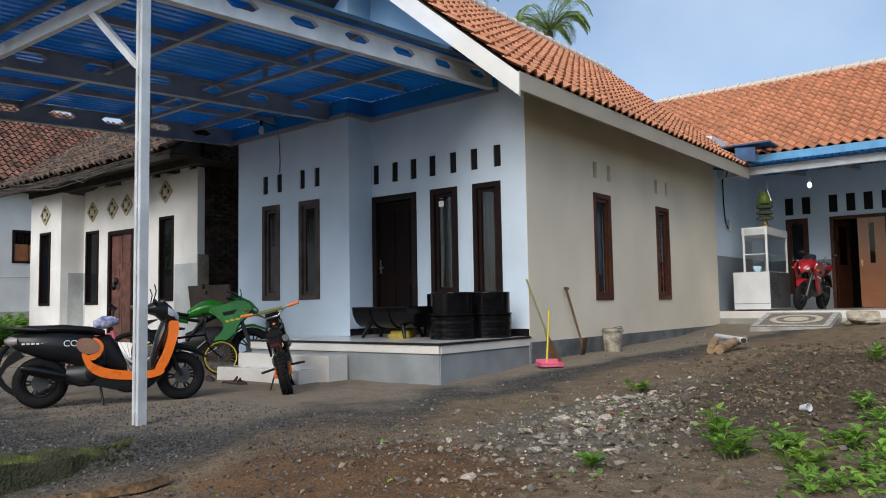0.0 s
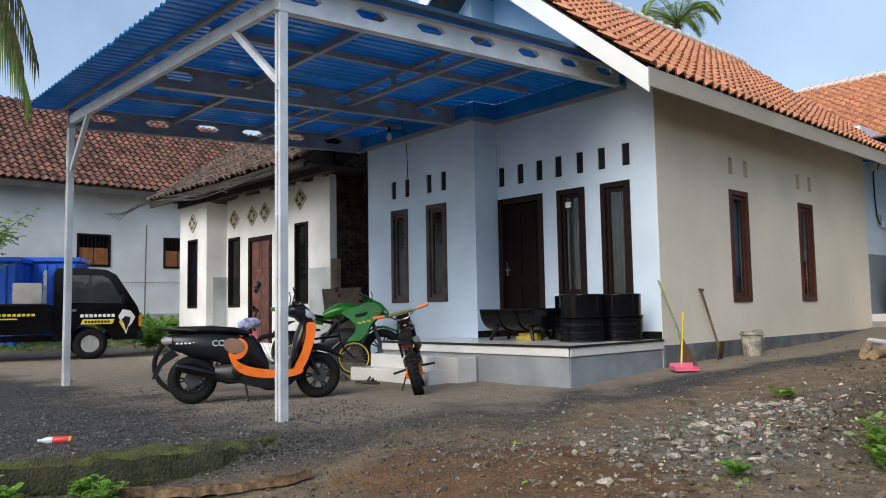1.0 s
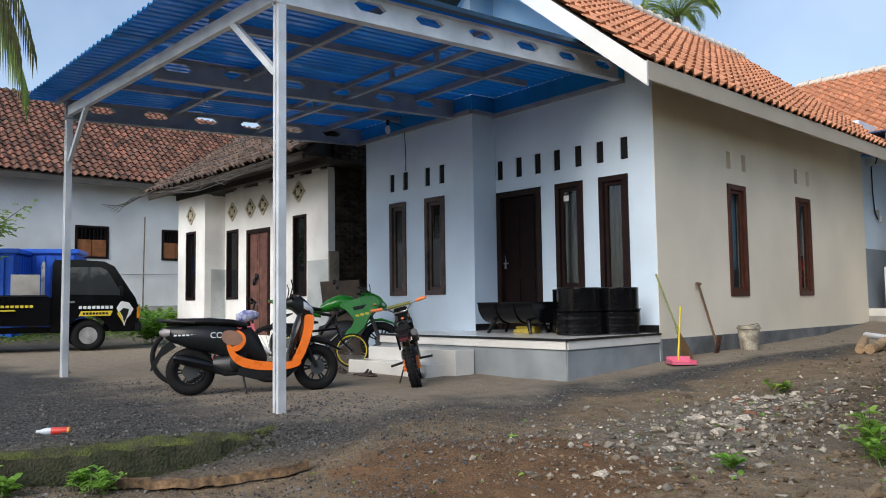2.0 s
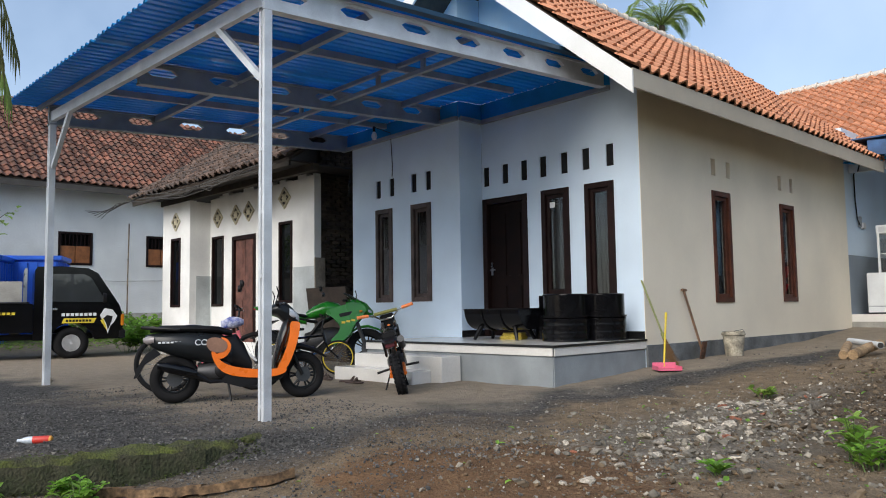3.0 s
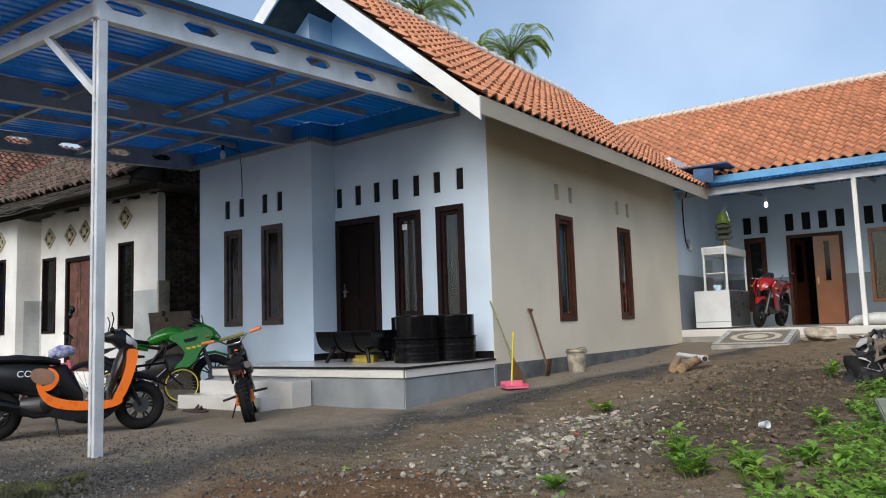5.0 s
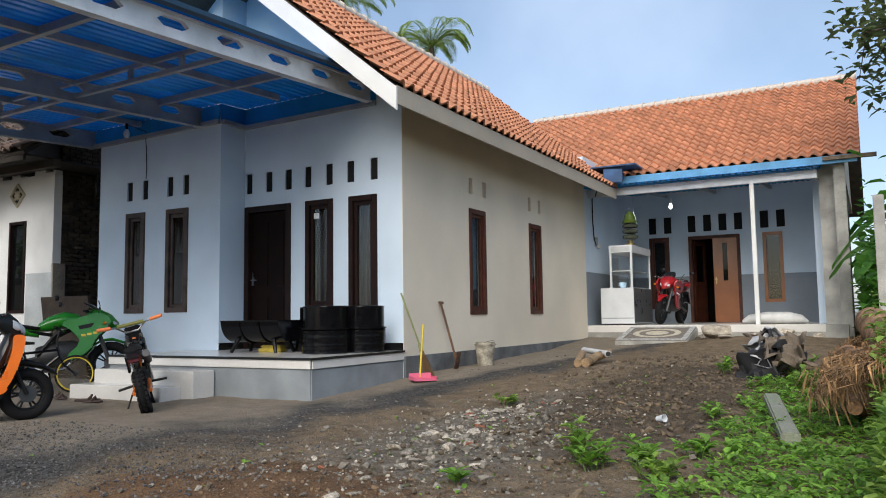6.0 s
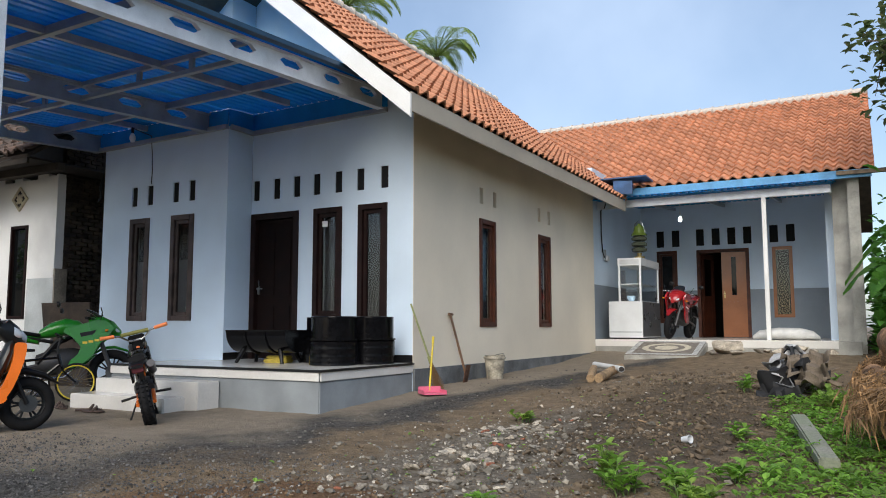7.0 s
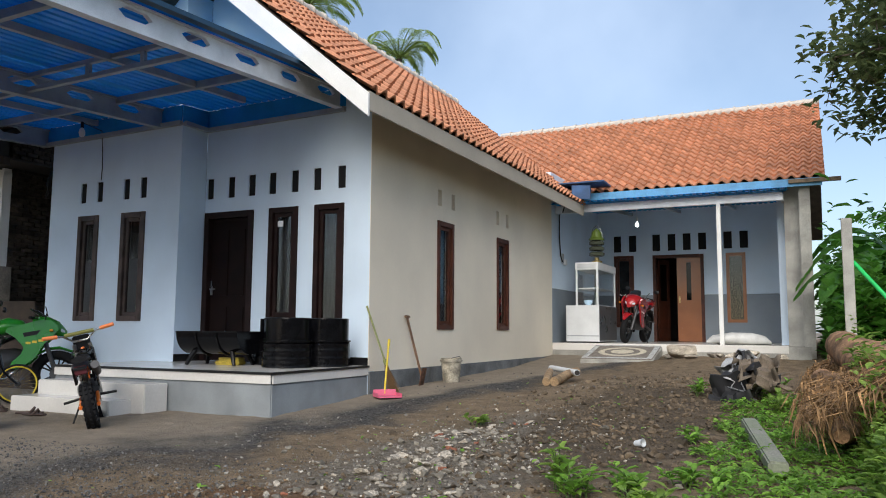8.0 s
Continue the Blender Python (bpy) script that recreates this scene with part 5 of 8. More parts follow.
part("muffler", loft((-0.42, -0.175, 0.29, 0.035, 0.04), (-0.52, -0.18, 0.315, 0.045, 0.055), (-0.70, -0.185, 0.36, 0.045, 0.052), (-0.80, -0.18, 0.38, 0.03, 0.034)), BLK_GLOSS, ex, "black exhaust guard", True)
part("shock", tubes(([(-0.58, 0.10, 0.28), (-0.50, 0.10, 0.55)], 0.03)), mat("spring_steel", (0.2, 0.2, 0.2), 0.4, metal=0.8), sc)
part("rear_mudguard", side_plate([(-0.84, 0.56), (-0.92, 0.50), (-1.0, 0.36), (-1.03, 0.26), (-1.0, 0.27), (-0.93, 0.40), (-0.78, 0.50)], 0, 0.13), BLK_PLASTIC, sc, bevel=0.008)
part("tail_light", loft((-0.95, 0, 0.645, 0.05, 0.02), (-0.90, 0, 0.64, 0.115, 0.05), (-0.84, 0, 0.64, 0.13, 0.05)), mat("smoky_lamp_lens", (0.30, 0.27, 0.27), 0.15), sc, "clear tail light", True)
part("side_stand", tubes(([(-0.12, -0.10, 0.20), (-0.09, -0.16, 0.0)], 0.012)), BLK_PLASTIC, sc)
text_part("lettering", "CO", 0.085, sc, pose(-0.45, -0.186, 0.575, 90, 0, 0), PALE, "white lettering")
for i in range(6):
    part("lettering_bar", boxes((-0.80 + i * 0.040, -0.163, 0.602, -0.773 + i * 0.040, -0.155, 0.618)), PALE, sc)
part("badge_edge", side_plate(rounded([(-0.20, 0.655), (-0.13, 0.635), (-0.085, 0.56), (-0.12, 0.47), (-0.20, 0.42), (-0.27, 0.47), (-0.18, 0.50), (-0.14, 0.56), (-0.17, 0.62)]), -0.178, 0.014), ORANGE, sc, "orange edge round the badge", bevel=0.003)
bm = side_plate(rounded([(-0.34, 0.56), (-0.33, 0.64), (-0.24, 0.655), (-0.15, 0.62), (-0.12, 0.55), (-0.17, 0.49), (-0.28, 0.50)]), -0.186, 0.006)
part("oval_badge", bm, mat("dusty_copper_paint", (0.24, 0.13, 0.085), 0.45, vary=0.12), sc, "dusty copper oval badge")


# -- sport motorcycle --
def sport_bike(m, paint, label, trim):
    b = thing("motorcycle", m, label, "motorcycle")
    wb = 0.66
    wheel(b, -wb, 0.30, 0.065, BLK_SATIN, 5)
    wheel(b, wb, 0.30, 0.055, BLK_SATIN, 5)
    part("tank", loft((-0.22, 0, 0.80, 0.09, 0.05), (-0.10, 0, 0.85, 0.13, 0.10), (0.08, 0, 0.90, 0.15, 0.11), (0.24, 0, 0.89, 0.13, 0.09), (0.32, 0, 0.86, 0.07, 0.05)), paint, b, "painted fuel tank", True)
    part("seat", loft((-0.52, 0, 0.83, 0.10, 0.025), (-0.40, 0, 0.81, 0.13, 0.035), (-0.24, 0, 0.785, 0.12, 0.03), (-0.14, 0, 0.80, 0.07, 0.02)), SEATVINYL, b, "black vinyl seat", True)
    part("tail", loft((-0.98, 0, 0.93, 0.02, 0.015), (-0.85, 0, 0.90, 0.075, 0.05), (-0.62, 0, 0.84, 0.11, 0.065), (-0.40, 0, 0.76, 0.11, 0.06), (-0.22, 0, 0.72, 0.09, 0.05)), paint, b, "painted tail", True)
    part("tail_light", loft((-0.99, 0, 0.91, 0.02, 0.01), (-0.95, 0, 0.90, 0.05, 0.018)), REDLENS, b, "red tail light", True)
    for s in (-1, 1):
        part("side_fairing", side_plate(rounded([(0.02, 0.84), (0.30, 0.92), (0.52, 0.99), (0.68, 0.88), (0.60, 0.76), (0.48, 0.64), (0.42, 0.48), (0.20, 0.34), (0.12, 0.40), (0.30, 0.58), (0.22, 0.72)], 1), s * 0.19, 0.035), paint, b, "painted side fairing", bevel=0.012)
        part("fairing_slot", side_plate([(0.26, 0.80), (0.46, 0.84), (0.42, 0.78), (0.28, 0.75)], s * 0.208, 0.006), BLK_PLASTIC, b)
        for k in range(3):
            part("fairing_mark", boxes((0.30 + 0.07 * k, s * 0.211 - 0.002, 0.66 + 0.015 * k, 0.355 + 0.07 * k, s * 0.211 + 0.002, 0.69 + 0.015 * k)), trim, b)
        part("rear_peg", tubes(([(-0.42, s * 0.10, 0.50), (-0.46, s * 0.24, 0.48)], 0.012)), ALLOY, b)
        part("turn_signal", loft((0.56, s * 0.22, 0.83, 0.03, 0.018), (0.60, s * 0.25, 0.83, 0.025, 0.014)), mat("amber_lens", (0.6, 0.22, 0.02), 0.15), b, "amber turn signal", True)
    part("nose", loft((0.36, 0, 0.93, 0.17, 0.09), (0.52, 0, 0.94, 0.175, 0.10), (0.66, 0, 0.87, 0.13, 0.10), (0.76, 0, 0.80, 0.04, 0.05)), paint, b, "painted nose fairing", True)
    for s in (-1, 1):
        part("headlight", loft((0.62, s * 0.065, 0.87, 0.055, 0.04), (0.70, s * 0.06, 0.845, 0.045, 0.03), (0.735, s * 0.05, 0.83, 0.02, 0.012)), LENS, b, "clear headlight", True)
    part("windscreen", loft((0.32, 0, 1.12, 0.07, 0.015), (0.42, 0, 1.07, 0.12, 0.03), (0.54, 0, 0.99, 0.125, 0.03), (0.60, 0, 0.95, 0.08, 0.01)), mat("smoked_screen", (0.02, 0.02, 0.022), 0.08), b, "smoked windscreen", True)
    part("engine", loft((-0.24, 0, 0.42, 0.12, 0.12), (-0.05, 0, 0.44, 0.16, 0.17), (0.18, 0, 0.46, 0.15, 0.17), (0.30, 0, 0.50, 0.09, 0.10)), mat("dark_cast_engine", (0.05, 0.05, 0.052), 0.5, metal=0.5), b, "dark cast engine", True)
    part("frame", tubes(([(0.40, -0.10, 0.90), (0.0, -0.15, 0.70), (-0.22, -0.13, 0.42)], 0.025), ([(0.40, 0.10, 0.90), (0.0, 0.15, 0.70), (-0.22, 0.13, 0.42)], 0.025), ([(-0.05, -0.10, 0.70), (-0.5, -0.08, 0.78)], 0.016), ([(-0.05, 0.10, 0.70), (-0.5, 0.08, 0.78)], 0.016)), BLK_PLASTIC, b, smooth=True)
    part("swingarm", tubes(([(-0.20, -0.10, 0.40), (-wb, -0.10, 0.30)], 0.024), ([(-0.20, 0.10, 0.40), (-wb, 0.10, 0.30)], 0.024)), ALLOY, b)
    part("fork", tubes(([(0.42, -0.10, 0.95), (wb, -0.10, 0.30)], [0.026, 0.030]), ([(0.42, 0.10, 0.95), (wb, 0.10, 0.30)], [0.026, 0.030])), ALLOY, b, smooth=True)
    part("front_fender", loft((0.40, 0, 0.52, 0.05, 0.012), (0.54, 0, 0.615, 0.075, 0.02), (0.68, 0, 0.63, 0.08, 0.02), (0.84, 0, 0.58, 0.06, 0.015), (0.93, 0, 0.50, 0.03, 0.01)), paint, b, smooth=True)
    hb = part("handlebar", tubes(([(0.34, -0.34, 0.98), (0.42, -0.10, 0.99), (0.42, 0.10, 0.99), (0.34, 0.34, 0.98)], 0.013)), BLK_PLASTIC, b, smooth=True)
    for s in (-1, 1):
        part("grip", tubes(([(0.37, s * 0.24, 0.984), (0.335, s * 0.36, 0.978)], 0.019)), RUBBER, hb)
        part("lever", tubes(([(0.43, s * 0.2, 0.985), (0.44, s * 0.34, 0.975)], 0.006)), CHROME, hb)
    mirror_pair(b, 0.50, 1.12, 0.32)
    ex = part("exhaust", tubes(([(0.26, -0.08, 0.40), (0.10, -0.10, 0.24), (-0.20, -0.12, 0.22), (-0.40, -0.17, 0.34)], 0.024)), CHROME, b, smooth=True)
    part("muffler", tubes(([(-0.38, -0.18, 0.33), (-0.48, -0.20, 0.40), (-0.82, -0.21, 0.60)], [0.03, 0.055, 0.055]), seg=14), BLK_PLASTIC, ex, smooth=True)
    part("rear_mudguard", side_plate([(-0.62, 0.74), (-0.80, 0.72), (-1.02, 0.48), (-0.98, 0.47), (-0.78, 0.66)], 0, 0.12), BLK_PLASTIC, b)
    part("side_stand", tubes(([(-0.10, 0.14, 0.26), (-0.06, 0.30, 0.0)], 0.012)), BLK_PLASTIC, b)
    return b


def at_heading(c, d, z=0.0, lean=0.0):
    return Matrix.Translation((c[0], c[1], z)) @ Matrix.Rotation(math.atan2(d[1], d[0]), 4, 'Z') @ Matrix.Rotation(radians(-lean), 4, 'X')


sport_bike(at_heading((-4.6, -1.78), (0.62, 0.78), 0.0, 6) @ Matrix.Scale(1.06, 4), GREEN, "bright green sport motorcycle parked before the wall", YELLOW)
sport_bike(at_heading((1.42, 9.0), (-0.10, -1.0), F2, 10) @ Matrix.Scale(1.03, 4), RED, "red sport motorcycle parked on the back porch", PALE)


# -- bicycles --
def bicycle(m, R, frame_mat, rim_mat, label, wb, bars=0.95, tyre=0.02, stripes=None, group=""):
    b = thing("bicycle", m, label, "bicycle")
    h = wb / 2
    wheel(b, -h, R, tyre, rim_mat, 24, True, disc=False)
    wheel(b, h, R, tyre, rim_mat, 24, True, disc=False)
    bb, st, hd = Vector((-0.08 * wb, 0, R * 0.85)), Vector((-0.20 * wb, 0, R + 0.28)), Vector((h - 0.20, 0, R + 0.32))
    part("frame", tubes(([bb, st], 0.016), ([st, hd], 0.017), ([bb, hd - Vector((0, 0, 0.09))], 0.020), ([hd + Vector((-0.015, 0, 0.04)), hd + Vector((0.03, 0, -0.12))], 0.022), ([bb, (-h, 0.05, R)], 0.010), ([bb, (-h, -0.05, R)], 0.010), ([st, (-h, 0.05, R)], 0.008), ([st, (-h, -0.05, R)], 0.008)), frame_mat, b, smooth=True)
    part("fork", tubes(([hd + Vector((0.03, 0.0, -0.12)), hd + Vector((0.05, 0.055, -0.18)), (h, 0.055, R)], 0.014), ([hd + Vector((0.03, 0.0, -0.12)), hd + Vector((0.05, -0.055, -0.18)), (h, -0.055, R)], 0.014)), stripes or frame_mat, b, smooth=True)
    part("saddle", loft((st.x - 0.14, 0, st.z + 0.13, 0.075, 0.02), (st.x, 0, st.z + 0.135, 0.06, 0.025), (st.x + 0.12, 0, st.z + 0.13, 0.02, 0.015)), SEATVINYL, b, smooth=True)
    part("seat_post", tubes(([st, st + Vector((-0.01, 0, 0.12))], 0.012)), CHROME, b)
    hb = part("handlebar", tubes(([hd, hd + Vector((-0.03, 0, 0.10)), (hd.x, 0, bars - 0.04)], 0.013), ([(hd.x - 0.04, -0.30, bars), (hd.x + 0.01, -0.12, bars - 0.02), (hd.x + 0.02, 0, bars - 0.03), (hd.x + 0.01, 0.12, bars - 0.02), (hd.x - 0.04, 0.30, bars)], 0.012)), BLK_PLASTIC, b, smooth=True)
    for s in (-1, 1):
        part("grip", tubes(([(hd.x - 0.02, s * 0.21, bars - 0.005), (hd.x - 0.045, s * 0.31, bars)], 0.017)), RUBBER, hb)
        part("brake_lever", tubes(([(hd.x + 0.02, s * 0.15, bars - 0.02), (hd.x + 0.05, s * 0.25, bars - 0.03)], 0.005)), CHROME, hb)
    bm = bmesh.new()
    add_lathe(bm, [(0.02, -0.055), (0.085, -0.055), (0.085, -0.05), (0.02, -0.05)], Matrix.Translation(bb) @ LAY, 20)
    ch = part("chainring", bm, CHROME, b)
    part("crank", tubes(([bb + Vector((0, -0.07, 0)), bb + Vector((0.10, -0.08, -0.12))], 0.010), ([bb + Vector((0, 0.07, 0)), bb + Vector((-0.10, 0.08, 0.12))], 0.010)), ALLOY, b)
    for s in (-1, 1):
        part("pedal", boxes((bb.x - s * 0.10 - 0.04, s * 0.09 if s > 0 else -0.18, bb.z + s * 0.12 - 0.012, bb.x - s * 0.10 + 0.04, 0.18 if s > 0 else -0.09, bb.z + s * 0.12 + 0.012)), BLK_PLASTIC, b)
    part("kickstand", tubes(([(-h + 0.1, 0.04, R * 0.8), (-h + 0.16, 0.16, 0.0)], 0.008)), BLK_PLASTIC, b)
    return b


PINK = mat("pink_red_frame_paint", (0.62, 0.13, 0.16), 0.35, vary=0.1, coat=0.3)
bike1 = bicycle(at_heading((-3.02, -4.42), (0.5, 0.866), 0.0, 4), 0.34, PINK, BLK_SATIN, "black-wheeled mountain bicycle with a pink frame", 1.02, 0.97, 0.026, PALE)
part("basket_bag", loft((0.10, 0, 0.76, 0.05, 0.05), (0.20, 0, 0.79, 0.09, 0.075), (0.30, 0, 0.80, 0.07, 0.06), (0.36, 0, 0.80, 0.03, 0.03)), mat("white_and_blue_cloth", (0.62, 0.64, 0.72), 0.8, vary=0.35, scale=14, color2=(0.05, 0.08, 0.35)), bike1, "white and blue cloth on the frame", True)
bicycle(at_heading((-4.02, -2.42), (0.60, 0.80), 0.0, 4), 0.245, BLK_GLOSS, YELLOW, "small black bicycle with yellow rims", 0.86, 0.84, 0.018)

# -- small off-road motorcycle, seen from behind --
pb = thing("pit_bike", heading((-1.01, -3.22), (-1.72, -2.58), 0.0, 14) @ Matrix.Scale(0.93, 4), "small orange and black off-road motorcycle on its stand", "motorcycle")
wheel(pb, -0.52, 0.235, 0.055, BLK_GLOSS, 24, True, knobs=26)
wheel(pb, 0.52, 0.255, 0.05, BLK_GLOSS, 24, True, knobs=26)
part("rear_fender", loft((-0.74, 0, 0.63, 0.06, 0.012), (-0.60, 0, 0.665, 0.085, 0.02), (-0.40, 0, 0.66, 0.09, 0.03), (-0.28, 0, 0.66, 0.06, 0.02)), BLK_PLASTIC, pb, "black rear fender", True)
part("tail_plate", boxes((-0.72, -0.06, 0.57, -0.70, 0.06, 0.655)), mat("dark_maroon_plastic", (0.12, 0.015, 0.02), 0.4), pb, bevel=0.01)
part("seat", loft((-0.55, 0, 0.715, 0.08, 0.03), (-0.25, 0, 0.705, 0.09, 0.035), (0.08, 0, 0.73, 0.06, 0.03)), SEATVINYL, pb, "black vinyl seat", True)
part("tank", loft((0.0, 0, 0.70, 0.08, 0.06), (0.16, 0, 0.73, 0.11, 0.08), (0.30, 0, 0.74, 0.07, 0.06)), BLK_GLOSS, pb, smooth=True)
for s in (-1, 1):
    part("side_panel", side_plate([(-0.45, 0.64), (-0.20, 0.66), (-0.16, 0.48), (-0.36, 0.46)], s * 0.09, 0.02), BLK_PLASTIC, pb, "black side panel", bevel=0.006)
    part("tank_shroud", side_plate([(0.05, 0.74), (0.34, 0.80), (0.38, 0.60), (0.16, 0.52)], s * 0.105, 0.02), BLK_PLASTIC, pb, "black tank shroud", bevel=0.006)
    part("swingarm", tubes(([(-0.10, s * 0.075, 0.33), (-0.52, s * 0.085, 0.235)], 0.02)), ORANGE, pb, "orange swingarm")
    part("foot_peg", tubes(([(-0.10, s * 0.10, 0.30), (-0.12, s * 0.26, 0.29)], 0.014)), BLK_PLASTIC, pb)
part("frame", tubes(([(0.36, 0, 0.82), (0.20, 0, 0.42), (-0.05, 0, 0.28), (-0.18, 0, 0.55), (0.30, 0, 0.75)], 0.02), ([(-0.18, 0.05, 0.55), (-0.5, 0.05, 0.63)], 0.012), ([(-0.18, -0.05, 0.55), (-0.5, -0.05, 0.63)], 0.012)), ORANGE, pb, smooth=True)
part("engine", loft((-0.12, 0, 0.34, 0.10, 0.08), (0.02, 0, 0.36, 0.12, 0.11), (0.18, 0, 0.38, 0.10, 0.10), (0.26, 0, 0.40, 0.05, 0.05)), ALLOY, pb, "grey alloy engine", True)
part("shock", tubes(([(-0.28, 0, 0.33), (-0.16, 0, 0.60)], 0.028)), mat("spring_steel", (0.2, 0.2, 0.2), 0.4, metal=0.8), pb)
part("fork", tubes(([(0.36, -0.08, 0.86), (0.52, -0.08, 0.255)], 0.022), ([(0.36, 0.08, 0.86), (0.52, 0.08, 0.255)], 0.022)), CHROME, pb, smooth=True)
part("front_fender", loft((0.20, 0, 0.56, 0.05, 0.01), (0.45, 0, 0.60, 0.075, 0.02), (0.70, 0, 0.56, 0.05, 0.01)), BLK_PLASTIC, pb, smooth=True)
part("number_board", boxes((0.42, -0.09, 0.74, 0.45, 0.09, 0.96)), BLK_PLASTIC, pb, bevel=0.012)
hb = part("handlebar", tubes(([(0.24, -0.33, 1.0), (0.31, -0.17, 0.98), (0.35, -0.07, 0.90), (0.35, 0.07, 0.90), (0.31, 0.17, 0.98), (0.24, 0.33, 1.0)], 0.012)), CHROME, pb, smooth=True)
part("bar_pad", tubes(([(0.32, -0.15, 0.985), (0.32, 0.15, 0.985)], 0.022)), mat("olive_bar_pad", (0.22, 0.21, 0.05), 0.7), hb, "olive bar pad")
for s in (-1, 1):
    part("grip", tubes(([(0.275, s * 0.22, 0.99), (0.23, s * 0.36, 1.002)], 0.021)), ORGRIP, hb, "orange rubber grip")
    part("lever", tubes(([(0.34, s * 0.17, 0.985), (0.33, s * 0.30, 0.98)], 0.006)), CHROME, hb)
ex = part("exhaust", tubes(([(0.20, -0.05, 0.42), (0.10, -0.10, 0.30), (-0.15, -0.11, 0.45), (-0.30, -0.12, 0.56)], 0.016)), CHROME, pb, smooth=True)
part("muffler", tubes(([(-0.28, -0.125, 0.55), (-0.62, -0.13, 0.64)], 0.04), seg=14), ALLOY, ex, smooth=True)
part("side_stand", tubes(([(-0.12, 0.09, 0.28), (-0.16, 0.27, -0.04)], 0.010)), BLK_PLASTIC, pb)

# -- pickup truck --
tk = thing("pickup_truck", pose(-13.04, -4.17, -0.02, 0, 0, 75.5) @ Matrix.Scale(1.15, 4), "black pickup truck with white and yellow decals", "truck")
TW = 0.82
CARGLASS = mat("tinted_car_glass", (0.035, 0.04, 0.045), 0.03, vary=0.05, spec=0.9)
for x in (-1.19, 1.19):
    for s in (-1, 1):
        bm = bmesh.new()
        mm = Matrix.Translation((x, s * 0.70, 0.30)) @ LAY
        add_ring(bm, 0.215, 0.085, mm, 36, 10, 1.05)
        w = part("wheel", bm, RUBBER, tk, "black rubber tyre", True)
        bm = bmesh.new()
        add_lathe(bm, [(0.16, -0.09), (0.185, -0.075), (0.15, -0.04), (0.075, -0.055), (0.06, -0.085), (0.03, -0.09), (0.0301, 0.06), (0.18, 0.06)], mm @ Matrix.Diagonal((1, 1, -s, 1)), 28)
        part("rim", bm, mat("silver_steel_rim", (0.72, 0.72, 0.72), 0.4, metal=0.2), w, "silver steel rim", True)
        # black discs on the solid rim paint the dark of its round holes
        bm = bmesh.new()
        for k in range(12):
            a = 2 * math.pi * k / 12
            add_lathe(bm, [(0.016, -0.004), (0.016, 0.004)], mm @ Matrix.Translation((0.118 * math.cos(a), 0.118 * math.sin(a), s * 0.056)), 8)
        part("rim_hole", bm, RUBBER, w)


cab_poly = [(2.0, 0.36), (2.06, 0.48), (2.06, 0.78), (2.0, 0.98), (1.62, 1.58), (1.45, 1.67), (1.0, 1.70), (0.62, 1.69), (0.58, 1.62), (0.56, 0.36), (0.80, 0.36)] + [(1.19 + 0.37 * math.cos(a), 0.30 + 0.37 * math.sin(a)) for a in [math.pi - i * math.pi / 10 for i in range(1, 10)]] + [(1.58, 0.36)]
part("cab", side_plate(cab_poly, 0, 2 * TW), BLK_GLOSS, tk, "glossy black cab", bevel=0.03)
for s in (-1, 1):
    part("side_window", side_plate([(0.78, 1.06), (1.72, 1.04), (1.50, 1.50), (1.38, 1.56), (0.80, 1.56)], s * (TW + 0.002), 0.012), CARGLASS, tk, "tinted side window")
    part("quarter_glass", side_plate([(1.58, 1.06), (1.76, 1.05), (1.52, 1.47)], s * (TW + 0.006), 0.010), CARGLASS, tk)
    part("door_handle", boxes((0.80, s * (TW + 0.02) - 0.015, 0.90, 0.95, s * (TW + 0.02) + 0.015, 0.94)), CHROME, tk, "chrome door handle", bevel=0.005)
    part("indicator", boxes((2.02, s * TW - 0.03, 0.60, 2.075, s * TW + 0.012, 0.82)), mat("amber_lens", (0.6, 0.22, 0.02), 0.15), tk, "amber corner lamp", bevel=0.01)
    part("wing_mirror", loft((1.70, s * (TW + 0.09), 1.12, 0.06, 0.09), (1.76, s * (TW + 0.09), 1.12, 0.05, 0.08)), BLK_PLASTIC, tk, smooth=True)
part("windscreen", boxes((-0.35, -0.70, 0, 0.35, 0.70, 0.012)), GLASS_DARK, tk)
bpy.data.objects[tk.children[-1].name].matrix_basis = pose(1.835, 0, 1.27, 0, 57.5, 0)
part("bumper", boxes((1.98, -0.84, 0.36, 2.10, 0.84, 0.54)), BLK_PLASTIC, tk, bevel=0.02)
part("chassis", boxes((-2.0, -0.35, 0.36, 1.9, 0.35, 0.46)), BLK_PLASTIC, tk)
part("bed_floor", boxes((-2.1, -TW, 0.58, 0.50, TW, 0.62)), BLK_PLASTIC, tk)
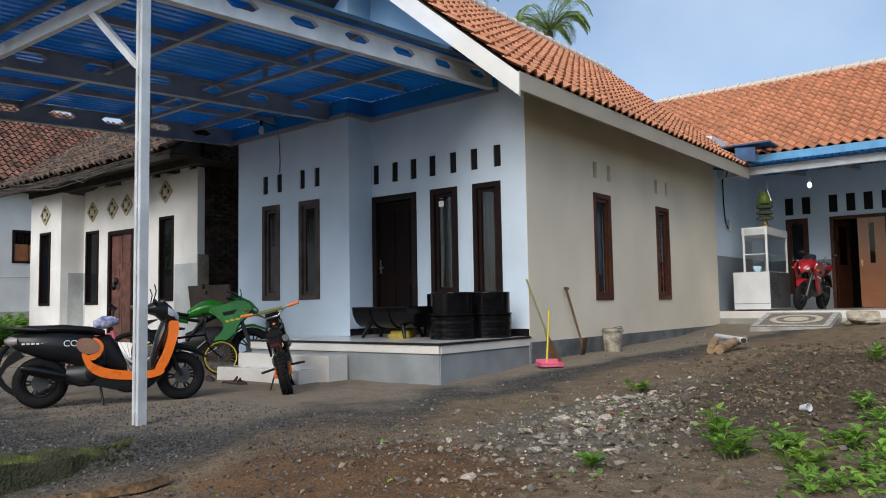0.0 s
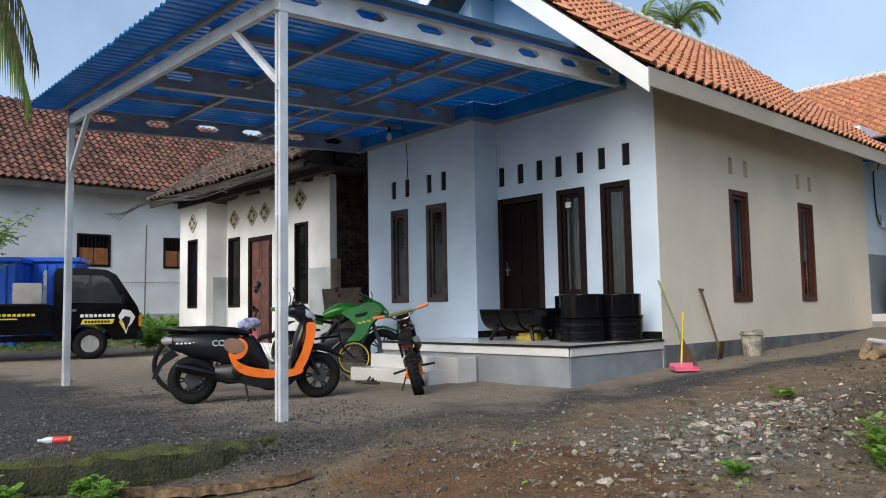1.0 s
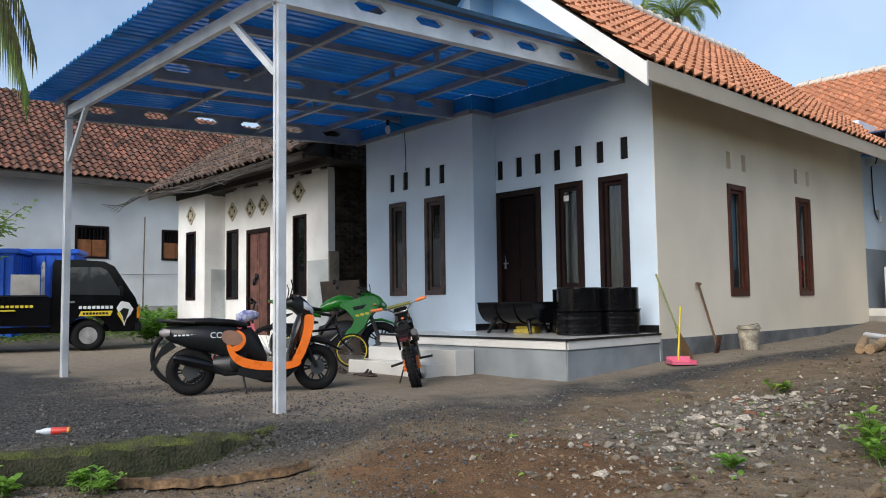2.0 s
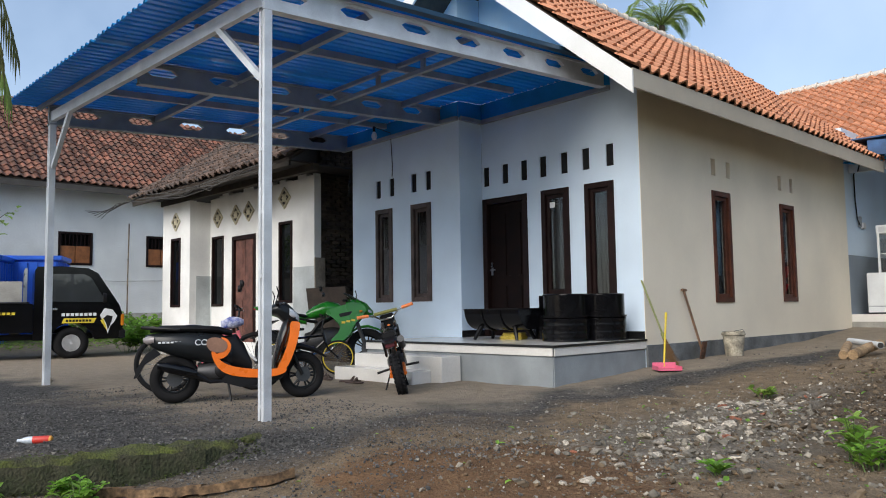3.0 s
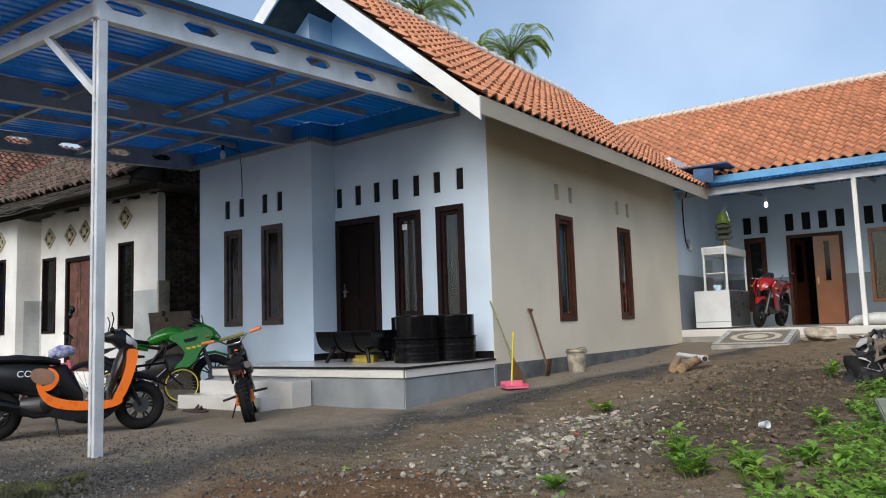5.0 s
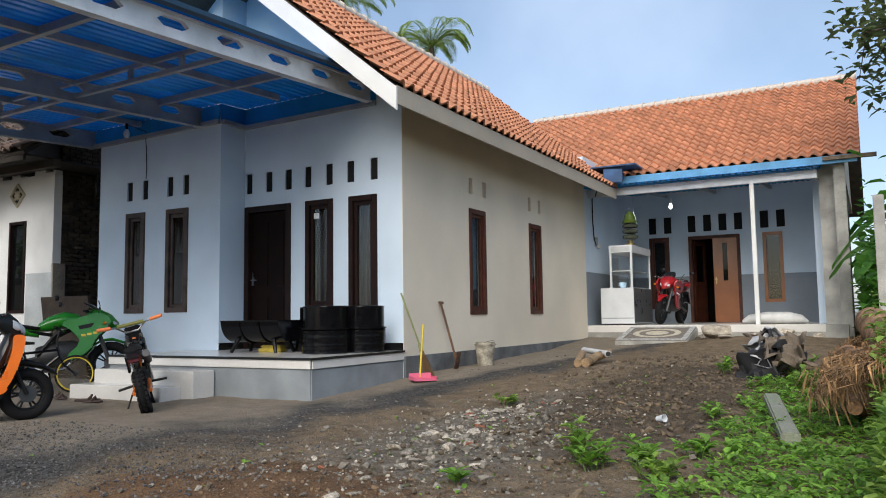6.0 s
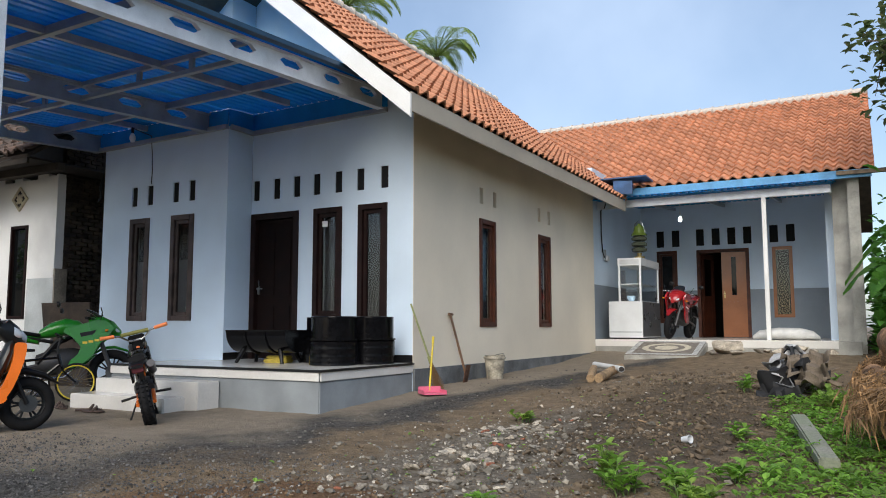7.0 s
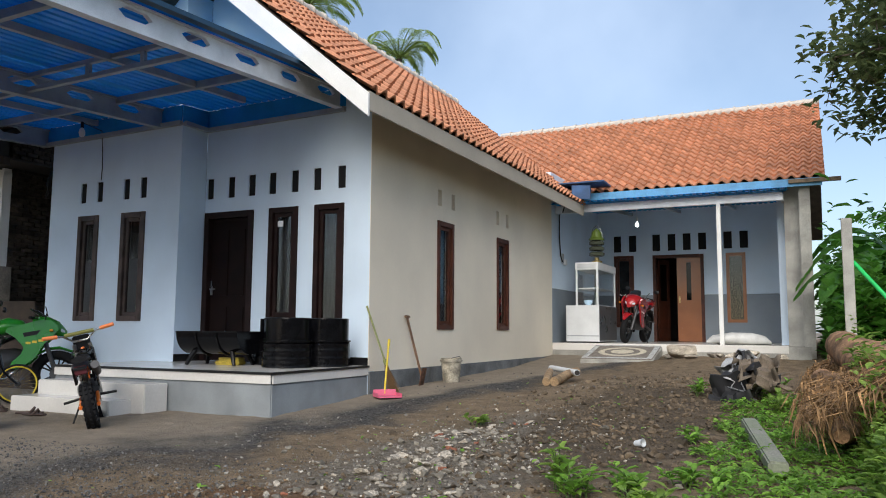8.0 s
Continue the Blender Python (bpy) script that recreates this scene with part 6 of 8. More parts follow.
for s in (-1, 1):
    part("bed_side", side_plate([(-2.12, 0.58), (-1.62, 0.58)] + [(-1.19 + 0.40 * math.cos(a), 0.36 + 0.36 * math.sin(a)) for a in [math.pi * 0.80 - i * math.pi * 0.6 / 8 for i in range(9)]] + [(-0.75, 0.50), (0.555, 0.50), (0.555, 1.02), (-2.12, 1.02)], s * (TW + 0.01), 0.05), BLK_GLOSS, tk, "glossy black bed side", bevel=0.008)
    part("bed_rail", boxes((-2.12, s * (TW + 0.01) - 0.035, 1.02, 0.50, s * (TW + 0.01) + 0.035, 1.05)), BLK_PLASTIC, tk)
    y = s * (TW + 0.039)
    part("white_stripe", boxes((-2.1, y - 0.002, 0.835, -0.62, y + 0.002, 0.865), (-2.1, y - 0.002, 0.765, -0.25, y + 0.002, 0.79)), PALE, tk, "white decal stripes")
    part("yellow_stripe", side_plate([(-0.60, 0.835), (-0.40, 0.835), (-0.36, 0.865), (-0.63, 0.865)], y, 0.004), YELLOW, tk, "yellow decal stripe")
    part("yellow_stripe", side_plate([(-0.22, 0.765), (0.02, 0.765), (-0.02, 0.79), (-0.26, 0.79)], y, 0.004), YELLOW, tk, "yellow decal stripe")
    y2 = s * (TW + 0.004)
    for k in range(8):
        part("white_letter_bar", boxes((1.02 + k * 0.075, y2 - 0.002, 0.79, 1.075 + k * 0.075, y2 + 0.002, 0.845)), PALE, tk)
    part("yellow_badge", side_plate([(1.02, 0.66), (1.56, 0.66), (1.60, 0.75), (1.06, 0.75)], y2, 0.005), YELLOW, tk, "yellow decal badge")
    for k in range(8):
        part("dark_letter_bar", boxes((1.09 + k * 0.055, y2 - 0.005, 0.685, 1.13 + k * 0.055, y2 + 0.005, 0.725)), BLK_PLASTIC, tk)
    part("crest_decal", side_plate([(1.66, 0.80), (1.74, 0.93), (1.88, 0.90), (1.96, 0.78), (1.90, 0.66), (1.84, 0.60), (1.80, 0.46), (1.74, 0.62)], y2, 0.004), PALE, tk, "white and yellow crest decal")
    part("crest_shade", side_plate([(1.72, 0.74), (1.78, 0.80), (1.88, 0.78), (1.86, 0.68), (1.80, 0.52), (1.77, 0.64)], y2, 0.007), BLK_PLASTIC, tk)
    part("crest_tip", side_plate([(1.67, 0.70), (1.72, 0.74), (1.76, 0.62), (1.79, 0.50), (1.73, 0.60)], y2, 0.008), YELLOW, tk)
    for k in range(8):
        part("yellow_letter_bar", boxes((-0.30 + k * 0.075, y - 0.002, 0.825, -0.245 + k * 0.075, y + 0.002, 0.87)), YELLOW, tk)
part("headboard", boxes((0.42, -0.75, 1.05, 0.46, -0.70, 1.66), (0.42, 0.70, 1.05, 0.46, 0.75, 1.66), (0.42, -0.70, 1.60, 0.46, 0.70, 1.66), (0.42, -0.70, 1.36, 0.46, 0.70, 1.40)), GALV_DARK, tk)
part("headboard_panel", boxes((-0.08, -0.815, 1.052, 0.38, -0.775, 1.42)), mat("raw_grey_board", (0.36, 0.35, 0.32), 0.8, vary=0.15), tk, "raw grey board")

# ---- things on the porch ----
DRUM = mat("gloss_black_drum", (0.005, 0.005, 0.006), 0.16, vary=0.15, scale=5, fine=60, spec=0.18)


def drum_shell(bm, r, h, m):
    """A ribbed drum standing on z."""
    prof = [(r * 0.97, 0), (r * 1.01, 0.01), (r, 0.03)]
    for f in (0.33, 0.66):
        prof += [(r, h * f - 0.02), (r * 1.012, h * f), (r, h * f + 0.02)]
    prof += [(r, h - 0.03), (r * 1.01, h - 0.01), (r * 0.97, h)]
    add_lathe(bm, prof, m, 32)


def drum_chair(m, label):
    """An oil drum cut open: the lower half is the seat, a half shell stands up as the back."""
    e = thing("drum_chair", m, label, "chair", "oil drum chairs")
    bm = bmesh.new()
    drum_shell(bm, 0.30, 0.29, Matrix())
    part("drum", bm, DRUM, e, smooth=True)
    bm = bmesh.new()
    add_lathe(bm, [(0.292, 0.291), (0.31, 0.297), (0.31, 0.318), (0.25, 0.327)], Matrix(), 32)
    part("seat_cushion", bm, DRUM, e, "glossy black seat with a rolled rim", True)
    bm = bmesh.new()
    rings = []
    n = 18
    for k in range(n + 1):
        a = math.pi * k / n
        for r in (0.265, 0.283):
            for z in (0.318, 0.575):
                rings.append(bm.verts.new((r * math.cos(a), r * math.sin(a), z)))
    for k in range(n):
        a, b = k * 4, k * 4 + 4
        for i, j in ((0, 1), (1, 3), (3, 2), (2, 0)):
            bm.faces.new((rings[a + i], rings[a + j], rings[b + j], rings[b + i]))
    bm.faces.new([rings[i] for i in (0, 1, 3, 2)])
    bm.faces.new([rings[4 * n + i] for i in (0, 2, 3, 1)])
    part("backrest", bm, DRUM, e, "curved black steel back", True)
    part("back_rim", tubes(([(0.274 * math.cos(math.pi * k / n), 0.274 * math.sin(math.pi * k / n), 0.575) for k in range(n + 1)], 0.012)), DRUM, e, smooth=True)
    return e


drum_chair(pose(-0.57, -0.90, FL, 0, 0, 200), "black chair made from an oil drum, its back to the yard")
drum_chair(pose(-0.36, -0.42, FL, 0, 0, 215), "black oil drum chair beside the porch wall")
drum_chair(pose(-1.15, -0.36, FL, 0, 0, 0), "black oil drum chair standing before the porch window")
bench = thing("drum_table", pose(-1.64, -0.86, FL, 0, 0, 4), "low black table made from half an oil drum on short legs", "table")
bm = bmesh.new()
n = 18
L, R = 0.46, 0.29
sec = [(R * math.cos(math.pi + math.pi * k / n), 0.40 + R * 0.92 * math.sin(math.pi + math.pi * k / n)) for k in range(n + 1)]
a = [bm.verts.new((-L, y, z)) for y, z in sec]
b = [bm.verts.new((L, y, z)) for y, z in sec]
for k in range(n):
    bm.faces.new((a[k], a[k + 1], b[k + 1], b[k]))
bm.faces.new(a)
bm.faces.new(b)
bm.faces.new((a[0], b[0], b[-1], a[-1]))
part("half_drum", bm, DRUM, bench, smooth=True)
for x in (-0.155, 0.155):
    bm = bmesh.new()
    for k in range(n):
        p = [(R * 1.03 * math.cos(math.pi + math.pi * q / n), 0.40 + R * 0.95 * math.sin(math.pi + math.pi * q / n)) for q in (k, k + 1)]
        add_tube(bm, [(x, *p[0]), (x, *p[1])], 0.012, 6, False)
    part("rib", bm, DRUM, bench)
part("tabletop", boxes((-L - 0.01, -R - 0.01, 0.40, L + 0.01, R + 0.01, 0.42)), DRUM, bench, bevel=0.006)
for sx in (-1, 1):
    for sy in (-1, 1):
        part("leg", tubes(([(sx * 0.27, sy * 0.13, 0.20), (sx * 0.31, sy * 0.16, 0.12), (sx * 0.36, sy * 0.20, 0.0)], [0.035, 0.03, 0.022])), DRUM, bench, smooth=True)
bm = bmesh.new()
add_box(bm, -0.17, -0.10, 0, 0.17, 0.10, 0.05)
add_box(bm, -0.14, -0.08, 0.05, 0.16, 0.09, 0.09)
tagged(part("folded_cloth", bm, mat("yellow_cloth", (0.62, 0.48, 0.08), 0.85, vary=0.2, scale=8), None, "folded yellow cloth lying under the drum table", bevel=0.015), "folded yellow cloth lying under the drum table", "cloth").matrix_world = pose(-1.58, -0.74, FL, 0, 0, 12)
for i, (h, gm) in enumerate(((win1, PALE), (win2, GREEN))):
    e = thing("flower_pot", pose(h[1] - 0.14, -0.43, h[2] + 0.13), "small pot standing on the window sill", "pot", "sill pots")
    bm = bmesh.new()
    add_lathe(bm, [(0.028, 0), (0.04, 0.075), (0.036, 0.075), (0.03, 0.01)], Matrix(), 14)
    part("pot", bm, PALE, e, smooth=True)
    if i:
        part("leaf_tuft", loft((-0.03, 0, 0.09, 0.02, 0.02), (0, 0, 0.10, 0.035, 0.03), (0.03, 0, 0.09, 0.02, 0.02)), mat("small_leaf", (0.05, 0.22, 0.04), 0.6), e, "small green plant", True)

# ---- along the side wall ----
def straw(bm, base, tip_dir, length, count, spread, rnd, thick=0.0022):
    for _ in range(count):
        d = (Vector(tip_dir) + Vector((rnd.uniform(-1, 1), rnd.uniform(-1, 1), rnd.uniform(-1, 1))) * spread).normalized()
        p = Vector(base) + Vector((rnd.uniform(-1, 1), rnd.uniform(-1, 1), 0)) * 0.015
        add_tube(bm, [p, p + d * length * rnd.uniform(0.8, 1.05)], thick, 3, False)


rnd = random.Random(11)
GW = ground_z
broom = thing("broom", pose(0.0, 0.0, 0.0), "palm rib broom leaning against the cream wall", "broom")
p0, p1 = Vector((0.03, -0.10, 1.24)), Vector((0.18, 0.12, 0.54))
part("stick", tubes(([p0, p1], 0.012)), mat("greenish_bamboo", (0.30, 0.32, 0.12), 0.6, vary=0.2), broom, "greenish bamboo stick")
bm = bmesh.new()
straw(bm, p1, (p1 - p0) + Vector((0.02, 0.0, -0.15)), 0.44, 110, 0.13, rnd)
part("bristles", bm, mat("dry_palm_rib", (0.25, 0.14, 0.06), 0.8, vary=0.25), broom, "dry brown bristles")
part("binding", tubes(([p1 - (p1 - p0) * 0.04, p1 + (p1 - p0) * 0.06], 0.024)), mat("greenish_bamboo", (0.30, 0.32, 0.12), 0.6), broom)

dp = thing("dustpan", pose(0.42, -0.22, GW(0.42, -0.2) + 0.01, 0, 0, 48) @ Matrix.Scale(0.85, 4), "pink plastic dustpan with an upright yellow handle", "dustpan")
PINKP = mat("pink_plastic", (0.72, 0.16, 0.26), 0.45, vary=0.08)
part("pan", boxes((-0.17, -0.15, 0.0, 0.17, 0.15, 0.012), (-0.17, 0.14, 0.012, 0.17, 0.155, 0.10), (-0.175, -0.13, 0.0, -0.165, 0.155, 0.06), (0.165, -0.13, 0.0, 0.175, 0.155, 0.06)), PINKP, dp, bevel=0.005)
part("handle", tubes(([(0, 0.15, 0.04), (0.07, 0.20, 0.74)], 0.015)), YELLOW, dp, "yellow handle", smooth=True)
part("handle_end", tubes(([(0.068, 0.20, 0.72), (0.077, 0.202, 0.82)], 0.019)), YELLOW, dp)

hoe = thing("hoe", pose(0, 0, 0), "hoe with a worn wooden handle leaning on the wall", "hoe")
part("handle", tubes(([(0.04, 0.94, 1.12), (0.16, 1.16, 0.30)], 0.017)), mat("worn_brown_wood", (0.20, 0.11, 0.06), 0.7, vary=0.3), hoe, smooth=True)
part("handle_end", tubes(([(0.04, 0.90, 1.125), (0.04, 1.0, 1.12)], 0.02)), mat("worn_brown_wood", (0.20, 0.11, 0.06), 0.7), hoe)
bm = bmesh.new()
add_box(bm, -0.08, -0.012, -0.30, 0.08, 0.0, 0.0)
bl = part("blade", bm, mat("rusty_iron", (0.16, 0.08, 0.05), 0.8, metal=0.4, vary=0.4, scale=12), hoe, "rusty iron blade", bevel=0.004)
bl.matrix_basis = pose(0.18, 1.20, 0.42, 12, 0, 95)

bk = thing("bucket", pose(0.32, 1.78, GW(0.32, 1.78) - 0.005), "dirty cream plastic bucket standing by the wall", "bucket")
BUCKET = mat("dirty_cream_plastic", (0.42, 0.38, 0.30), 0.7, vary=0.35, scale=9, fine=60)
bm = bmesh.new()
add_lathe(bm, [(0.115, 0), (0.12, 0.01), (0.148, 0.30), (0.165, 0.305), (0.165, 0.325), (0.148, 0.328), (0.148, 0.345), (0.155, 0.35), (0.140, 0.35), (0.112, 0.02)], Matrix(), 28)
part("pail", bm, BUCKET, bk, smooth=True)
part("handle", tubes(([(0, -0.16, 0.315), (0.05, -0.05, 0.36), (0.09, 0.10, 0.375), (0.06, 0.20, 0.34), (0, 0.165, 0.315)], 0.004)), ALLOY, bk, "wire handle")

LOGM = mat("pale_log_bark", (0.36, 0.24, 0.13), 0.85, vary=0.3, scale=7, fine=50, bump=0.5, dist=0.006)
for i, (a, b, r) in enumerate((((1.58, 2.5), (1.90, 1.35), 0.055), ((2.02, 2.35), (2.06, 1.2), 0.062))):
    z0, z1 = GW(*a) + r + 0.07, GW(*b) + r
    bm = tubes(([(*a, z0), ((a[0] + b[0]) / 2, (a[1] + b[1]) / 2, (z0 + z1) / 2 + 0.01), (*b, z1)], [r * 0.9, r, r * 0.95]), seg=14)
    tagged(part("log", bm, LOGM, None, "short pale log lying on the soil", True), "short pale log lying on the soil", "log", "logs on the soil")
bm = tubes(([(1.40, 3.1, GW(1.5, 3.2) + 0.14), (2.20, 1.75, GW(2.2, 1.75) + 0.13)], 0.042), seg=14)
pipe = tagged(part("drain_pipe", bm, PALE, None, "white plastic drain pipe resting on the logs", True), "white plastic drain pipe resting on the logs", "pipe")
# near-black plug paints the shade inside the pipe's open end
bm = tubes(([(2.175, 1.792, GW(2.2, 1.75) + 0.13), (2.209, 1.735, GW(2.2, 1.75) + 0.13)], 0.034), seg=14)
part("pipe_mouth", bm, DEEP_SHADE, pipe)

# ---- back porch things ----
cab = thing("display_cabinet", pose(0.62, 8.15, F2), "white aluminium display cabinet with glass upper part", "cabinet")
ALU = mat("white_aluminium", (0.68, 0.70, 0.71), 0.4, vary=0.05)
part("lower_body", boxes((-0.38, -0.42, 0.03, 0.34, 1.15, 0.80)), ALU, cab, bevel=0.006)
part("side_panel", boxes((0.341, -0.40, 0.05, 0.346, 1.13, 0.79)), mat("dim_grey_panel", (0.10, 0.105, 0.11), 0.3), cab, "dim grey side panel")
part("kick", boxes((-0.37, -0.425, 0.14, 0.33, -0.418, 0.16)), GALV_DARK, cab)
for x in (-0.14, 0.31):
    for y in (-0.40, 1.12):
        part("upright", boxes((x - 0.02, y - 0.02, 0.80, x + 0.02, y + 0.02, 1.70)), ALU, cab)
part("top", boxes((-0.17, -0.43, 1.56, 0.34, 1.15, 1.72)), ALU, cab, bevel=0.006)
part("top_panel", boxes((-0.12, -0.436, 1.59, 0.29, -0.431, 1.69)), mat("pale_panel", (0.55, 0.57, 0.58), 0.4), cab)
for b in ((-0.12, -0.40, 0.82, 0.29, -0.394, 1.56), (0.308, -0.38, 0.82, 0.314, 1.10, 1.56), (-0.146, -0.38, 0.82, -0.140, 1.10, 1.56)):
    g = part("pane", boxes(b), glass_mat("cabinet_glass", (0.92, 0.95, 0.95)), cab, "clear glass")
    g.visible_shadow = False
part("shelf", boxes((-0.13, -0.36, 1.16, 0.29, 1.1, 1.175)), ALU, cab)
bm = bmesh.new()
add_lathe(bm, [(0.05, 0), (0.085, 0.05), (0.09, 0.11), (0.085, 0.11), (0.05, 0.01)], pose(0.7, 7.86, F2 + 0.806), 18)
tagged(part("bowl", bm, mat("pale_blue_plastic", (0.45, 0.62, 0.80), 0.4), None, "pale blue plastic bowl inside the cabinet", True), "pale blue plastic bowl inside the cabinet", "bowl")
lan = thing("gas_lantern", pose(0.86, 8.0, F2 + 1.72), "green and brass pressure lamp standing on the cabinet", "lantern")
bm = bmesh.new()
add_lathe(bm, [(0.11, 0), (0.11, 0.04), (0.05, 0.06), (0.05, 0.12)], Matrix(), 20)
part("base", bm, mat("aged_brass", (0.30, 0.24, 0.10), 0.35, metal=0.8), lan, smooth=True)
for z in (0.14, 0.26, 0.38):
    bm = bmesh.new()
    add_lathe(bm, [(0.12, z), (0.16, z + 0.02), (0.165, z + 0.07), (0.12, z + 0.10)], Matrix(), 20)
    part("tier", bm, mat("dark_glass_tier", (0.06, 0.07, 0.05), 0.15, spec=0.7), lan, smooth=True)
bm = bmesh.new()
add_lathe(bm, [(0.165, 0.49), (0.17, 0.52), (0.12, 0.58), (0.11, 0.66), (0.06, 0.72), (0.02, 0.76)], Matrix(), 20)
part("hood", bm, mat("green_enamel", (0.08, 0.12, 0.02), 0.25, coat=0.4), lan, "green enamel hood", True)
part("bail", tubes(([(-0.14, 0, 0.55), (-0.08, 0, 0.76), (0, 0, 0.82), (0.08, 0, 0.76), (0.14, 0, 0.55)], 0.006)), CHROME, lan)

bulb = thing("ceiling_bulb", pose(1.53, 9.0, 3.30), "lit white bulb hanging over the back porch", "lamp")
bm = bmesh.new()
add_lathe(bm, [(0.02, 0.10), (0.036, 0.06), (0.04, 0.03), (0.03, 0.0), (0.012, -0.012)], Matrix(), 16)
part("globe", bm, glow_mat("lit_bulb", (1.0, 0.97, 0.9), 14.0), bulb, "glowing white globe", True)
part("socket", tubes(([(0, 0, 0.10), (0, 0, 0.20)], 0.025), ([(0, 0, 0.2), (0, 0, 0.50)], 0.006)), PALE, bulb)
bulb2 = thing("wall_bulb", pose(-4.35, -0.9, 3.74), "unlit white bulb hanging under the carport", "lamp")
bm = bmesh.new()
add_lathe(bm, [(0.02, 0.08), (0.04, 0.04), (0.045, 0.0), (0.03, -0.045), (0.01, -0.055)], Matrix(), 14)
part("globe", bm, PALE, bulb2, smooth=True)
part("socket", tubes(([(0, 0, 0.08), (0, 0, 0.17)], 0.022)), BLK_PLASTIC, bulb2)
bm = tubes(([(-4.35, -0.9, 3.9), (-4.36, -0.55, 3.86), (-4.37, -0.515, 3.6), (-4.36, -0.51, 3.3), (-4.37, -0.51, 3.12)], 0.006), seg=6)
tagged(part("lamp_cable", bm, BLK_PLASTIC, None, "thin grey cable running down the wall"), "thin grey cable running down the wall", "cable")
mb = thing("meter_box", pose(0.0, 8.28, 2.42), "small white electric box fixed to the wall", "meter box")
part("box", boxes((0.0, 0.0, 0.0, 0.07, 0.16, 0.12)), PALE, mb, bevel=0.008)
part("switch", boxes((0.0, -0.12, 0.03, 0.05, -0.03, 0.24)), GALV_DARK, mb, bevel=0.005)
bm = tubes(([(0.04, 8.20, 2.45), (0.03, 8.05, 2.6), (0.03, 7.98, 3.0), (0.04, 7.95, 3.5), (0.10, 7.9, 3.55), (0.2, 7.7, 3.52), (0.3, 7.5, 3.62)], 0.014), seg=6)
tagged(part("power_cable", bm, BLK_PLASTIC, None, "black power cable looping down the porch wall", True), "black power cable looping down the porch wall", "cable")
bm = tubes(([(-5.47, -0.52, 3.35), (-5.50, -0.56, 3.15), (-5.46, -0.55, 3.0), (-5.52, -0.56, 2.92), (-5.49, -0.54, 3.1), (-5.47, -0.52, 3.35)], 0.012), seg=6)
tagged(part("cable_coil", bm, BLK_PLASTIC, None, "coil of black cable hung on the wall corner", True), "coil of black cable hung on the wall corner", "cable")

sack = loft((-0.62, 0, 0.05, 0.10, 0.03), (-0.50, 0, 0.10, 0.22, 0.09), (-0.15, 0.02, 0.125, 0.27, 0.125), (0.25, 0, 0.12, 0.26, 0.12), (0.48, 0, 0.09, 0.20, 0.085), (0.60, 0.03, 0.04, 0.08, 0.03), seg=20)
for v in sack.verts:
    v.co += v.normal * 0 + Vector((0, 0, noise.noise(v.co * 7) * 0.015))
sk = tagged(part("sack", sack, mat("white_woven_sack", (0.66, 0.66, 0.64), 0.75, vary=0.1, scale=6, fine=160, bump=0.3, dist=0.003), None, "full white woven sack lying on the porch floor", True), "full white woven sack lying on the porch floor", "sack")
sk.matrix_world = pose(3.68, 8.25, F2, 0, 0, 4)

rug = thing("floor_rug", pose(1.62, 6.72, 0.535, 9, 0, 3), "grey rug with cream ring pattern drying on a slab", "rug")
part("slab", boxes((-0.62, -0.72, -0.16, 0.72, 0.72, -0.006)), CEMENT, rug, "cement slab", bevel=0.01)
part("cloth", boxes((-0.60, -0.70, -0.004, 0.70, 0.70, 0.012)), mat("grey_brown_weave", (0.22, 0.19, 0.16), 0.95, vary=0.25, scale=20, fine=120), rug)
part("border", boxes((-0.60, -0.70, 0.013, -0.50, 0.70, 0.017), (0.60, -0.70, 0.013, 0.70, 0.70, 0.017), (-0.50, -0.70, 0.013, 0.60, -0.60, 0.017), (-0.50, 0.60, 0.013, 0.60, 0.70, 0.017)), mat("grey_white_weave", (0.50, 0.50, 0.48), 0.95, vary=0.25, scale=16), rug, "grey white border")
CREAMW = mat("cream_weave", (0.60, 0.54, 0.42), 0.95, vary=0.15, scale=20)
for ra, rb in ((0.46, 0.34), (0.22, 0.0)):
    bm = bmesh.new()
    n = 36
    o_ = [bm.verts.new((0.05 + ra * math.cos(2 * math.pi * k / n), ra * math.sin(2 * math.pi * k / n), 0.0145)) for k in range(n)]
    if rb:
        i_ = [bm.verts.new((0.05 + rb * math.cos(2 * math.pi * k / n), rb * math.sin(2 * math.pi * k / n), 0.0145)) for k in range(n)]
        for k in range(n):
            bm.faces.new((o_[k], o_[(k + 1) % n], i_[(k + 1) % n], i_[k]))
    else:
        bm.faces.new(o_)
    part("ring", bm, CREAMW, rug, "cream woven ring")

# torn blue sheet in the roof valley
bm = boxes((0.25, 7.15, 4.02, 1.25, 7.75, 4.05), (0.55, 7.20, 3.72, 0.95, 7.26, 4.0))
for v in bm.verts:
    v.co.z += noise.noise(v.co * 3) * 0.05
structure("roof_valley_sheet", bm, mat("faded_blue_tarp", (0.05, 0.13, 0.30), 0.5, vary=0.25), "crumpled blue sheet over the roof valley", category="sheet")
structure("timber_eave", boxes((4.72, 7.5, 3.78, 5.62, 7.6, 3.85)), WOOD_GREY, "weathered timber end under the back eave", kind="", category="timber")
structure("trim_back_fascia", boxes((0.72, 7.56, 3.72, 5.3, 7.60, 3.87)), mat("blue_eave_board", (0.12, 0.36, 0.62), 0.6, vary=0.15), "faded blue eave board")
structure("wall_back_outer", boxes((4.603, 8.1, 0.2, 4.878, 11.5, 3.9)), CEMENT, "raw cement outer wall of the back house")

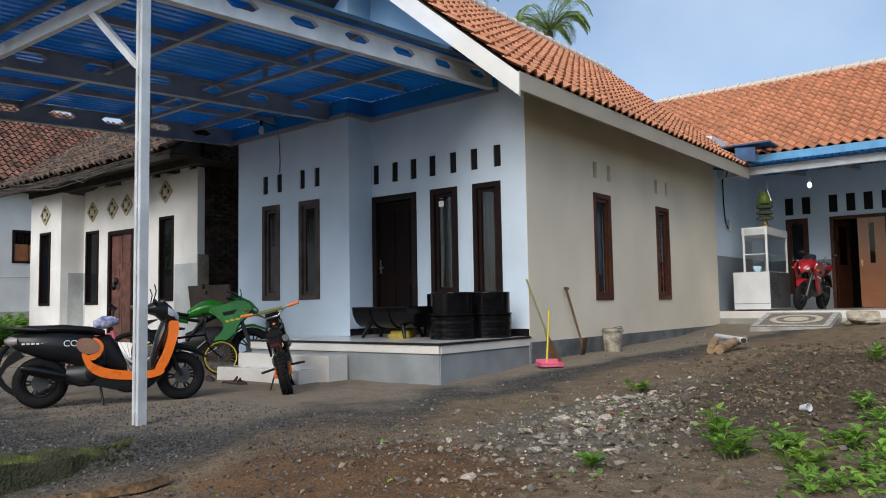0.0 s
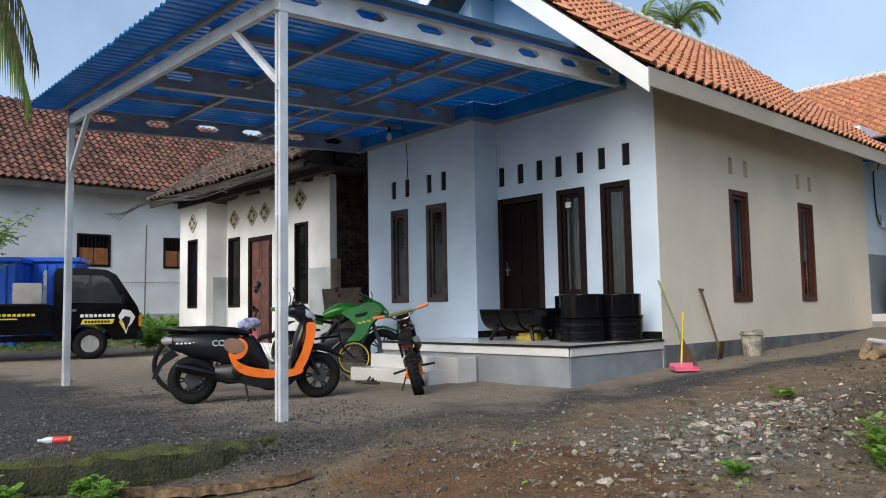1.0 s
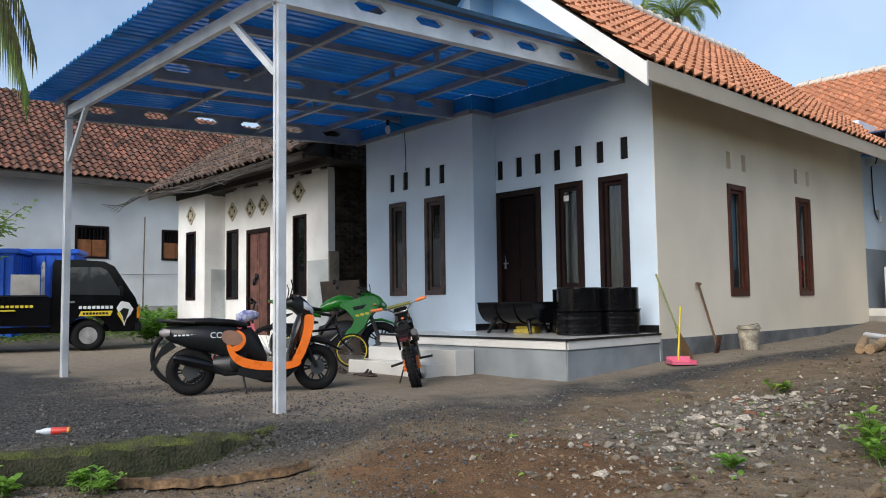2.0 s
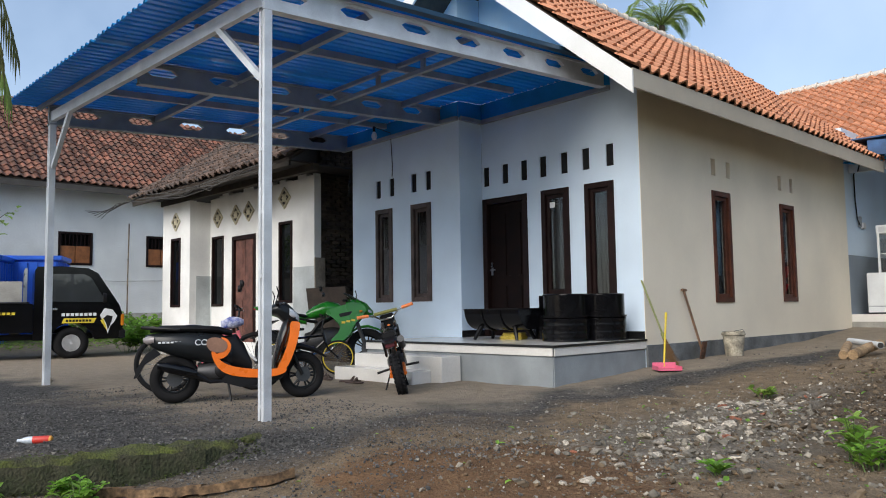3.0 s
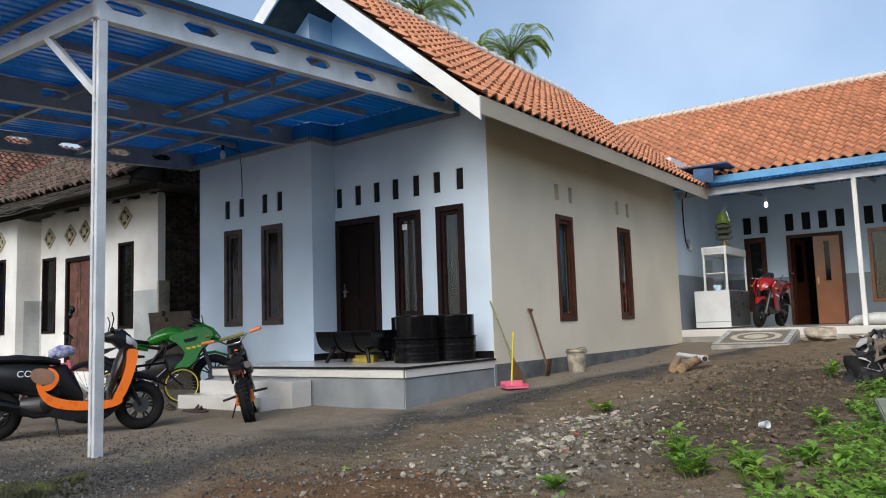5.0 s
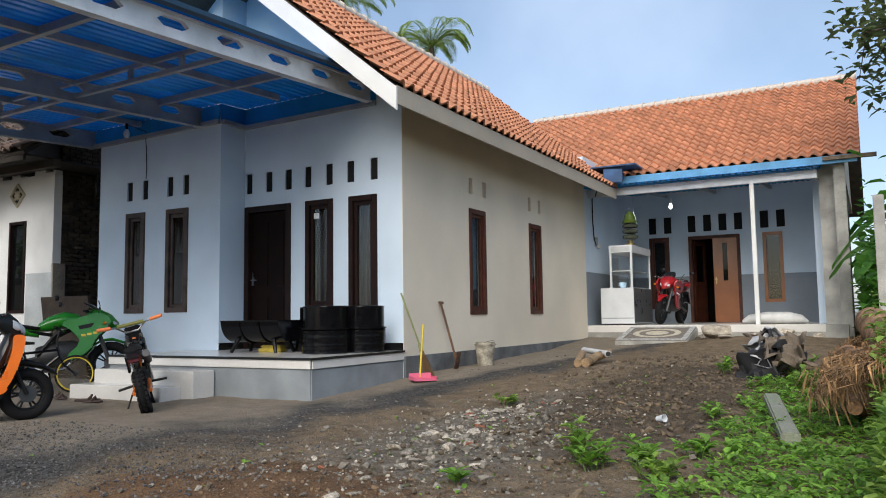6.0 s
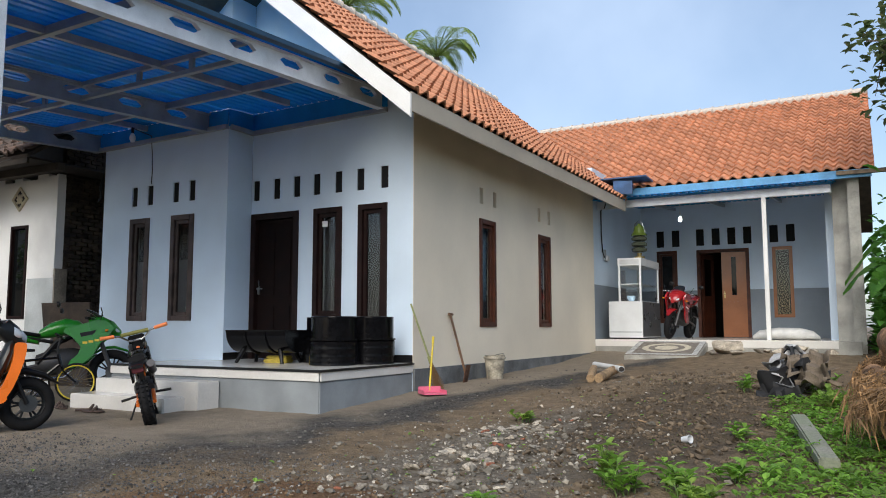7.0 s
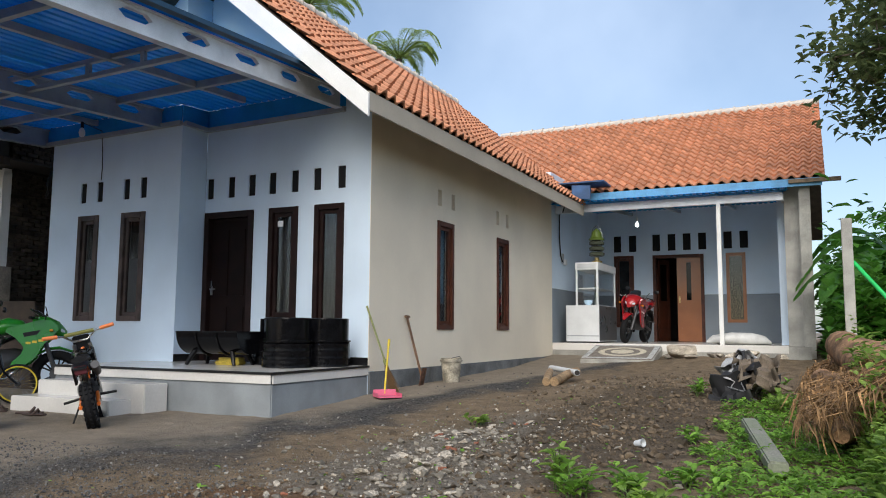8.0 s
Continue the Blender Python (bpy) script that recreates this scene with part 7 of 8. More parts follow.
# ---- truck's blue tank behind, post row ----
def blue_tank(x, y, wide, label):
    """A tall ribbed plastic tank with a projecting rim."""
    e = thing("blue_tank", pose(x, y, ground_z(x, y) - 0.22, 0, 0, 62), label, "tank", "blue tanks")
    h = wide / 2
    part("body", boxes((-h, -0.6, 0.0, h, 0.6, 2.15)), BLUEP, e, bevel=0.05)
    part("rim", boxes((-h - 0.05, -0.65, 2.15, h + 0.05, 0.65, 2.27)), BLUEP, e, bevel=0.02)
    for k in range(6):
        u = -h + 0.08 + k * (wide - 0.23) / 5
        part("rib", boxes((u, -0.64, 0.1, u + 0.07, -0.6, 2.1)), BLUEP, e, bevel=0.01)
    for k in range(5):
        part("rib", boxes((h, -0.5 + k * 0.22, 0.1, h + 0.04, -0.43 + k * 0.22, 2.1)), BLUEP, e, bevel=0.01)


blue_tank(-16.15, -3.85, 1.25, "tall ribbed blue plastic tank behind the truck bed")
blue_tank(-16.6, -2.4, 1.35, "ribbed blue plastic tank behind the truck cab")
for x, y, z, h in ((5.55, 4.0, 0.3, 2.28), ):
    structure("fence_post", boxes((x - 0.07, y - 0.07, z, x + 0.07, y + 0.07, z + h)), CEMENT, "bare concrete fence post", kind="", category="post", bevel=0.008)
bm = boxes((-0.06, -0.95, 0, 0.06, 0.95, 0.09))
for v in bm.verts:
    v.co += Vector((noise.noise(v.co), noise.noise(v.co * 2), 0)) * 0.03
sl = structure("concrete_beam", bm, mat("mossy_concrete", (0.27, 0.265, 0.22), 0.95, vary=0.25, scale=5, fine=60, bump=0.4, color2=(0.22, 0.25, 0.16)), "broken mossy concrete beam lying in the weeds", kind="", category="concrete beam", bevel=0.012)
sl.matrix_world = pose(4.73, -2.2, ground_z(4.73, -2.2) + 0.04, 2, 0, 9.5)

# ---- ground clutter ----
STONE = mat("pale_rubble_stone", (0.50, 0.435, 0.345), 0.9, vary=0.3, scale=7, fine=50, bump=0.4, dist=0.005, rand=0.5)
STONE_I = mat("gravel_stones", (0.20, 0.185, 0.16), 0.9, vary=0.25, scale=9, fine=60, island=0.6)
BRICKBIT = mat("broken_brick", (0.34, 0.13, 0.075), 0.9, vary=0.3, scale=8, fine=50, rand=0.3)


def stone_mesh(name, seed, material, flat=0.6):
    return mesh_of(shard(seed, flat, 16), name, material, bevel=0.02)


def shard(seed, flat, count):
    """An angular broken stone: the hull of a few random points."""
    rnd = random.Random(seed)
    bm = bmesh.new()
    for _ in range(count):
        d = Vector((rnd.gauss(0, 1), rnd.gauss(0, 1), rnd.gauss(0, 1))).normalized() * rnd.uniform(0.36, 0.52)
        bm.verts.new((d.x, d.y * rnd.uniform(0.7, 1.0), d.z * flat))
    r = bmesh.ops.convex_hull(bm, input=bm.verts)
    bmesh.ops.delete(bm, geom=list({v for v in r["geom_interior"] + r["geom_unused"] if isinstance(v, bmesh.types.BMVert)}), context='VERTS')
    return bm


STONES = [stone_mesh("rubble_stone", k, STONE, 0.45 + 0.1 * (k % 3)) for k in range(6)]
BITS = [stone_mesh("brick_bit", 20 + k, BRICKBIT, 0.6) for k in range(2)]


def surf(x, y):
    return rough_z(x, y)


rnd = random.Random(21)
# the line of rubble along the edge of the drive
for i in range(120):
    f = rnd.random()
    x = 2.35 + 0.45 * f + rnd.gauss(0, 0.27)
    y = -1.4 - 3.3 * f + rnd.gauss(0, 0.45)
    s = rnd.choice((0.045, 0.055, 0.07, 0.09, 0.12)) * rnd.uniform(0.7, 1.2)
    brick = rnd.random() < 0.14
    o = new("brick_bit" if brick else "rubble_stone", rnd.choice(BITS if brick else STONES))
    o.matrix_world = Matrix.Translation((x, y, surf(x, y) + s * 0.12)) @ Euler((rnd.uniform(-.3, .3), rnd.uniform(-.3, .3), rnd.uniform(0, 6.3))).to_matrix().to_4x4() @ Matrix.Diagonal((s * rnd.uniform(0.8, 1.5), s, s * rnd.uniform(0.6, 1), 1))
    tagged(o, "broken red brick lying in the soil" if brick else "pale broken stone lying along the drive", "brick" if brick else "stone", "rubble along the drive")
# bigger lumps by the back porch
for x, y, s, sx in ((2.85, 6.45, 0.85, 0.9), (3.4, 6.9, 0.35, 1.6), (3.75, 6.5, 0.3, 1.2), (4.0, 6.3, 0.34, 1.4), (4.25, 6.7, 0.28, 1.0), (3.1, 5.6, 0.22, 1.3), (2.5, 7.0, 0.25, 1.2), (4.5, 7.1, 0.3, 1.1), (3.55, 6.0, 0.2, 1.5), (4.05, 4.6, 0.2, 1.2), (3.9, 5.2, 0.24, 1.5)):
    o = new("boulder", rnd.choice(STONES))
    o.matrix_world = Matrix.Translation((x, y, surf(x, y) + s * 0.18)) @ Euler((0, rnd.uniform(-.2, .2), rnd.uniform(0, 6.3))).to_matrix().to_4x4() @ Matrix.Diagonal((s * sx, s, s * 0.95, 1))
    tagged(o, "grey stone lump on the soil by the porch", "stone", "lumps by the back porch")


def scatter(name, label, count, area, sizes, material, seed, kinds, sink=0.1, flat=0.7):
    """Many small stones as one mesh of kind stuff; area(r) gives x, y."""
    rnd = random.Random(seed)
    base = []
    for k in range(kinds):
        bm = shard(seed * 40 + k, flat, 11)
        bm.verts.index_update()
        base.append(([v.co.copy() for v in bm.verts], [[v.index for v in f.verts] for f in bm.faces]))
        bm.free()
    av, af = [], []
    for _ in range(count):
        x, y = area(rnd)
        s = rnd.uniform(*sizes) * (0.6 + rnd.random() ** 3)
        vs, fs = base[rnd.randrange(kinds)]
        a = rnd.uniform(0, 6.3)
        c, sn = math.cos(a) * s, math.sin(a) * s
        k = len(av)
        z = surf(x, y) + s * sink
        av += [(x + v.x * c - v.y * sn, y + v.x * sn * 0.8 + v.y * c * 0.8, z + v.z * s) for v in vs]
        af += [tuple(i + k for i in f) for f in fs]
    me = bpy.data.meshes.new(name)
    me.from_pydata(av, [], af)
    me.materials.append(material)
    return tagged(new(name, me), label, "stones", "", "stuff")


def wedge(rnd):
    """Points over the near ground, denser towards the viewer's side."""
    while True:
        x, y = rnd.uniform(-2.5, 5.6), rnd.uniform(-8.0, 4.0)
        if (x > 0.4 or y < -4.2) and not (x > 2.9 and y > -3.6 and rnd.random() < 0.85):
            if rnd.random() < 1.0 / (1 + 0.06 * ((x - 4) ** 2 + (y + 6) ** 2)):
                return x, y


scatter("pebbles", "small grey pebbles strewn over drive and soil", 5200, wedge, (0.012, 0.035), STONE_I, 5, 6)
scatter("soil_clods", "dark crumbling clods of dug soil", 2600, lambda r: (r.gauss(3.5, 0.6), r.gauss(-0.9, 1.9)), (0.025, 0.07), mat("dark_clods", (0.150, 0.110, 0.070), 0.95, vary=0.3, scale=8, fine=50, island=0.4), 6, 5, 0.15)
scatter("red_clods", "red-brown clods at the edge of the drive", 1500, lambda r: (r.gauss(2.5, 0.7), r.gauss(-5.2, 0.7)), (0.012, 0.035), mat("red_brown_clods", (0.19, 0.125, 0.07), 0.95, vary=0.3, scale=8, fine=50, island=0.4), 7, 5, 0.15)
scatter("drive_chips", "grey stone chips of the gravel drive", 15000, lambda r: (r.uniform(-4.5, 2.2), r.uniform(-8.0, -4.6)) if r.random() < 0.65 else (r.uniform(-1.5, 2.0), r.uniform(-7.5, -4.0)), (0.009, 0.028), mat("drive_chip", (0.13, 0.125, 0.12), 0.9, vary=0.3, scale=9, fine=50, island=0.7), 8, 5, 0.2)
scatter("white_chips", "small pale chips of mortar and stone", 900, lambda r: (r.gauss(2.75, 0.5), r.gauss(-3.0, 1.4)), (0.012, 0.032), mat("pale_chip", (0.50, 0.46, 0.39), 0.9, vary=0.2, scale=9, fine=50, island=0.5), 19, 5, 0.2)
scatter("mid_stones", "mixed rubble chips among the weeds", 700, lambda r: (r.gauss(2.75, 0.55), r.gauss(-3.6, 1.2)), (0.025, 0.07), mat("rubble_chip", (0.28, 0.25, 0.20), 0.9, vary=0.3, scale=9, fine=50, island=0.5), 9, 6, 0.15)

# ---- mossy kerb and planks at the drive's near edge ----
MOSS = mat("moss_on_concrete", (0.105, 0.125, 0.022), 0.95, vary=0.5, scale=7, fine=70, bump=1.0, dist=0.02, color2=(0.040, 0.036, 0.018))
for a, b, w, h in (((-0.62, -8.6), (0.12, -6.42), 0.20, 0.40), ((0.125, -6.43), (0.20, -6.14), 0.17, 0.30), ((0.205, -6.15), (0.27, -5.72), 0.14, 0.26)):
    d = Vector((b[0] - a[0], b[1] - a[1]))
    n = max(4, int(d.length / 0.06))
    bm = bmesh.new()
    rows = []
    for i in range(n + 1):
        p = Vector(a) + d * i / n
        s = Vector((d.y, -d.x)).normalized() * w / 2
        z = 0.0 + noise.noise(Vector((p.x * 6, p.y * 6, 0))) * 0.025
        rows.append([bm.verts.new((p.x + s.x * q + noise.noise(Vector((p.x * 8, p.y * 8, q))) * 0.05, p.y + s.y * q, zz + noise.noise(Vector((p.x * 11, p.y * 11, q * 2 + zz))) * 0.034)) for q, zz in ((-1.0, -0.06), (-0.9, z - 0.01), (-0.3, z + 0.012), (0.5, z + 0.006), (0.95, z - 0.03), (1.1, -h * 0.5), (1.2, -h))])
    for r0, r1 in zip(rows, rows[1:]):
        for k in range(len(r0) - 1):
            bm.faces.new((r0[k], r0[k + 1], r1[k + 1], r1[k]))
    bm.faces.new(rows[0])
    bm.faces.new(rows[-1][::-1])
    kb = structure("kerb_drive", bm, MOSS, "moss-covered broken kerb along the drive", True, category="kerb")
    kb.data.materials.append(CEMENT_DARK)
    # upright faces take the darker mossy cement, the top keeps the moss
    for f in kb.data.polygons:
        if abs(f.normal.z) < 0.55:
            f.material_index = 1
for a, b, w, sd in (((0.28, -6.95), (0.50, -6.74), 0.08, 1), ((0.50, -6.76), (0.86, -6.46), 0.10, 2), ((0.88, -6.50), (1.18, -6.02), 0.045, 3)):
    d = Vector((b[0] - a[0], b[1] - a[1]))
    bm = bmesh.new()
    n = 12
    rows = []
    for i in range(n + 1):
        p = Vector(a) + d * i / n
        z = surf(p.x, p.y) + 0.015
        j = [noise.noise(Vector((p.x * 9 + sd, p.y * 9, k))) for k in range(4)]
        s = Vector((d.y, -d.x)).normalized()
        rows.append([bm.verts.new((p.x + s.x * q * w, p.y + s.y * q * w, z + h + jj * 0.012)) for (q, h), jj in zip(((-0.5, 0.0), (-0.4, 0.05), (0.4, 0.055), (0.5, 0.0)), j)])
    for r0, r1 in zip(rows, rows[1:]):
        for k in range(4):
            bm.faces.new((r0[k], r0[(k + 1) % 4], r1[(k + 1) % 4], r1[k]))
    bm.faces.new(rows[0])
    bm.faces.new(rows[-1][::-1])
    tagged(part("rotten_plank", bm, mat("rotten_wood", (0.17, 0.105, 0.055), 0.95, vary=0.45, scale=14, fine=50, bump=0.7, dist=0.008), None, "rotten splintered plank half sunk in gravel"), "rotten splintered plank half sunk in gravel", "plank", "rotten planks")

bt = thing("plastic_bottle", pose(-0.72, -6.84, surf(-0.8, -6.9) + 0.03, 0, 90, 237), "empty plastic bottle with a red and orange label", "bottle")
bm = bmesh.new()
add_lathe(bm, [(0.026, 0.13), (0.027, 0.16), (0.022, 0.185), (0.012, 0.21), (0.012, 0.235)], Matrix(), 16)
part("neck", bm, mat("cloudy_clear_plastic", (0.6, 0.66, 0.72), 0.2), bt, "cloudy clear plastic", True)
bm = bmesh.new()
add_lathe(bm, [(0.027, 0.02), (0.028, 0.025), (0.028, 0.125), (0.027, 0.13)], Matrix(), 16)
part("label_sleeve", bm, mat("red_orange_label", (0.65, 0.05, 0.035), 0.4, vary=0.1), bt, "red and orange label", True)
bm = bmesh.new()
add_lathe(bm, [(0.02, 0.0), (0.027, 0.006), (0.027, 0.02)], Matrix(), 16)
part("base", bm, mat("orange_base", (0.75, 0.35, 0.06), 0.4), bt, smooth=True)

cup = thing("paper_cup", pose(3.82, -2.25, surf(3.82, -2.25) + 0.03, 80, 0, 60) @ Matrix.Scale(0.78, 4), "crushed white paper cup lying on the soil", "cup")
bm = bmesh.new()
add_lathe(bm, [(0.028, 0), (0.04, 0.10), (0.042, 0.10), (0.038, 0.098), (0.026, 0.004)], Matrix(), 16)
part("cup_wall", bm, PALE, cup, smooth=True)
tagged(part("stick", tubes(([(3.25, -1.4, surf(3.25, -1.4) + 0.012), (3.62, -1.75, surf(3.62, -1.75) + 0.014)], 0.008)), LOGM, None, "thin dry stick on the soil"), "thin dry stick on the soil", "stick")

SOLE = mat("brown_sandal_rubber", (0.09, 0.06, 0.05), 0.8, vary=0.2)
for i, (x, y, a) in enumerate(((-3.35, -2.62, 20), (-3.12, -2.72, -15), (-2.52, -2.80, 40), (-2.36, -2.86, 10))):
    e = thing("sandal", pose(x, y, surf(x, y) + 0.002, 0, 0, a), "worn brown sandal lying on the sand", "sandal", "sandals by the steps")
    part("sole", loft((-0.13, 0, 0.012, 0.03, 0.012), (-0.07, 0, 0.012, 0.045, 0.012), (0.03, 0, 0.012, 0.042, 0.012), (0.10, 0, 0.014, 0.05, 0.012), (0.14, 0, 0.014, 0.025, 0.01)), SOLE, e, smooth=True)
    part("strap", tubes(([(0.02, -0.045, 0.02), (0.05, 0, 0.065), (0.02, 0.045, 0.02)], 0.014)), SOLE, e, smooth=True)
wc = new("crumpled_paper", STONES[2])
wc.matrix_world = Matrix.Translation((-6.15, -5.2, 0.04)) @ Matrix.Diagonal((0.13, 0.12, 0.14, 1))
wc = tagged(wc, "small pale stone beside the far post", "stone")

# ---- junk heap beside the soil ----
heap = thing("rag_heap", pose(4.50, 0.55, surf(4.50, 0.55)) @ Matrix.Scale(0.72, 4), "heap of dirty rags, sacking and broken boards", "rag heap")
RAGS = [mat("grey_rag", (0.42, 0.42, 0.42), 0.9, vary=0.2), mat("black_rag", (0.02, 0.02, 0.022), 0.8), mat("olive_rag", (0.14, 0.12, 0.085), 0.9, vary=0.3), mat("brown_rag", (0.19, 0.15, 0.11), 0.9, vary=0.3)]
rnd = random.Random(33)
for k in range(9):
    bm = bmesh.new()
    n = 9
    sx, sy = rnd.uniform(0.22, 0.4), rnd.uniform(0.18, 0.34)
    off = rnd.uniform(0, 50)
    g = [[bm.verts.new((sx * (i / n - 0.5) * 2, sy * (j / n - 0.5) * 2, 0.22 * noise.noise(Vector((i * 0.5 + off, j * 0.5, off))) + 0.10 * math.cos(i * 1.3 + off) * 0.6 + 0.10)) for j in range(n + 1)] for i in range(n + 1)]
    for i in range(n):
        for j in range(n):
            bm.faces.new((g[i][j], g[i + 1][j], g[i + 1][j + 1], g[i][j + 1]))
    o = part("rag", bm, RAGS[k % 4], heap, smooth=True)
    o.matrix_basis = pose(rnd.uniform(-0.35, 0.35), rnd.uniform(-0.5, 0.5), rnd.uniform(0.05, 0.42), rnd.uniform(-60, 60), rnd.uniform(-60, 60), rnd.uniform(0, 360))
    sm = o.modifiers.new("cloth", 'SOLIDIFY')
    sm.thickness = 0.006
for k in range(6):
    o = part("broken_board", boxes((-0.35, -0.05, 0, 0.35, 0.05, 0.025)), WOOD_GREY, heap, bevel=0.004)
    o.matrix_basis = pose(rnd.uniform(-0.4, 0.4), rnd.uniform(-0.5, 0.4), 0.06 + 0.05 * k, rnd.uniform(-14, 14), rnd.uniform(-18, 18), rnd.uniform(0, 360))

# ---- fibrous trunk and thatch bank at the far edge ----
bank = thing("palm_fibre_bank", pose(0, 0, 0), "bank of rotting palm trunks covered in brown fibres", "palm fibre")
FIBRE = mat("dry_palm_fibre", (0.33, 0.19, 0.085), 0.95, vary=0.4, scale=10, fine=70, island=0.5)
TRUNKC = mat("rotten_palm_trunk", (0.36, 0.20, 0.10), 0.95, vary=0.4, scale=6, fine=50, bump=0.6, dist=0.015)
rnd = random.Random(44)
for a, b, r in (((5.15, 2.4, 0.40), (5.28, -2.6, 0.24), 0.13), ((5.55, 4.0, 0.52), (5.75, -0.9, 0.50), 0.34), ((5.40, 2.2, 0.78), (5.5, -0.6, 0.68), 0.18), ((5.14, 0.2, 0.46), (5.40, -1.5, 0.50), 0.11)):
    n = 8
    pts = [Vector(a) + (Vector(b) - Vector(a)) * i / n + Vector((rnd.uniform(-.04, .04), 0, rnd.uniform(-.04, .04))) for i in range(n + 1)]
    part("trunk", tubes((pts, [r * rnd.uniform(0.85, 1.1) * (1, 0.8, 0.45)[max(0, i - n + 2)] for i in range(n + 1)]), seg=14), TRUNKC, bank, smooth=True)
av, af = [], []
for _ in range(5200):
    y = rnd.uniform(-3.0, 3.6)
    x = 5.08 + rnd.random() * 0.9
    z = 0.38 + 0.40 * min(1, (x - 4.95)) + rnd.uniform(-0.08, 0.10)
    L = rnd.uniform(0.10, 0.36)
    d = Vector((-rnd.uniform(-0.2, 0.8), rnd.uniform(-0.9, 0.6), -rnd.uniform(0.4, 1.2))).normalized() * L
    s = Vector((rnd.uniform(-1, 1), rnd.uniform(-1, 1), 0)).normalized() * rnd.uniform(0.003, 0.010)
    k = len(av)
    p = Vector((x, y, z))
    q = p + d * 0.5 + Vector((-0.05, 0, 0.05))
    e = p + d
    av += [tuple(p - s), tuple(p + s), tuple(q + s), tuple(q - s), tuple(e)]
    af += [(k, k + 1, k + 2, k + 3), (k + 3, k + 2, k + 4)]
me = bpy.data.meshes.new("fibres")
me.from_pydata(av, [], af)
me.materials.append(FIBRE)
o = new("fibres", me)
o.parent = bank
o["kind"] = "stuff"

# ---- plants ----
def leaf_mat(name, c, c2, rough=0.5):
    m = mat(name, c, rough, vary=0.25, scale=4, fine=40, color2=c2, island=0.45)
    b = m.node_tree.nodes["Principled BSDF"]
    nt = m.node_tree
    if "Translucent BSDF" not in nt.nodes:
        tr = nt.nodes.new("ShaderNodeBsdfTranslucent")
        mx = nt.nodes.new("ShaderNodeMixShader")
        mx.inputs[0].default_value = 0.5
        src = b.inputs["Base Color"].links[0].from_socket
        nt.links.new(src, tr.inputs["Color"])
        nt.links.new(b.outputs[0], mx.inputs[1])
        nt.links.new(tr.outputs[0], mx.inputs[2])
        nt.links.new(mx.outputs[0], nt.nodes["Material Output"].inputs["Surface"])
    return m


WEED = leaf_mat("weed_leaf", (0.31, 0.52, 0.08), (0.18, 0.38, 0.05))
WEED2 = leaf_mat("pale_weed_leaf", (0.38, 0.52, 0.11), (0.22, 0.38, 0.06))
TREE_L = leaf_mat("tree_leaf", (0.20, 0.25, 0.11), (0.10, 0.15, 0.05))
BANANA = leaf_mat("banana_leaf", (0.14, 0.36, 0.05), (0.08, 0.24, 0.03), 0.4)
PALM_L = leaf_mat("palm_leaf", (0.38, 0.50, 0.14), (0.20, 0.32, 0.07), 0.4)
PALM_DRY = leaf_mat("yellowing_palm_leaf", (0.22, 0.21, 0.06), (0.12, 0.13, 0.035), 0.5)
BARK = mat("grey_bark", (0.16, 0.13, 0.10), 0.9, vary=0.3, scale=6, fine=50, bump=0.5)


def leaf(av, af, p, d, L, w, droop=0.3, up=Vector((0, 0, 1))):
    """One pointed leaf with a fold along its rib."""
    d = d.normalized()
    s = d.cross(up)
    if s.length < 1e-3:
        s = Vector((1, 0, 0))
    s = s.normalized() * w / 2
    n = s.cross(d).normalized()
    k = len(av)
    a, b = p + d * L * 0.35 - n * 0.0, p + d * L * 0.75 + Vector((0, 0, -droop * L * 0.25))
    t = p + d * L + Vector((0, 0, -droop * L * 0.6))
    lift = n * w * 0.18
    av += [tuple(p), tuple(a + s + lift), tuple(a), tuple(a - s + lift), tuple(b + s * 0.7 + lift), tuple(b), tuple(b - s * 0.7 + lift), tuple(t)]
    af += [(k, k + 2, k + 1), (k, k + 3, k + 2), (k + 1, k + 2, k + 5, k + 4), (k + 2, k + 3, k + 6, k + 5), (k + 4, k + 5, k + 7), (k + 5, k + 6, k + 7)]


def mesh_from(name, av, af, material, parent=None, kind="", smooth=False):
    me = bpy.data.meshes.new(name)
    me.from_pydata(av, [], af)
    me.materials.append(material)
    if smooth:
        me.shade_smooth()
    o = new(name, me)
    if parent:
        o.parent = parent
    if kind:
        o["kind"] = kind
    return o


def weed_clump(x, y, h, r, stems, material, label, seed, lw=0.05, ll=0.11):
    rnd = random.Random(seed)
    e = thing("weed_plant", pose(x, y, surf(x, y)), label, "plant", "weeds")
    bm = bmesh.new()
    av, af = [], []
    for _ in range(stems):
        a = rnd.uniform(0, 6.3)
        lean = rnd.uniform(0.1, 1.0) * r
        base = Vector((rnd.gauss(0, r * 0.35), rnd.gauss(0, r * 0.35), 0))
        top = base + Vector((math.cos(a) * lean, math.sin(a) * lean, h * rnd.uniform(0.5, 1.0)))
        add_tube(bm, [base - Vector((0, 0, 0.05)), base.lerp(top, 0.5) + Vector((0, 0, 0.03)), top], [0.005, 0.004, 0.002], 4, False)
        for i in range(7):
            f = 0.25 + 0.75 * i / 6
            p = base.lerp(top, f)
            b = a + i * 2.4 + rnd.uniform(-.4, .4)
            leaf(av, af, p, Vector((math.cos(b), math.sin(b), rnd.uniform(0.1, 0.9))), ll * rnd.uniform(0.6, 1.2), lw * rnd.uniform(0.7, 1.2))
    part("stems", bm, mat("green_stem", (0.10, 0.16, 0.04), 0.6), e)["kind"] = "stuff"
    mesh_from("leaves", av, af, material, e, "stuff")
    return e


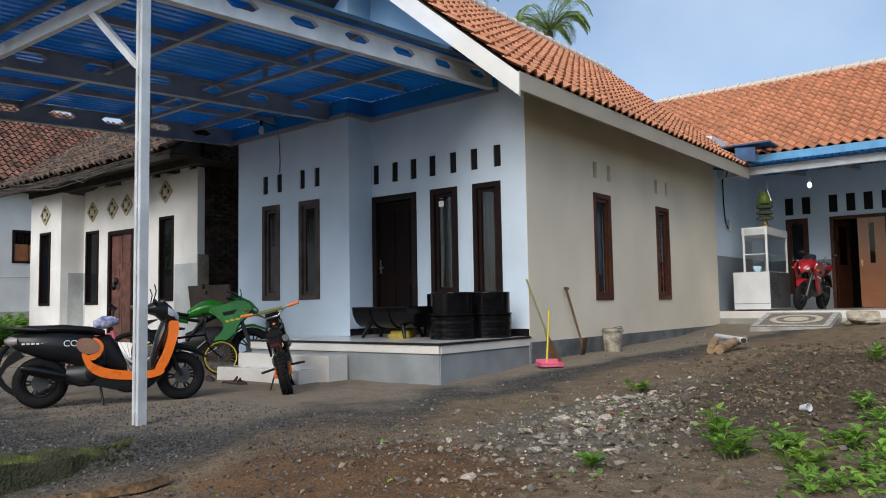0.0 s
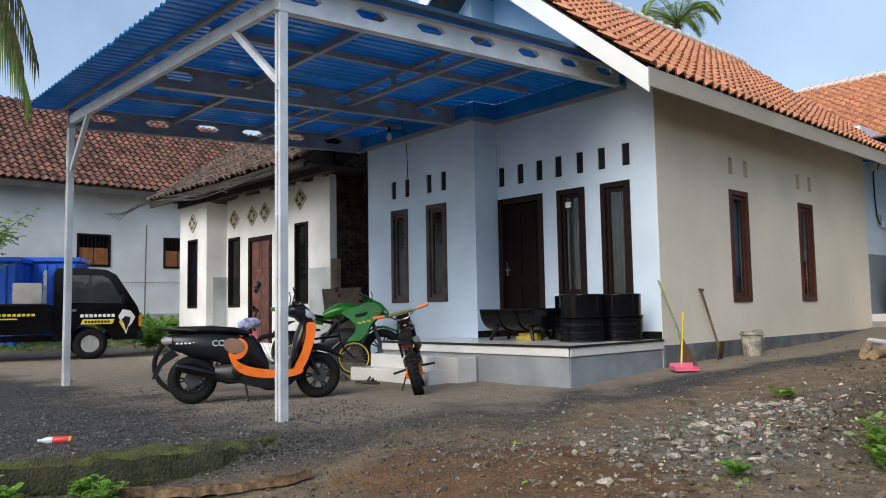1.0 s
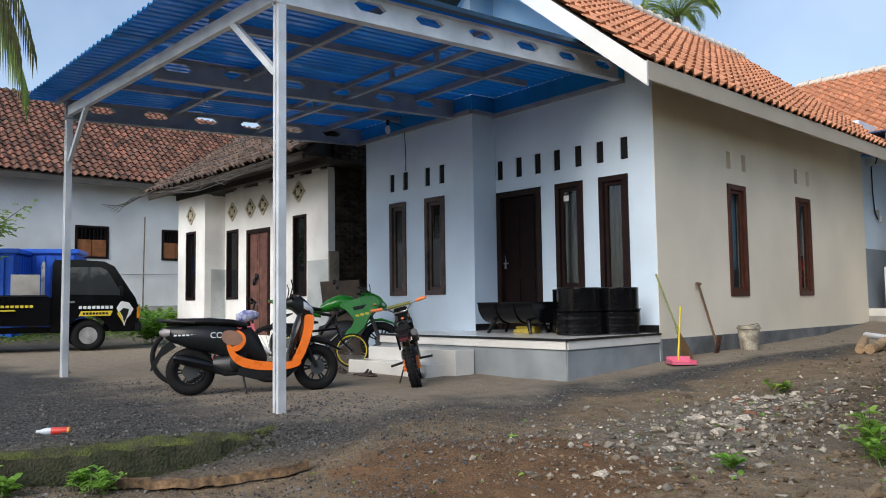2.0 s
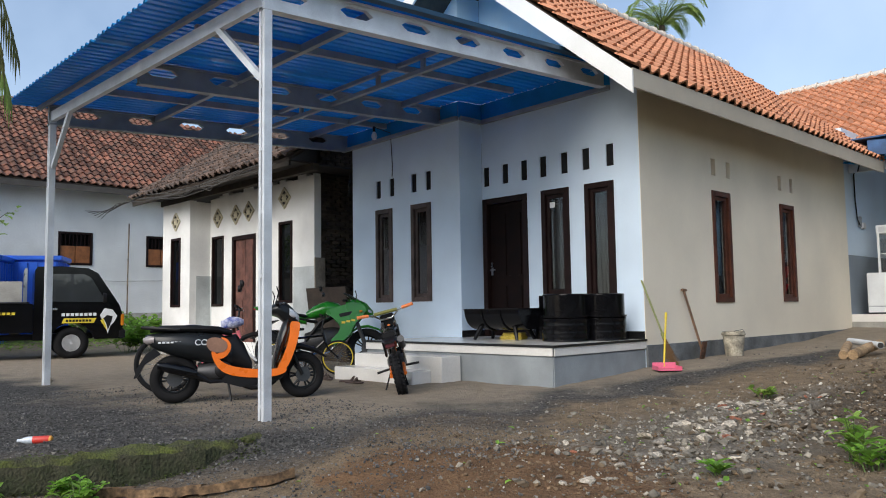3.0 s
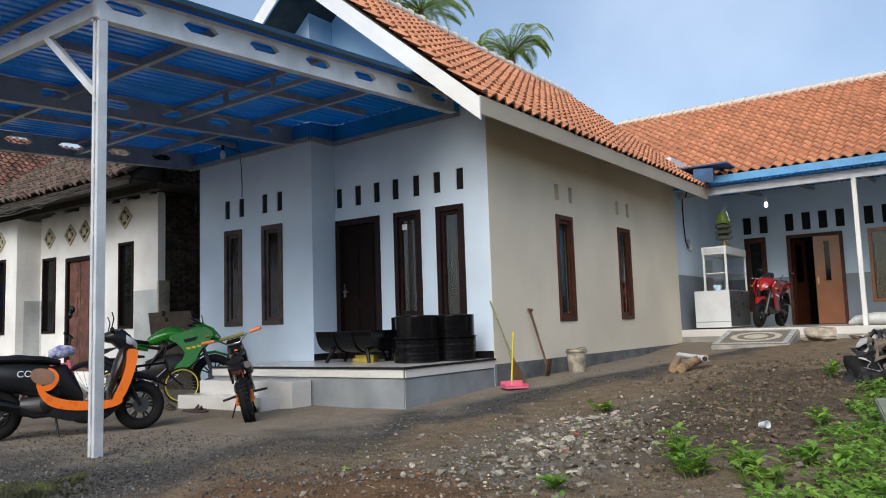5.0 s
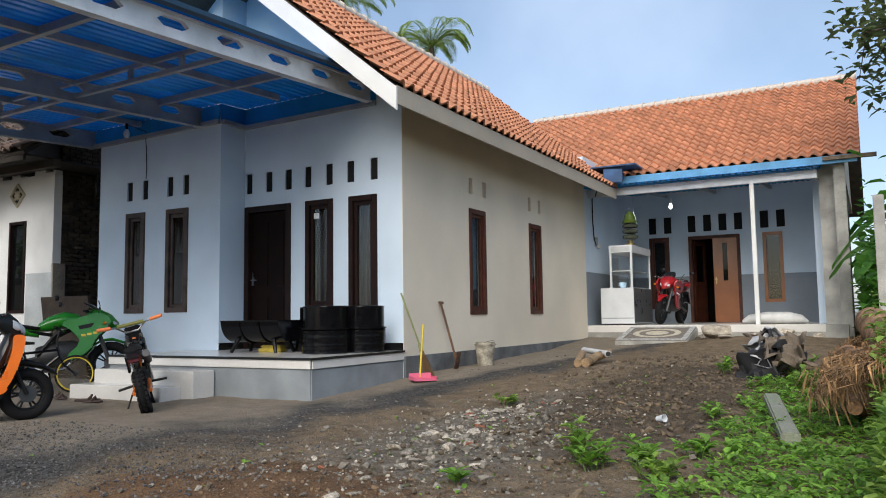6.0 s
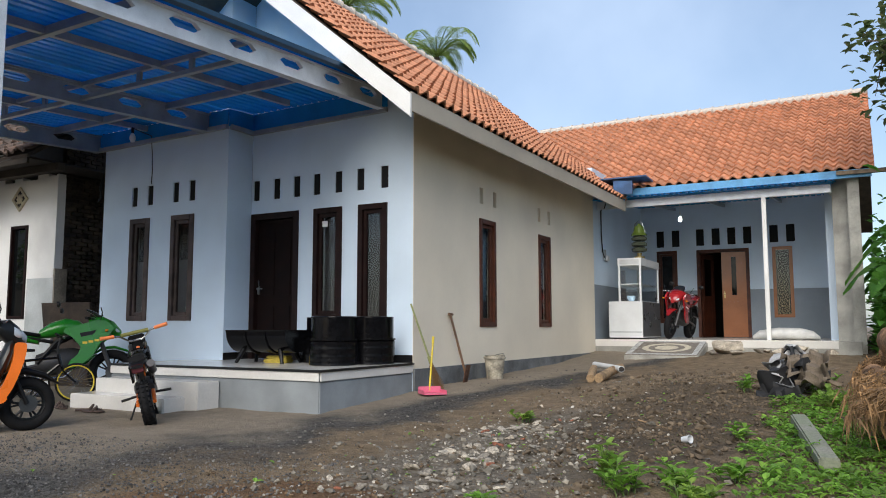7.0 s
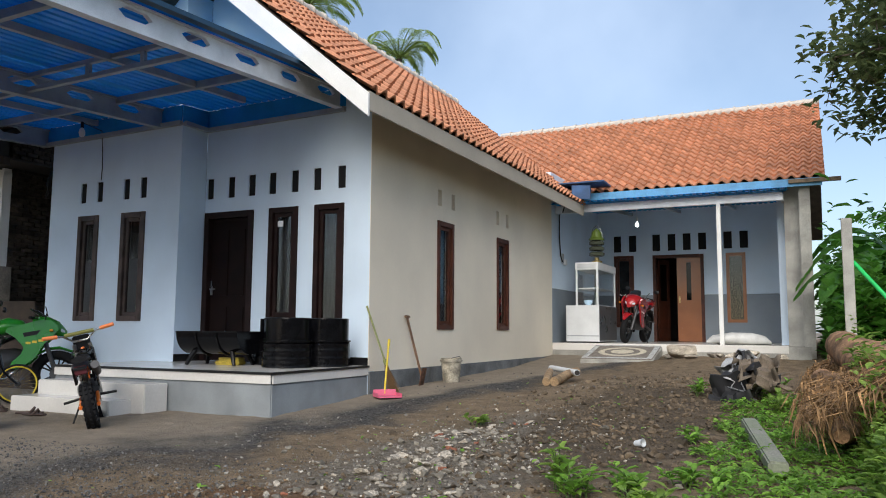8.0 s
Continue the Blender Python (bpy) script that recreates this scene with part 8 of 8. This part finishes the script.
for i, (x, y, h, r, n) in enumerate(((3.70, -3.83, 0.27, 0.07, 8), (3.87, -4.04, 0.18, 0.11, 8), (4.10, -3.95, 0.14, 0.12, 8), (4.28, -4.25, 0.14, 0.14, 8), (4.42, -3.55, 0.12, 0.14, 8), (3.3, -4.75, 0.07, 0.05, 3), (4.75, -0.2, 0.2, 0.2, 9), (4.6, 0.9, 0.16, 0.2, 9), (4.2, -1.9, 0.12, 0.08, 4), (2.2, -1.6, 0.09, 0.1, 5), (3.95, 0.3, 0.16, 0.1, 5))):
    weed_clump(x, y, h, r, n, WEED if i % 3 else WEED2, "bright green leafy weed growing from the soil", 60 + i)
for i, (x, y, h, r, n) in enumerate(((0.26, -7.1, 0.12, 0.10, 7), (0.42, -7.02, 0.12, 0.11, 8), (-0.08, -7.62, 0.20, 0.13, 9), (0.06, -7.5, 0.16, 0.12, 8), (0.05, -7.75, 0.2, 0.14, 8))):
    weed_clump(x, y, h, r, n, WEED, "leafy green weed below the mossy kerb", 90 + i, 0.045, 0.08)


def ground_cover(name, label, count, area, material, seed, L=(0.03, 0.08), h=(0.0, 0.12)):
    rnd = random.Random(seed)
    av, af = [], []
    for _ in range(count):
        x, y = area(rnd)
        a = rnd.uniform(0, 6.3)
        ll = rnd.uniform(*L)
        leaf(av, af, Vector((x, y, surf(x, y) + rnd.uniform(*h) * (0.5 + noise.noise(Vector((x * 2, y * 2, 4)))))), Vector((math.cos(a), math.sin(a), rnd.uniform(-0.1, 0.9))), ll, ll * rnd.uniform(0.4, 0.65))
    o = mesh_from(name, av, af, material, None, "stuff")
    return tagged(o, label, "plants", "", "stuff")


def right_bank(rnd):
    while True:
        x, y = rnd.uniform(3.7, 6.6), rnd.uniform(-6.6, 0.6)
        edge = 4.42 + noise.noise(Vector((x * 1.5, y * 1.5, 0))) * 0.35
        if x > edge and noise.noise(Vector((x * 2.5, y * 2.5, 7))) > -0.25:
            return x, y


ground_cover("low_weeds", "low green weeds covering the bank", 16000, right_bank, WEED, 71)
ground_cover("tall_weeds", "taller leafy weeds on the bank", 9500, lambda r: (5.38 + abs(r.gauss(0, 0.5)), r.uniform(-5.0, 0.8)), WEED2, 72, (0.05, 0.12), (0.1, 0.75))
ground_cover("garden_plants", "green plants along the garden edge", 2600, lambda r: (r.gauss(-17.2, 0.4), r.uniform(-10, 3.5)), WEED, 73, (0.10, 0.30), (0.0, 0.5))
ground_cover("yard_grass", "short grass at the yard's edge", 3500, lambda r: (r.gauss(-15.6, 0.5), r.uniform(-9, 3.0)), WEED2, 74, (0.06, 0.14), (0.0, 0.06))
weed_clump(-13.6, -0.9, 0.7, 0.5, 24, WEED, "broad leafy green shrub by the garden edge", 75, 0.14, 0.34)


def banana(x, y, h, n, seed):
    rnd = random.Random(seed)
    e = thing("banana_plant", pose(x, y, ground_z(x, y)), "banana plant with broad bright green leaves", "banana plant", "banana plants")
    part("stem", tubes(([(0, 0, -0.1), (0.03, 0, h * 0.4), (0, 0.03, h * 0.65)], [0.13, 0.10, 0.07]), seg=12), mat("banana_stem", (0.22, 0.24, 0.08), 0.6, vary=0.25), e, smooth=True)
    for k in range(n):
        a = 2 * math.pi * k / n + rnd.uniform(-.3, .3)
        L = h * rnd.uniform(0.55, 0.8)
        rise = rnd.uniform(0.5, 1.4)
        pts = []
        m = 10
        for i in range(m + 1):
            f = i / m
            pts.append(Vector((math.cos(a) * L * f * 0.8, math.sin(a) * L * f * 0.8, h * 0.62 + L * (rise * f - (rise + 0.25) * f * f))))
        av, af = [], []
        for i, p in enumerate(pts):
            f = i / m
            w = 0.26 * math.sin(math.pi * min(1, f * 0.93 + 0.07)) ** 0.6
            s = Vector((-math.sin(a), math.cos(a), 0)) * w
            dz = Vector((0, 0, -0.05 - rnd.uniform(0, 0.06)))
            av += [tuple(p + s + dz), tuple(p), tuple(p - s + dz)]
        for i in range(m):
            for j in (0, 1):
                af.append((i * 3 + j, i * 3 + j + 1, i * 3 + j + 4, i * 3 + j + 3))
        mesh_from("leaf", av, af, BANANA, e, smooth=True)


for i, (x, y, h, n) in enumerate(((6.5, 8.2, 3.0, 9), (7.4, 7.0, 2.7, 8), (6.2, 10.5, 2.6, 8), (8.0, 9.5, 3.2, 9), (6.9, 5.8, 2.2, 7))):
    banana(x, y, h, n, 80 + i)
bm = tubes(([(5.62, 4.02, 1.95), (6.0, 3.6, 1.4), (6.3, 3.3, 0.4)], 0.03), seg=10)
tagged(part("green_pipe", bm, mat("bright_green_plastic", (0.02, 0.55, 0.12), 0.4), None, "bright green plastic pipe among the leaves", True), "bright green plastic pipe among the leaves", "pipe")


def tree(x, y, trunk_pts, limbs, crown, leaves, size, seed, label, leafm, zb=None):
    """A tapered trunk, limbs and twigs, with leaves in clumps round the twig ends."""
    rnd = random.Random(seed)
    e = thing("tree", pose(x, y, ground_z(x, y) if zb is None else zb), label, "tree")
    part("trunk", tubes((trunk_pts, [0.20 - 0.12 * i / (len(trunk_pts) - 1) for i in range(len(trunk_pts))]), seg=12), BARK, e, smooth=True)
    av, af = [], []
    top = [Vector(p) for p in trunk_pts]
    for k in range(limbs):
        a = top[-1].lerp(top[-2], rnd.random() * 0.8)
        c = Vector([rnd.uniform(lo, hi) for lo, hi in crown])
        mid = a.lerp(c, 0.5) + Vector((rnd.uniform(-.3, .3), rnd.uniform(-.3, .3), rnd.uniform(0, .4)))
        bm = bmesh.new()
        add_tube(bm, [a, mid, c], [0.06, 0.035, 0.012], 6)
        ends = [c, mid.lerp(c, 0.6)]
        for _ in range(4):
            t = mid.lerp(c, rnd.uniform(0.2, 1.0))
            q = t + Vector((rnd.gauss(0, 0.5), rnd.gauss(0, 0.5), rnd.gauss(0.0, 0.4)))
            add_tube(bm, [t, q], [0.012, 0.005], 4, False)
            ends += [q, t.lerp(q, 0.5)]
        part("limb", bm, BARK, e, smooth=True)
        for q in ends:
            for _ in range(leaves):
                p = q + Vector((rnd.gauss(0, 0.20), rnd.gauss(0, 0.20), rnd.gauss(0, 0.16)))
                b = rnd.uniform(0, 6.3)
                leaf(av, af, p, Vector((math.cos(b), math.sin(b), rnd.uniform(-0.7, 0.5))), size * rnd.uniform(0.6, 1.2), size * 0.55 * rnd.uniform(0.7, 1.1))
    mesh_from("crown", av, af, leafm, e, "stuff")
    return e


tree(8.4, 5.6, [(0, 0, -0.1), (0.1, 0.1, 2.2), (-0.2, 0.1, 4.0), (-0.5, 0.2, 5.6)], 30, ((-3.1, 0.6), (-1.5, 1.5), (2.5, 7.6)), 30, 0.22, 101, "leafy tree with grey-green leaves overhanging the lot", TREE_L)


def small_shrub(x, y, label, seed):
    rnd = random.Random(seed)
    e = thing("sapling", pose(x, y, ground_z(x, y)) @ Matrix.Scale(1.45, 4), label, "sapling")
    bm = bmesh.new()
    av, af = [], []
    add_tube(bm, [(0, 0, -0.05), (0.05, 0, 0.9), (0, 0.05, 1.5)], [0.035, 0.03, 0.02], 6)
    for k in range(13):
        a = rnd.uniform(0, 6.3)
        p = Vector((0, 0.04, rnd.uniform(0.9, 1.5)))
        q = p + Vector((math.cos(a) * rnd.uniform(0.4, 1.1), math.sin(a) * rnd.uniform(0.4, 1.1), rnd.uniform(0.3, 1.3)))
        add_tube(bm, [p, p.lerp(q, 0.5) + Vector((0, 0, 0.08)), q], [0.016, 0.010, 0.005], 5, False)
        for i in range(55):
            t = p.lerp(q, 0.35 + 0.65 * rnd.random()) + Vector((rnd.gauss(0, .10), rnd.gauss(0, .10), rnd.gauss(0, .06)))
            b = rnd.uniform(0, 6.3)
            leaf(av, af, t, Vector((math.cos(b), math.sin(b), rnd.uniform(-.5, .4))), 0.15, 0.08)
    part("branches", bm, BARK, e)["kind"] = "stuff"
    mesh_from("leaves", av, af, WEED2, e, "stuff")


small_shrub(-14.6, -4.9, "thin sapling with sparse yellow-green leaves", 111)


def palm_frond(parent, base, a, rise, L, seed, material, hang=1.0, ll=0.55, lw=0.013):
    rnd = random.Random(seed)
    av, af = [], []
    m = 26
    pts = []
    for i in range(m + 1):
        f = i / m
        pts.append(Vector(base) + Vector((math.cos(a) * L * f * (1 - 0.25 * f), math.sin(a) * L * f * (1 - 0.25 * f), L * (rise * f - (rise * 0.9 + 0.42 * hang) * f * f))))
    fr = part("frond", tubes((pts, [0.03 - 0.024 * i / m for i in range(m + 1)]), seg=5), material, parent)
    side = Vector((-math.sin(a), math.cos(a), 0))
    for i in range(3, m + 1):
        f = i / m
        d = (pts[i] - pts[i - 1]).normalized()
        for s in (-1, 1):
            for sub in (0.0, 0.5):
                p = pts[i - 1].lerp(pts[i], sub)
                w = ll * (0.35 + 0.65 * math.sin(math.pi * min(0.97, f * 0.85 + 0.12)))
                dd = (d * 0.6 + side * s * 0.75 + Vector((0, 0, -0.15 - 0.55 * hang * rnd.uniform(0.6, 1.2)))).normalized()
                k = len(av)
                q = dd.cross(Vector((0, 0, 1))).normalized() * lw
                e1 = p + dd * w * 0.6
                e2 = p + dd * w + Vector((0, 0, -0.28 * w * hang))
                av += [tuple(p), tuple(e1 + q), tuple(e1 - q), tuple(e2)]
                af += [(k, k + 1, k + 2), (k + 1, k + 3, k + 2)]
    mesh_from("leafage", av, af, material, fr, "stuff")


def palm(x, y, h, label, n, L, seed, material=None, hang=1.0):
    rnd = random.Random(seed)
    e = thing("coconut_palm", pose(x, y, 0), label, "palm tree", "palms")
    pts = [(0, 0, -0.1), (0.2, 0.1, h * 0.35), (0.1, 0.2, h * 0.7), (0, 0, h)]
    part("trunk", tubes((pts, [0.20, 0.16, 0.14, 0.13]), seg=12), BARK, e, smooth=True)
    for k in range(n):
        palm_frond(e, (0, 0, h), 2 * math.pi * k / n + rnd.uniform(-.2, .2), rnd.uniform(0.35, 1.5), L * rnd.uniform(0.8, 1.15), seed * 50 + k, material or PALM_L, hang, 0.62, 0.02)


palm(-11.2, 20.5, 12.9, "tall coconut palm behind the tiled roof", 18, 2.6, 3, None, 0.22)
palm(-16.2, 20.5, 16.3, "coconut palm rising behind the roof ridge", 22, 3.3, 4, None, 0.35)
near_palm = thing("coconut_palm", pose(-4.5, -8.2, 0), "coconut palm with yellowing hanging fronds over the drive", "palm tree", "palms")
part("trunk", tubes(([(-0.6, -1.4, -0.1), (-0.4, -0.9, 2.2), (-0.1, -0.3, 4.2), (0, 0, 5.3)], [0.20, 0.16, 0.14, 0.13]), seg=12), BARK, near_palm, smooth=True)
for k, (a, rise, L, hang) in enumerate(((1.45, 0.55, 2.6, 1.9), (1.15, 0.75, 2.5, 1.7), (1.8, 0.5, 2.2, 2.2), (0.7, 0.9, 2.4, 1.4), (2.6, 0.7, 2.6, 1.6), (3.6, 0.8, 2.6, 1.4), (4.6, 0.8, 2.6, 1.4), (5.6, 0.8, 2.6, 1.4), (1.5, 1.1, 2.7, 1.5))):
    palm_frond(near_palm, (0, 0, 5.3), a, rise, L, 500 + k, PALM_DRY if k % 3 else PALM_L, hang, 0.75)
for i, (x, y, h) in enumerate(((9.5, 15.0, 4.5), (13.0, 19.0, 5.5), (8.2, 21.0, 5.0), (11.5, 11.0, 3.6))):
    tree(x, y, [(0, 0, -0.1), (0.1, 0.1, h * 0.3), (-0.1, 0.1, h * 0.55), (0, 0.2, h * 0.7)], 14, ((-2.2, 2.2), (-2.2, 2.2), (0.6, h)), 22, 0.30, 130 + i, "dense green tree behind the banana plants", BANANA)
for i, (x, y, h, n) in enumerate(((5.95, 7.3, 2.4, 8), (6.4, 6.6, 1.8, 7), (7.2, 10.0, 3.0, 8))):
    banana(x, y, h, n, 180 + i)
ground_cover("bank_bushes", "dense leafy bushes behind the fence posts", 13000, lambda r: (r.uniform(5.25, 10.0), r.uniform(4.6, 14.0)), BANANA, 76, (0.12, 0.34), (0.0, 3.0))
ground_cover("kerb_moss", "tiny moss and liverwort leaves on the kerb", 3200, lambda r: (lambda y: (-0.62 + (y + 8.6) * 0.34 + r.gauss(0.03, 0.06), y))(r.uniform(-8.2, -5.8)), leaf_mat("moss_leaf", (0.12, 0.17, 0.03), (0.06, 0.08, 0.02)), 78, (0.012, 0.03), (0.0, 0.03))
ground_cover("grass_tufts", "small grass tufts among the rubble", 260, lambda r: (r.gauss(3.2, 1.0), r.gauss(-3.2, 2.2)), WEED, 77, (0.02, 0.06), (0.0, 0.03))


def woodland(path, height, depth, count, seed):
    """The unseen belt of trees across the lot that closes the place behind the camera and cuts low sky light: a dim
    core hung with many leaves.
    """
    rnd = random.Random(seed)
    pts = [Vector(p) for p in path]

    def along(f):
        f *= len(pts) - 1
        i = min(int(f), len(pts) - 2)
        return pts[i].lerp(pts[i + 1], f - i), (pts[i + 1] - pts[i]).normalized()

    def top(f):
        return height * (0.72 + 0.45 * noise.noise(Vector((f * 14, 3, seed))) + 0.2 * noise.noise(Vector((f * 45, 8, seed))))
    av, af = [], []
    n, m = 90, 8
    for i in range(n + 1):
        p, d = along(i / n)
        for j in range(m + 1):
            q = p + Vector((-d.y, d.x)) * noise.noise(Vector((i * 0.5, j * 0.7, seed))) * depth * 0.5
            av.append((q.x, q.y, -0.2 + top(i / n) * 0.9 * j / m))
    for i in range(n):
        for j in range(m):
            k = i * (m + 1) + j
            af.append((k, k + m + 1, k + m + 2, k + 1))
    for _ in range(count):
        f = rnd.random()
        p, d = along(f)
        z = rnd.random() ** 0.8 * top(f) * 1.08
        q = p + Vector((-d.y, d.x)) * rnd.gauss(0, depth * 0.4)
        a = rnd.uniform(0, 6.3)
        L = rnd.uniform(0.35, 0.8)
        leaf(av, af, Vector((q.x, q.y, z)), Vector((math.cos(a), math.sin(a), rnd.uniform(-0.6, 0.5))), L, L * 0.55)
    o = mesh_from("woodland", av, af, leaf_mat("woodland_leaf", (0.10, 0.17, 0.05), (0.05, 0.09, 0.03)), None, "stuff")
    return tagged(o, "dense belt of unseen green trees across the lot", "trees", "", "stuff")


# out of view; its extent and height are set to cut low sky light
woodland([(2, -26), (10, -23), (18, -17), (22, -6), (24, 8)], 4.5, 3.0, 9000, 9)

# ---- roof tiles ----
tiles(roof_front, fr1, ul1, vl1, 0.215, 0.29, TERRA, TERRA_I, lambda c, r: c < 24 and r < 13)
tiles(roof_back, fr2, ul2, vl2, 0.215, 0.29, TERRA, TERRA_I, lambda c, r: 14 < c and 2 < r < 15)
tiles(roof_old, fr3, ul3, vl3, 0.22, 0.27, TERRA_OLDER, TERRA_OLDER, lambda c, r: False, 0.02)
tiles(roof_far, fr4, ul4, vl4, 0.24, 0.30, TERRA_OLD, TERRA_OLD, lambda c, r: False, 0.008)
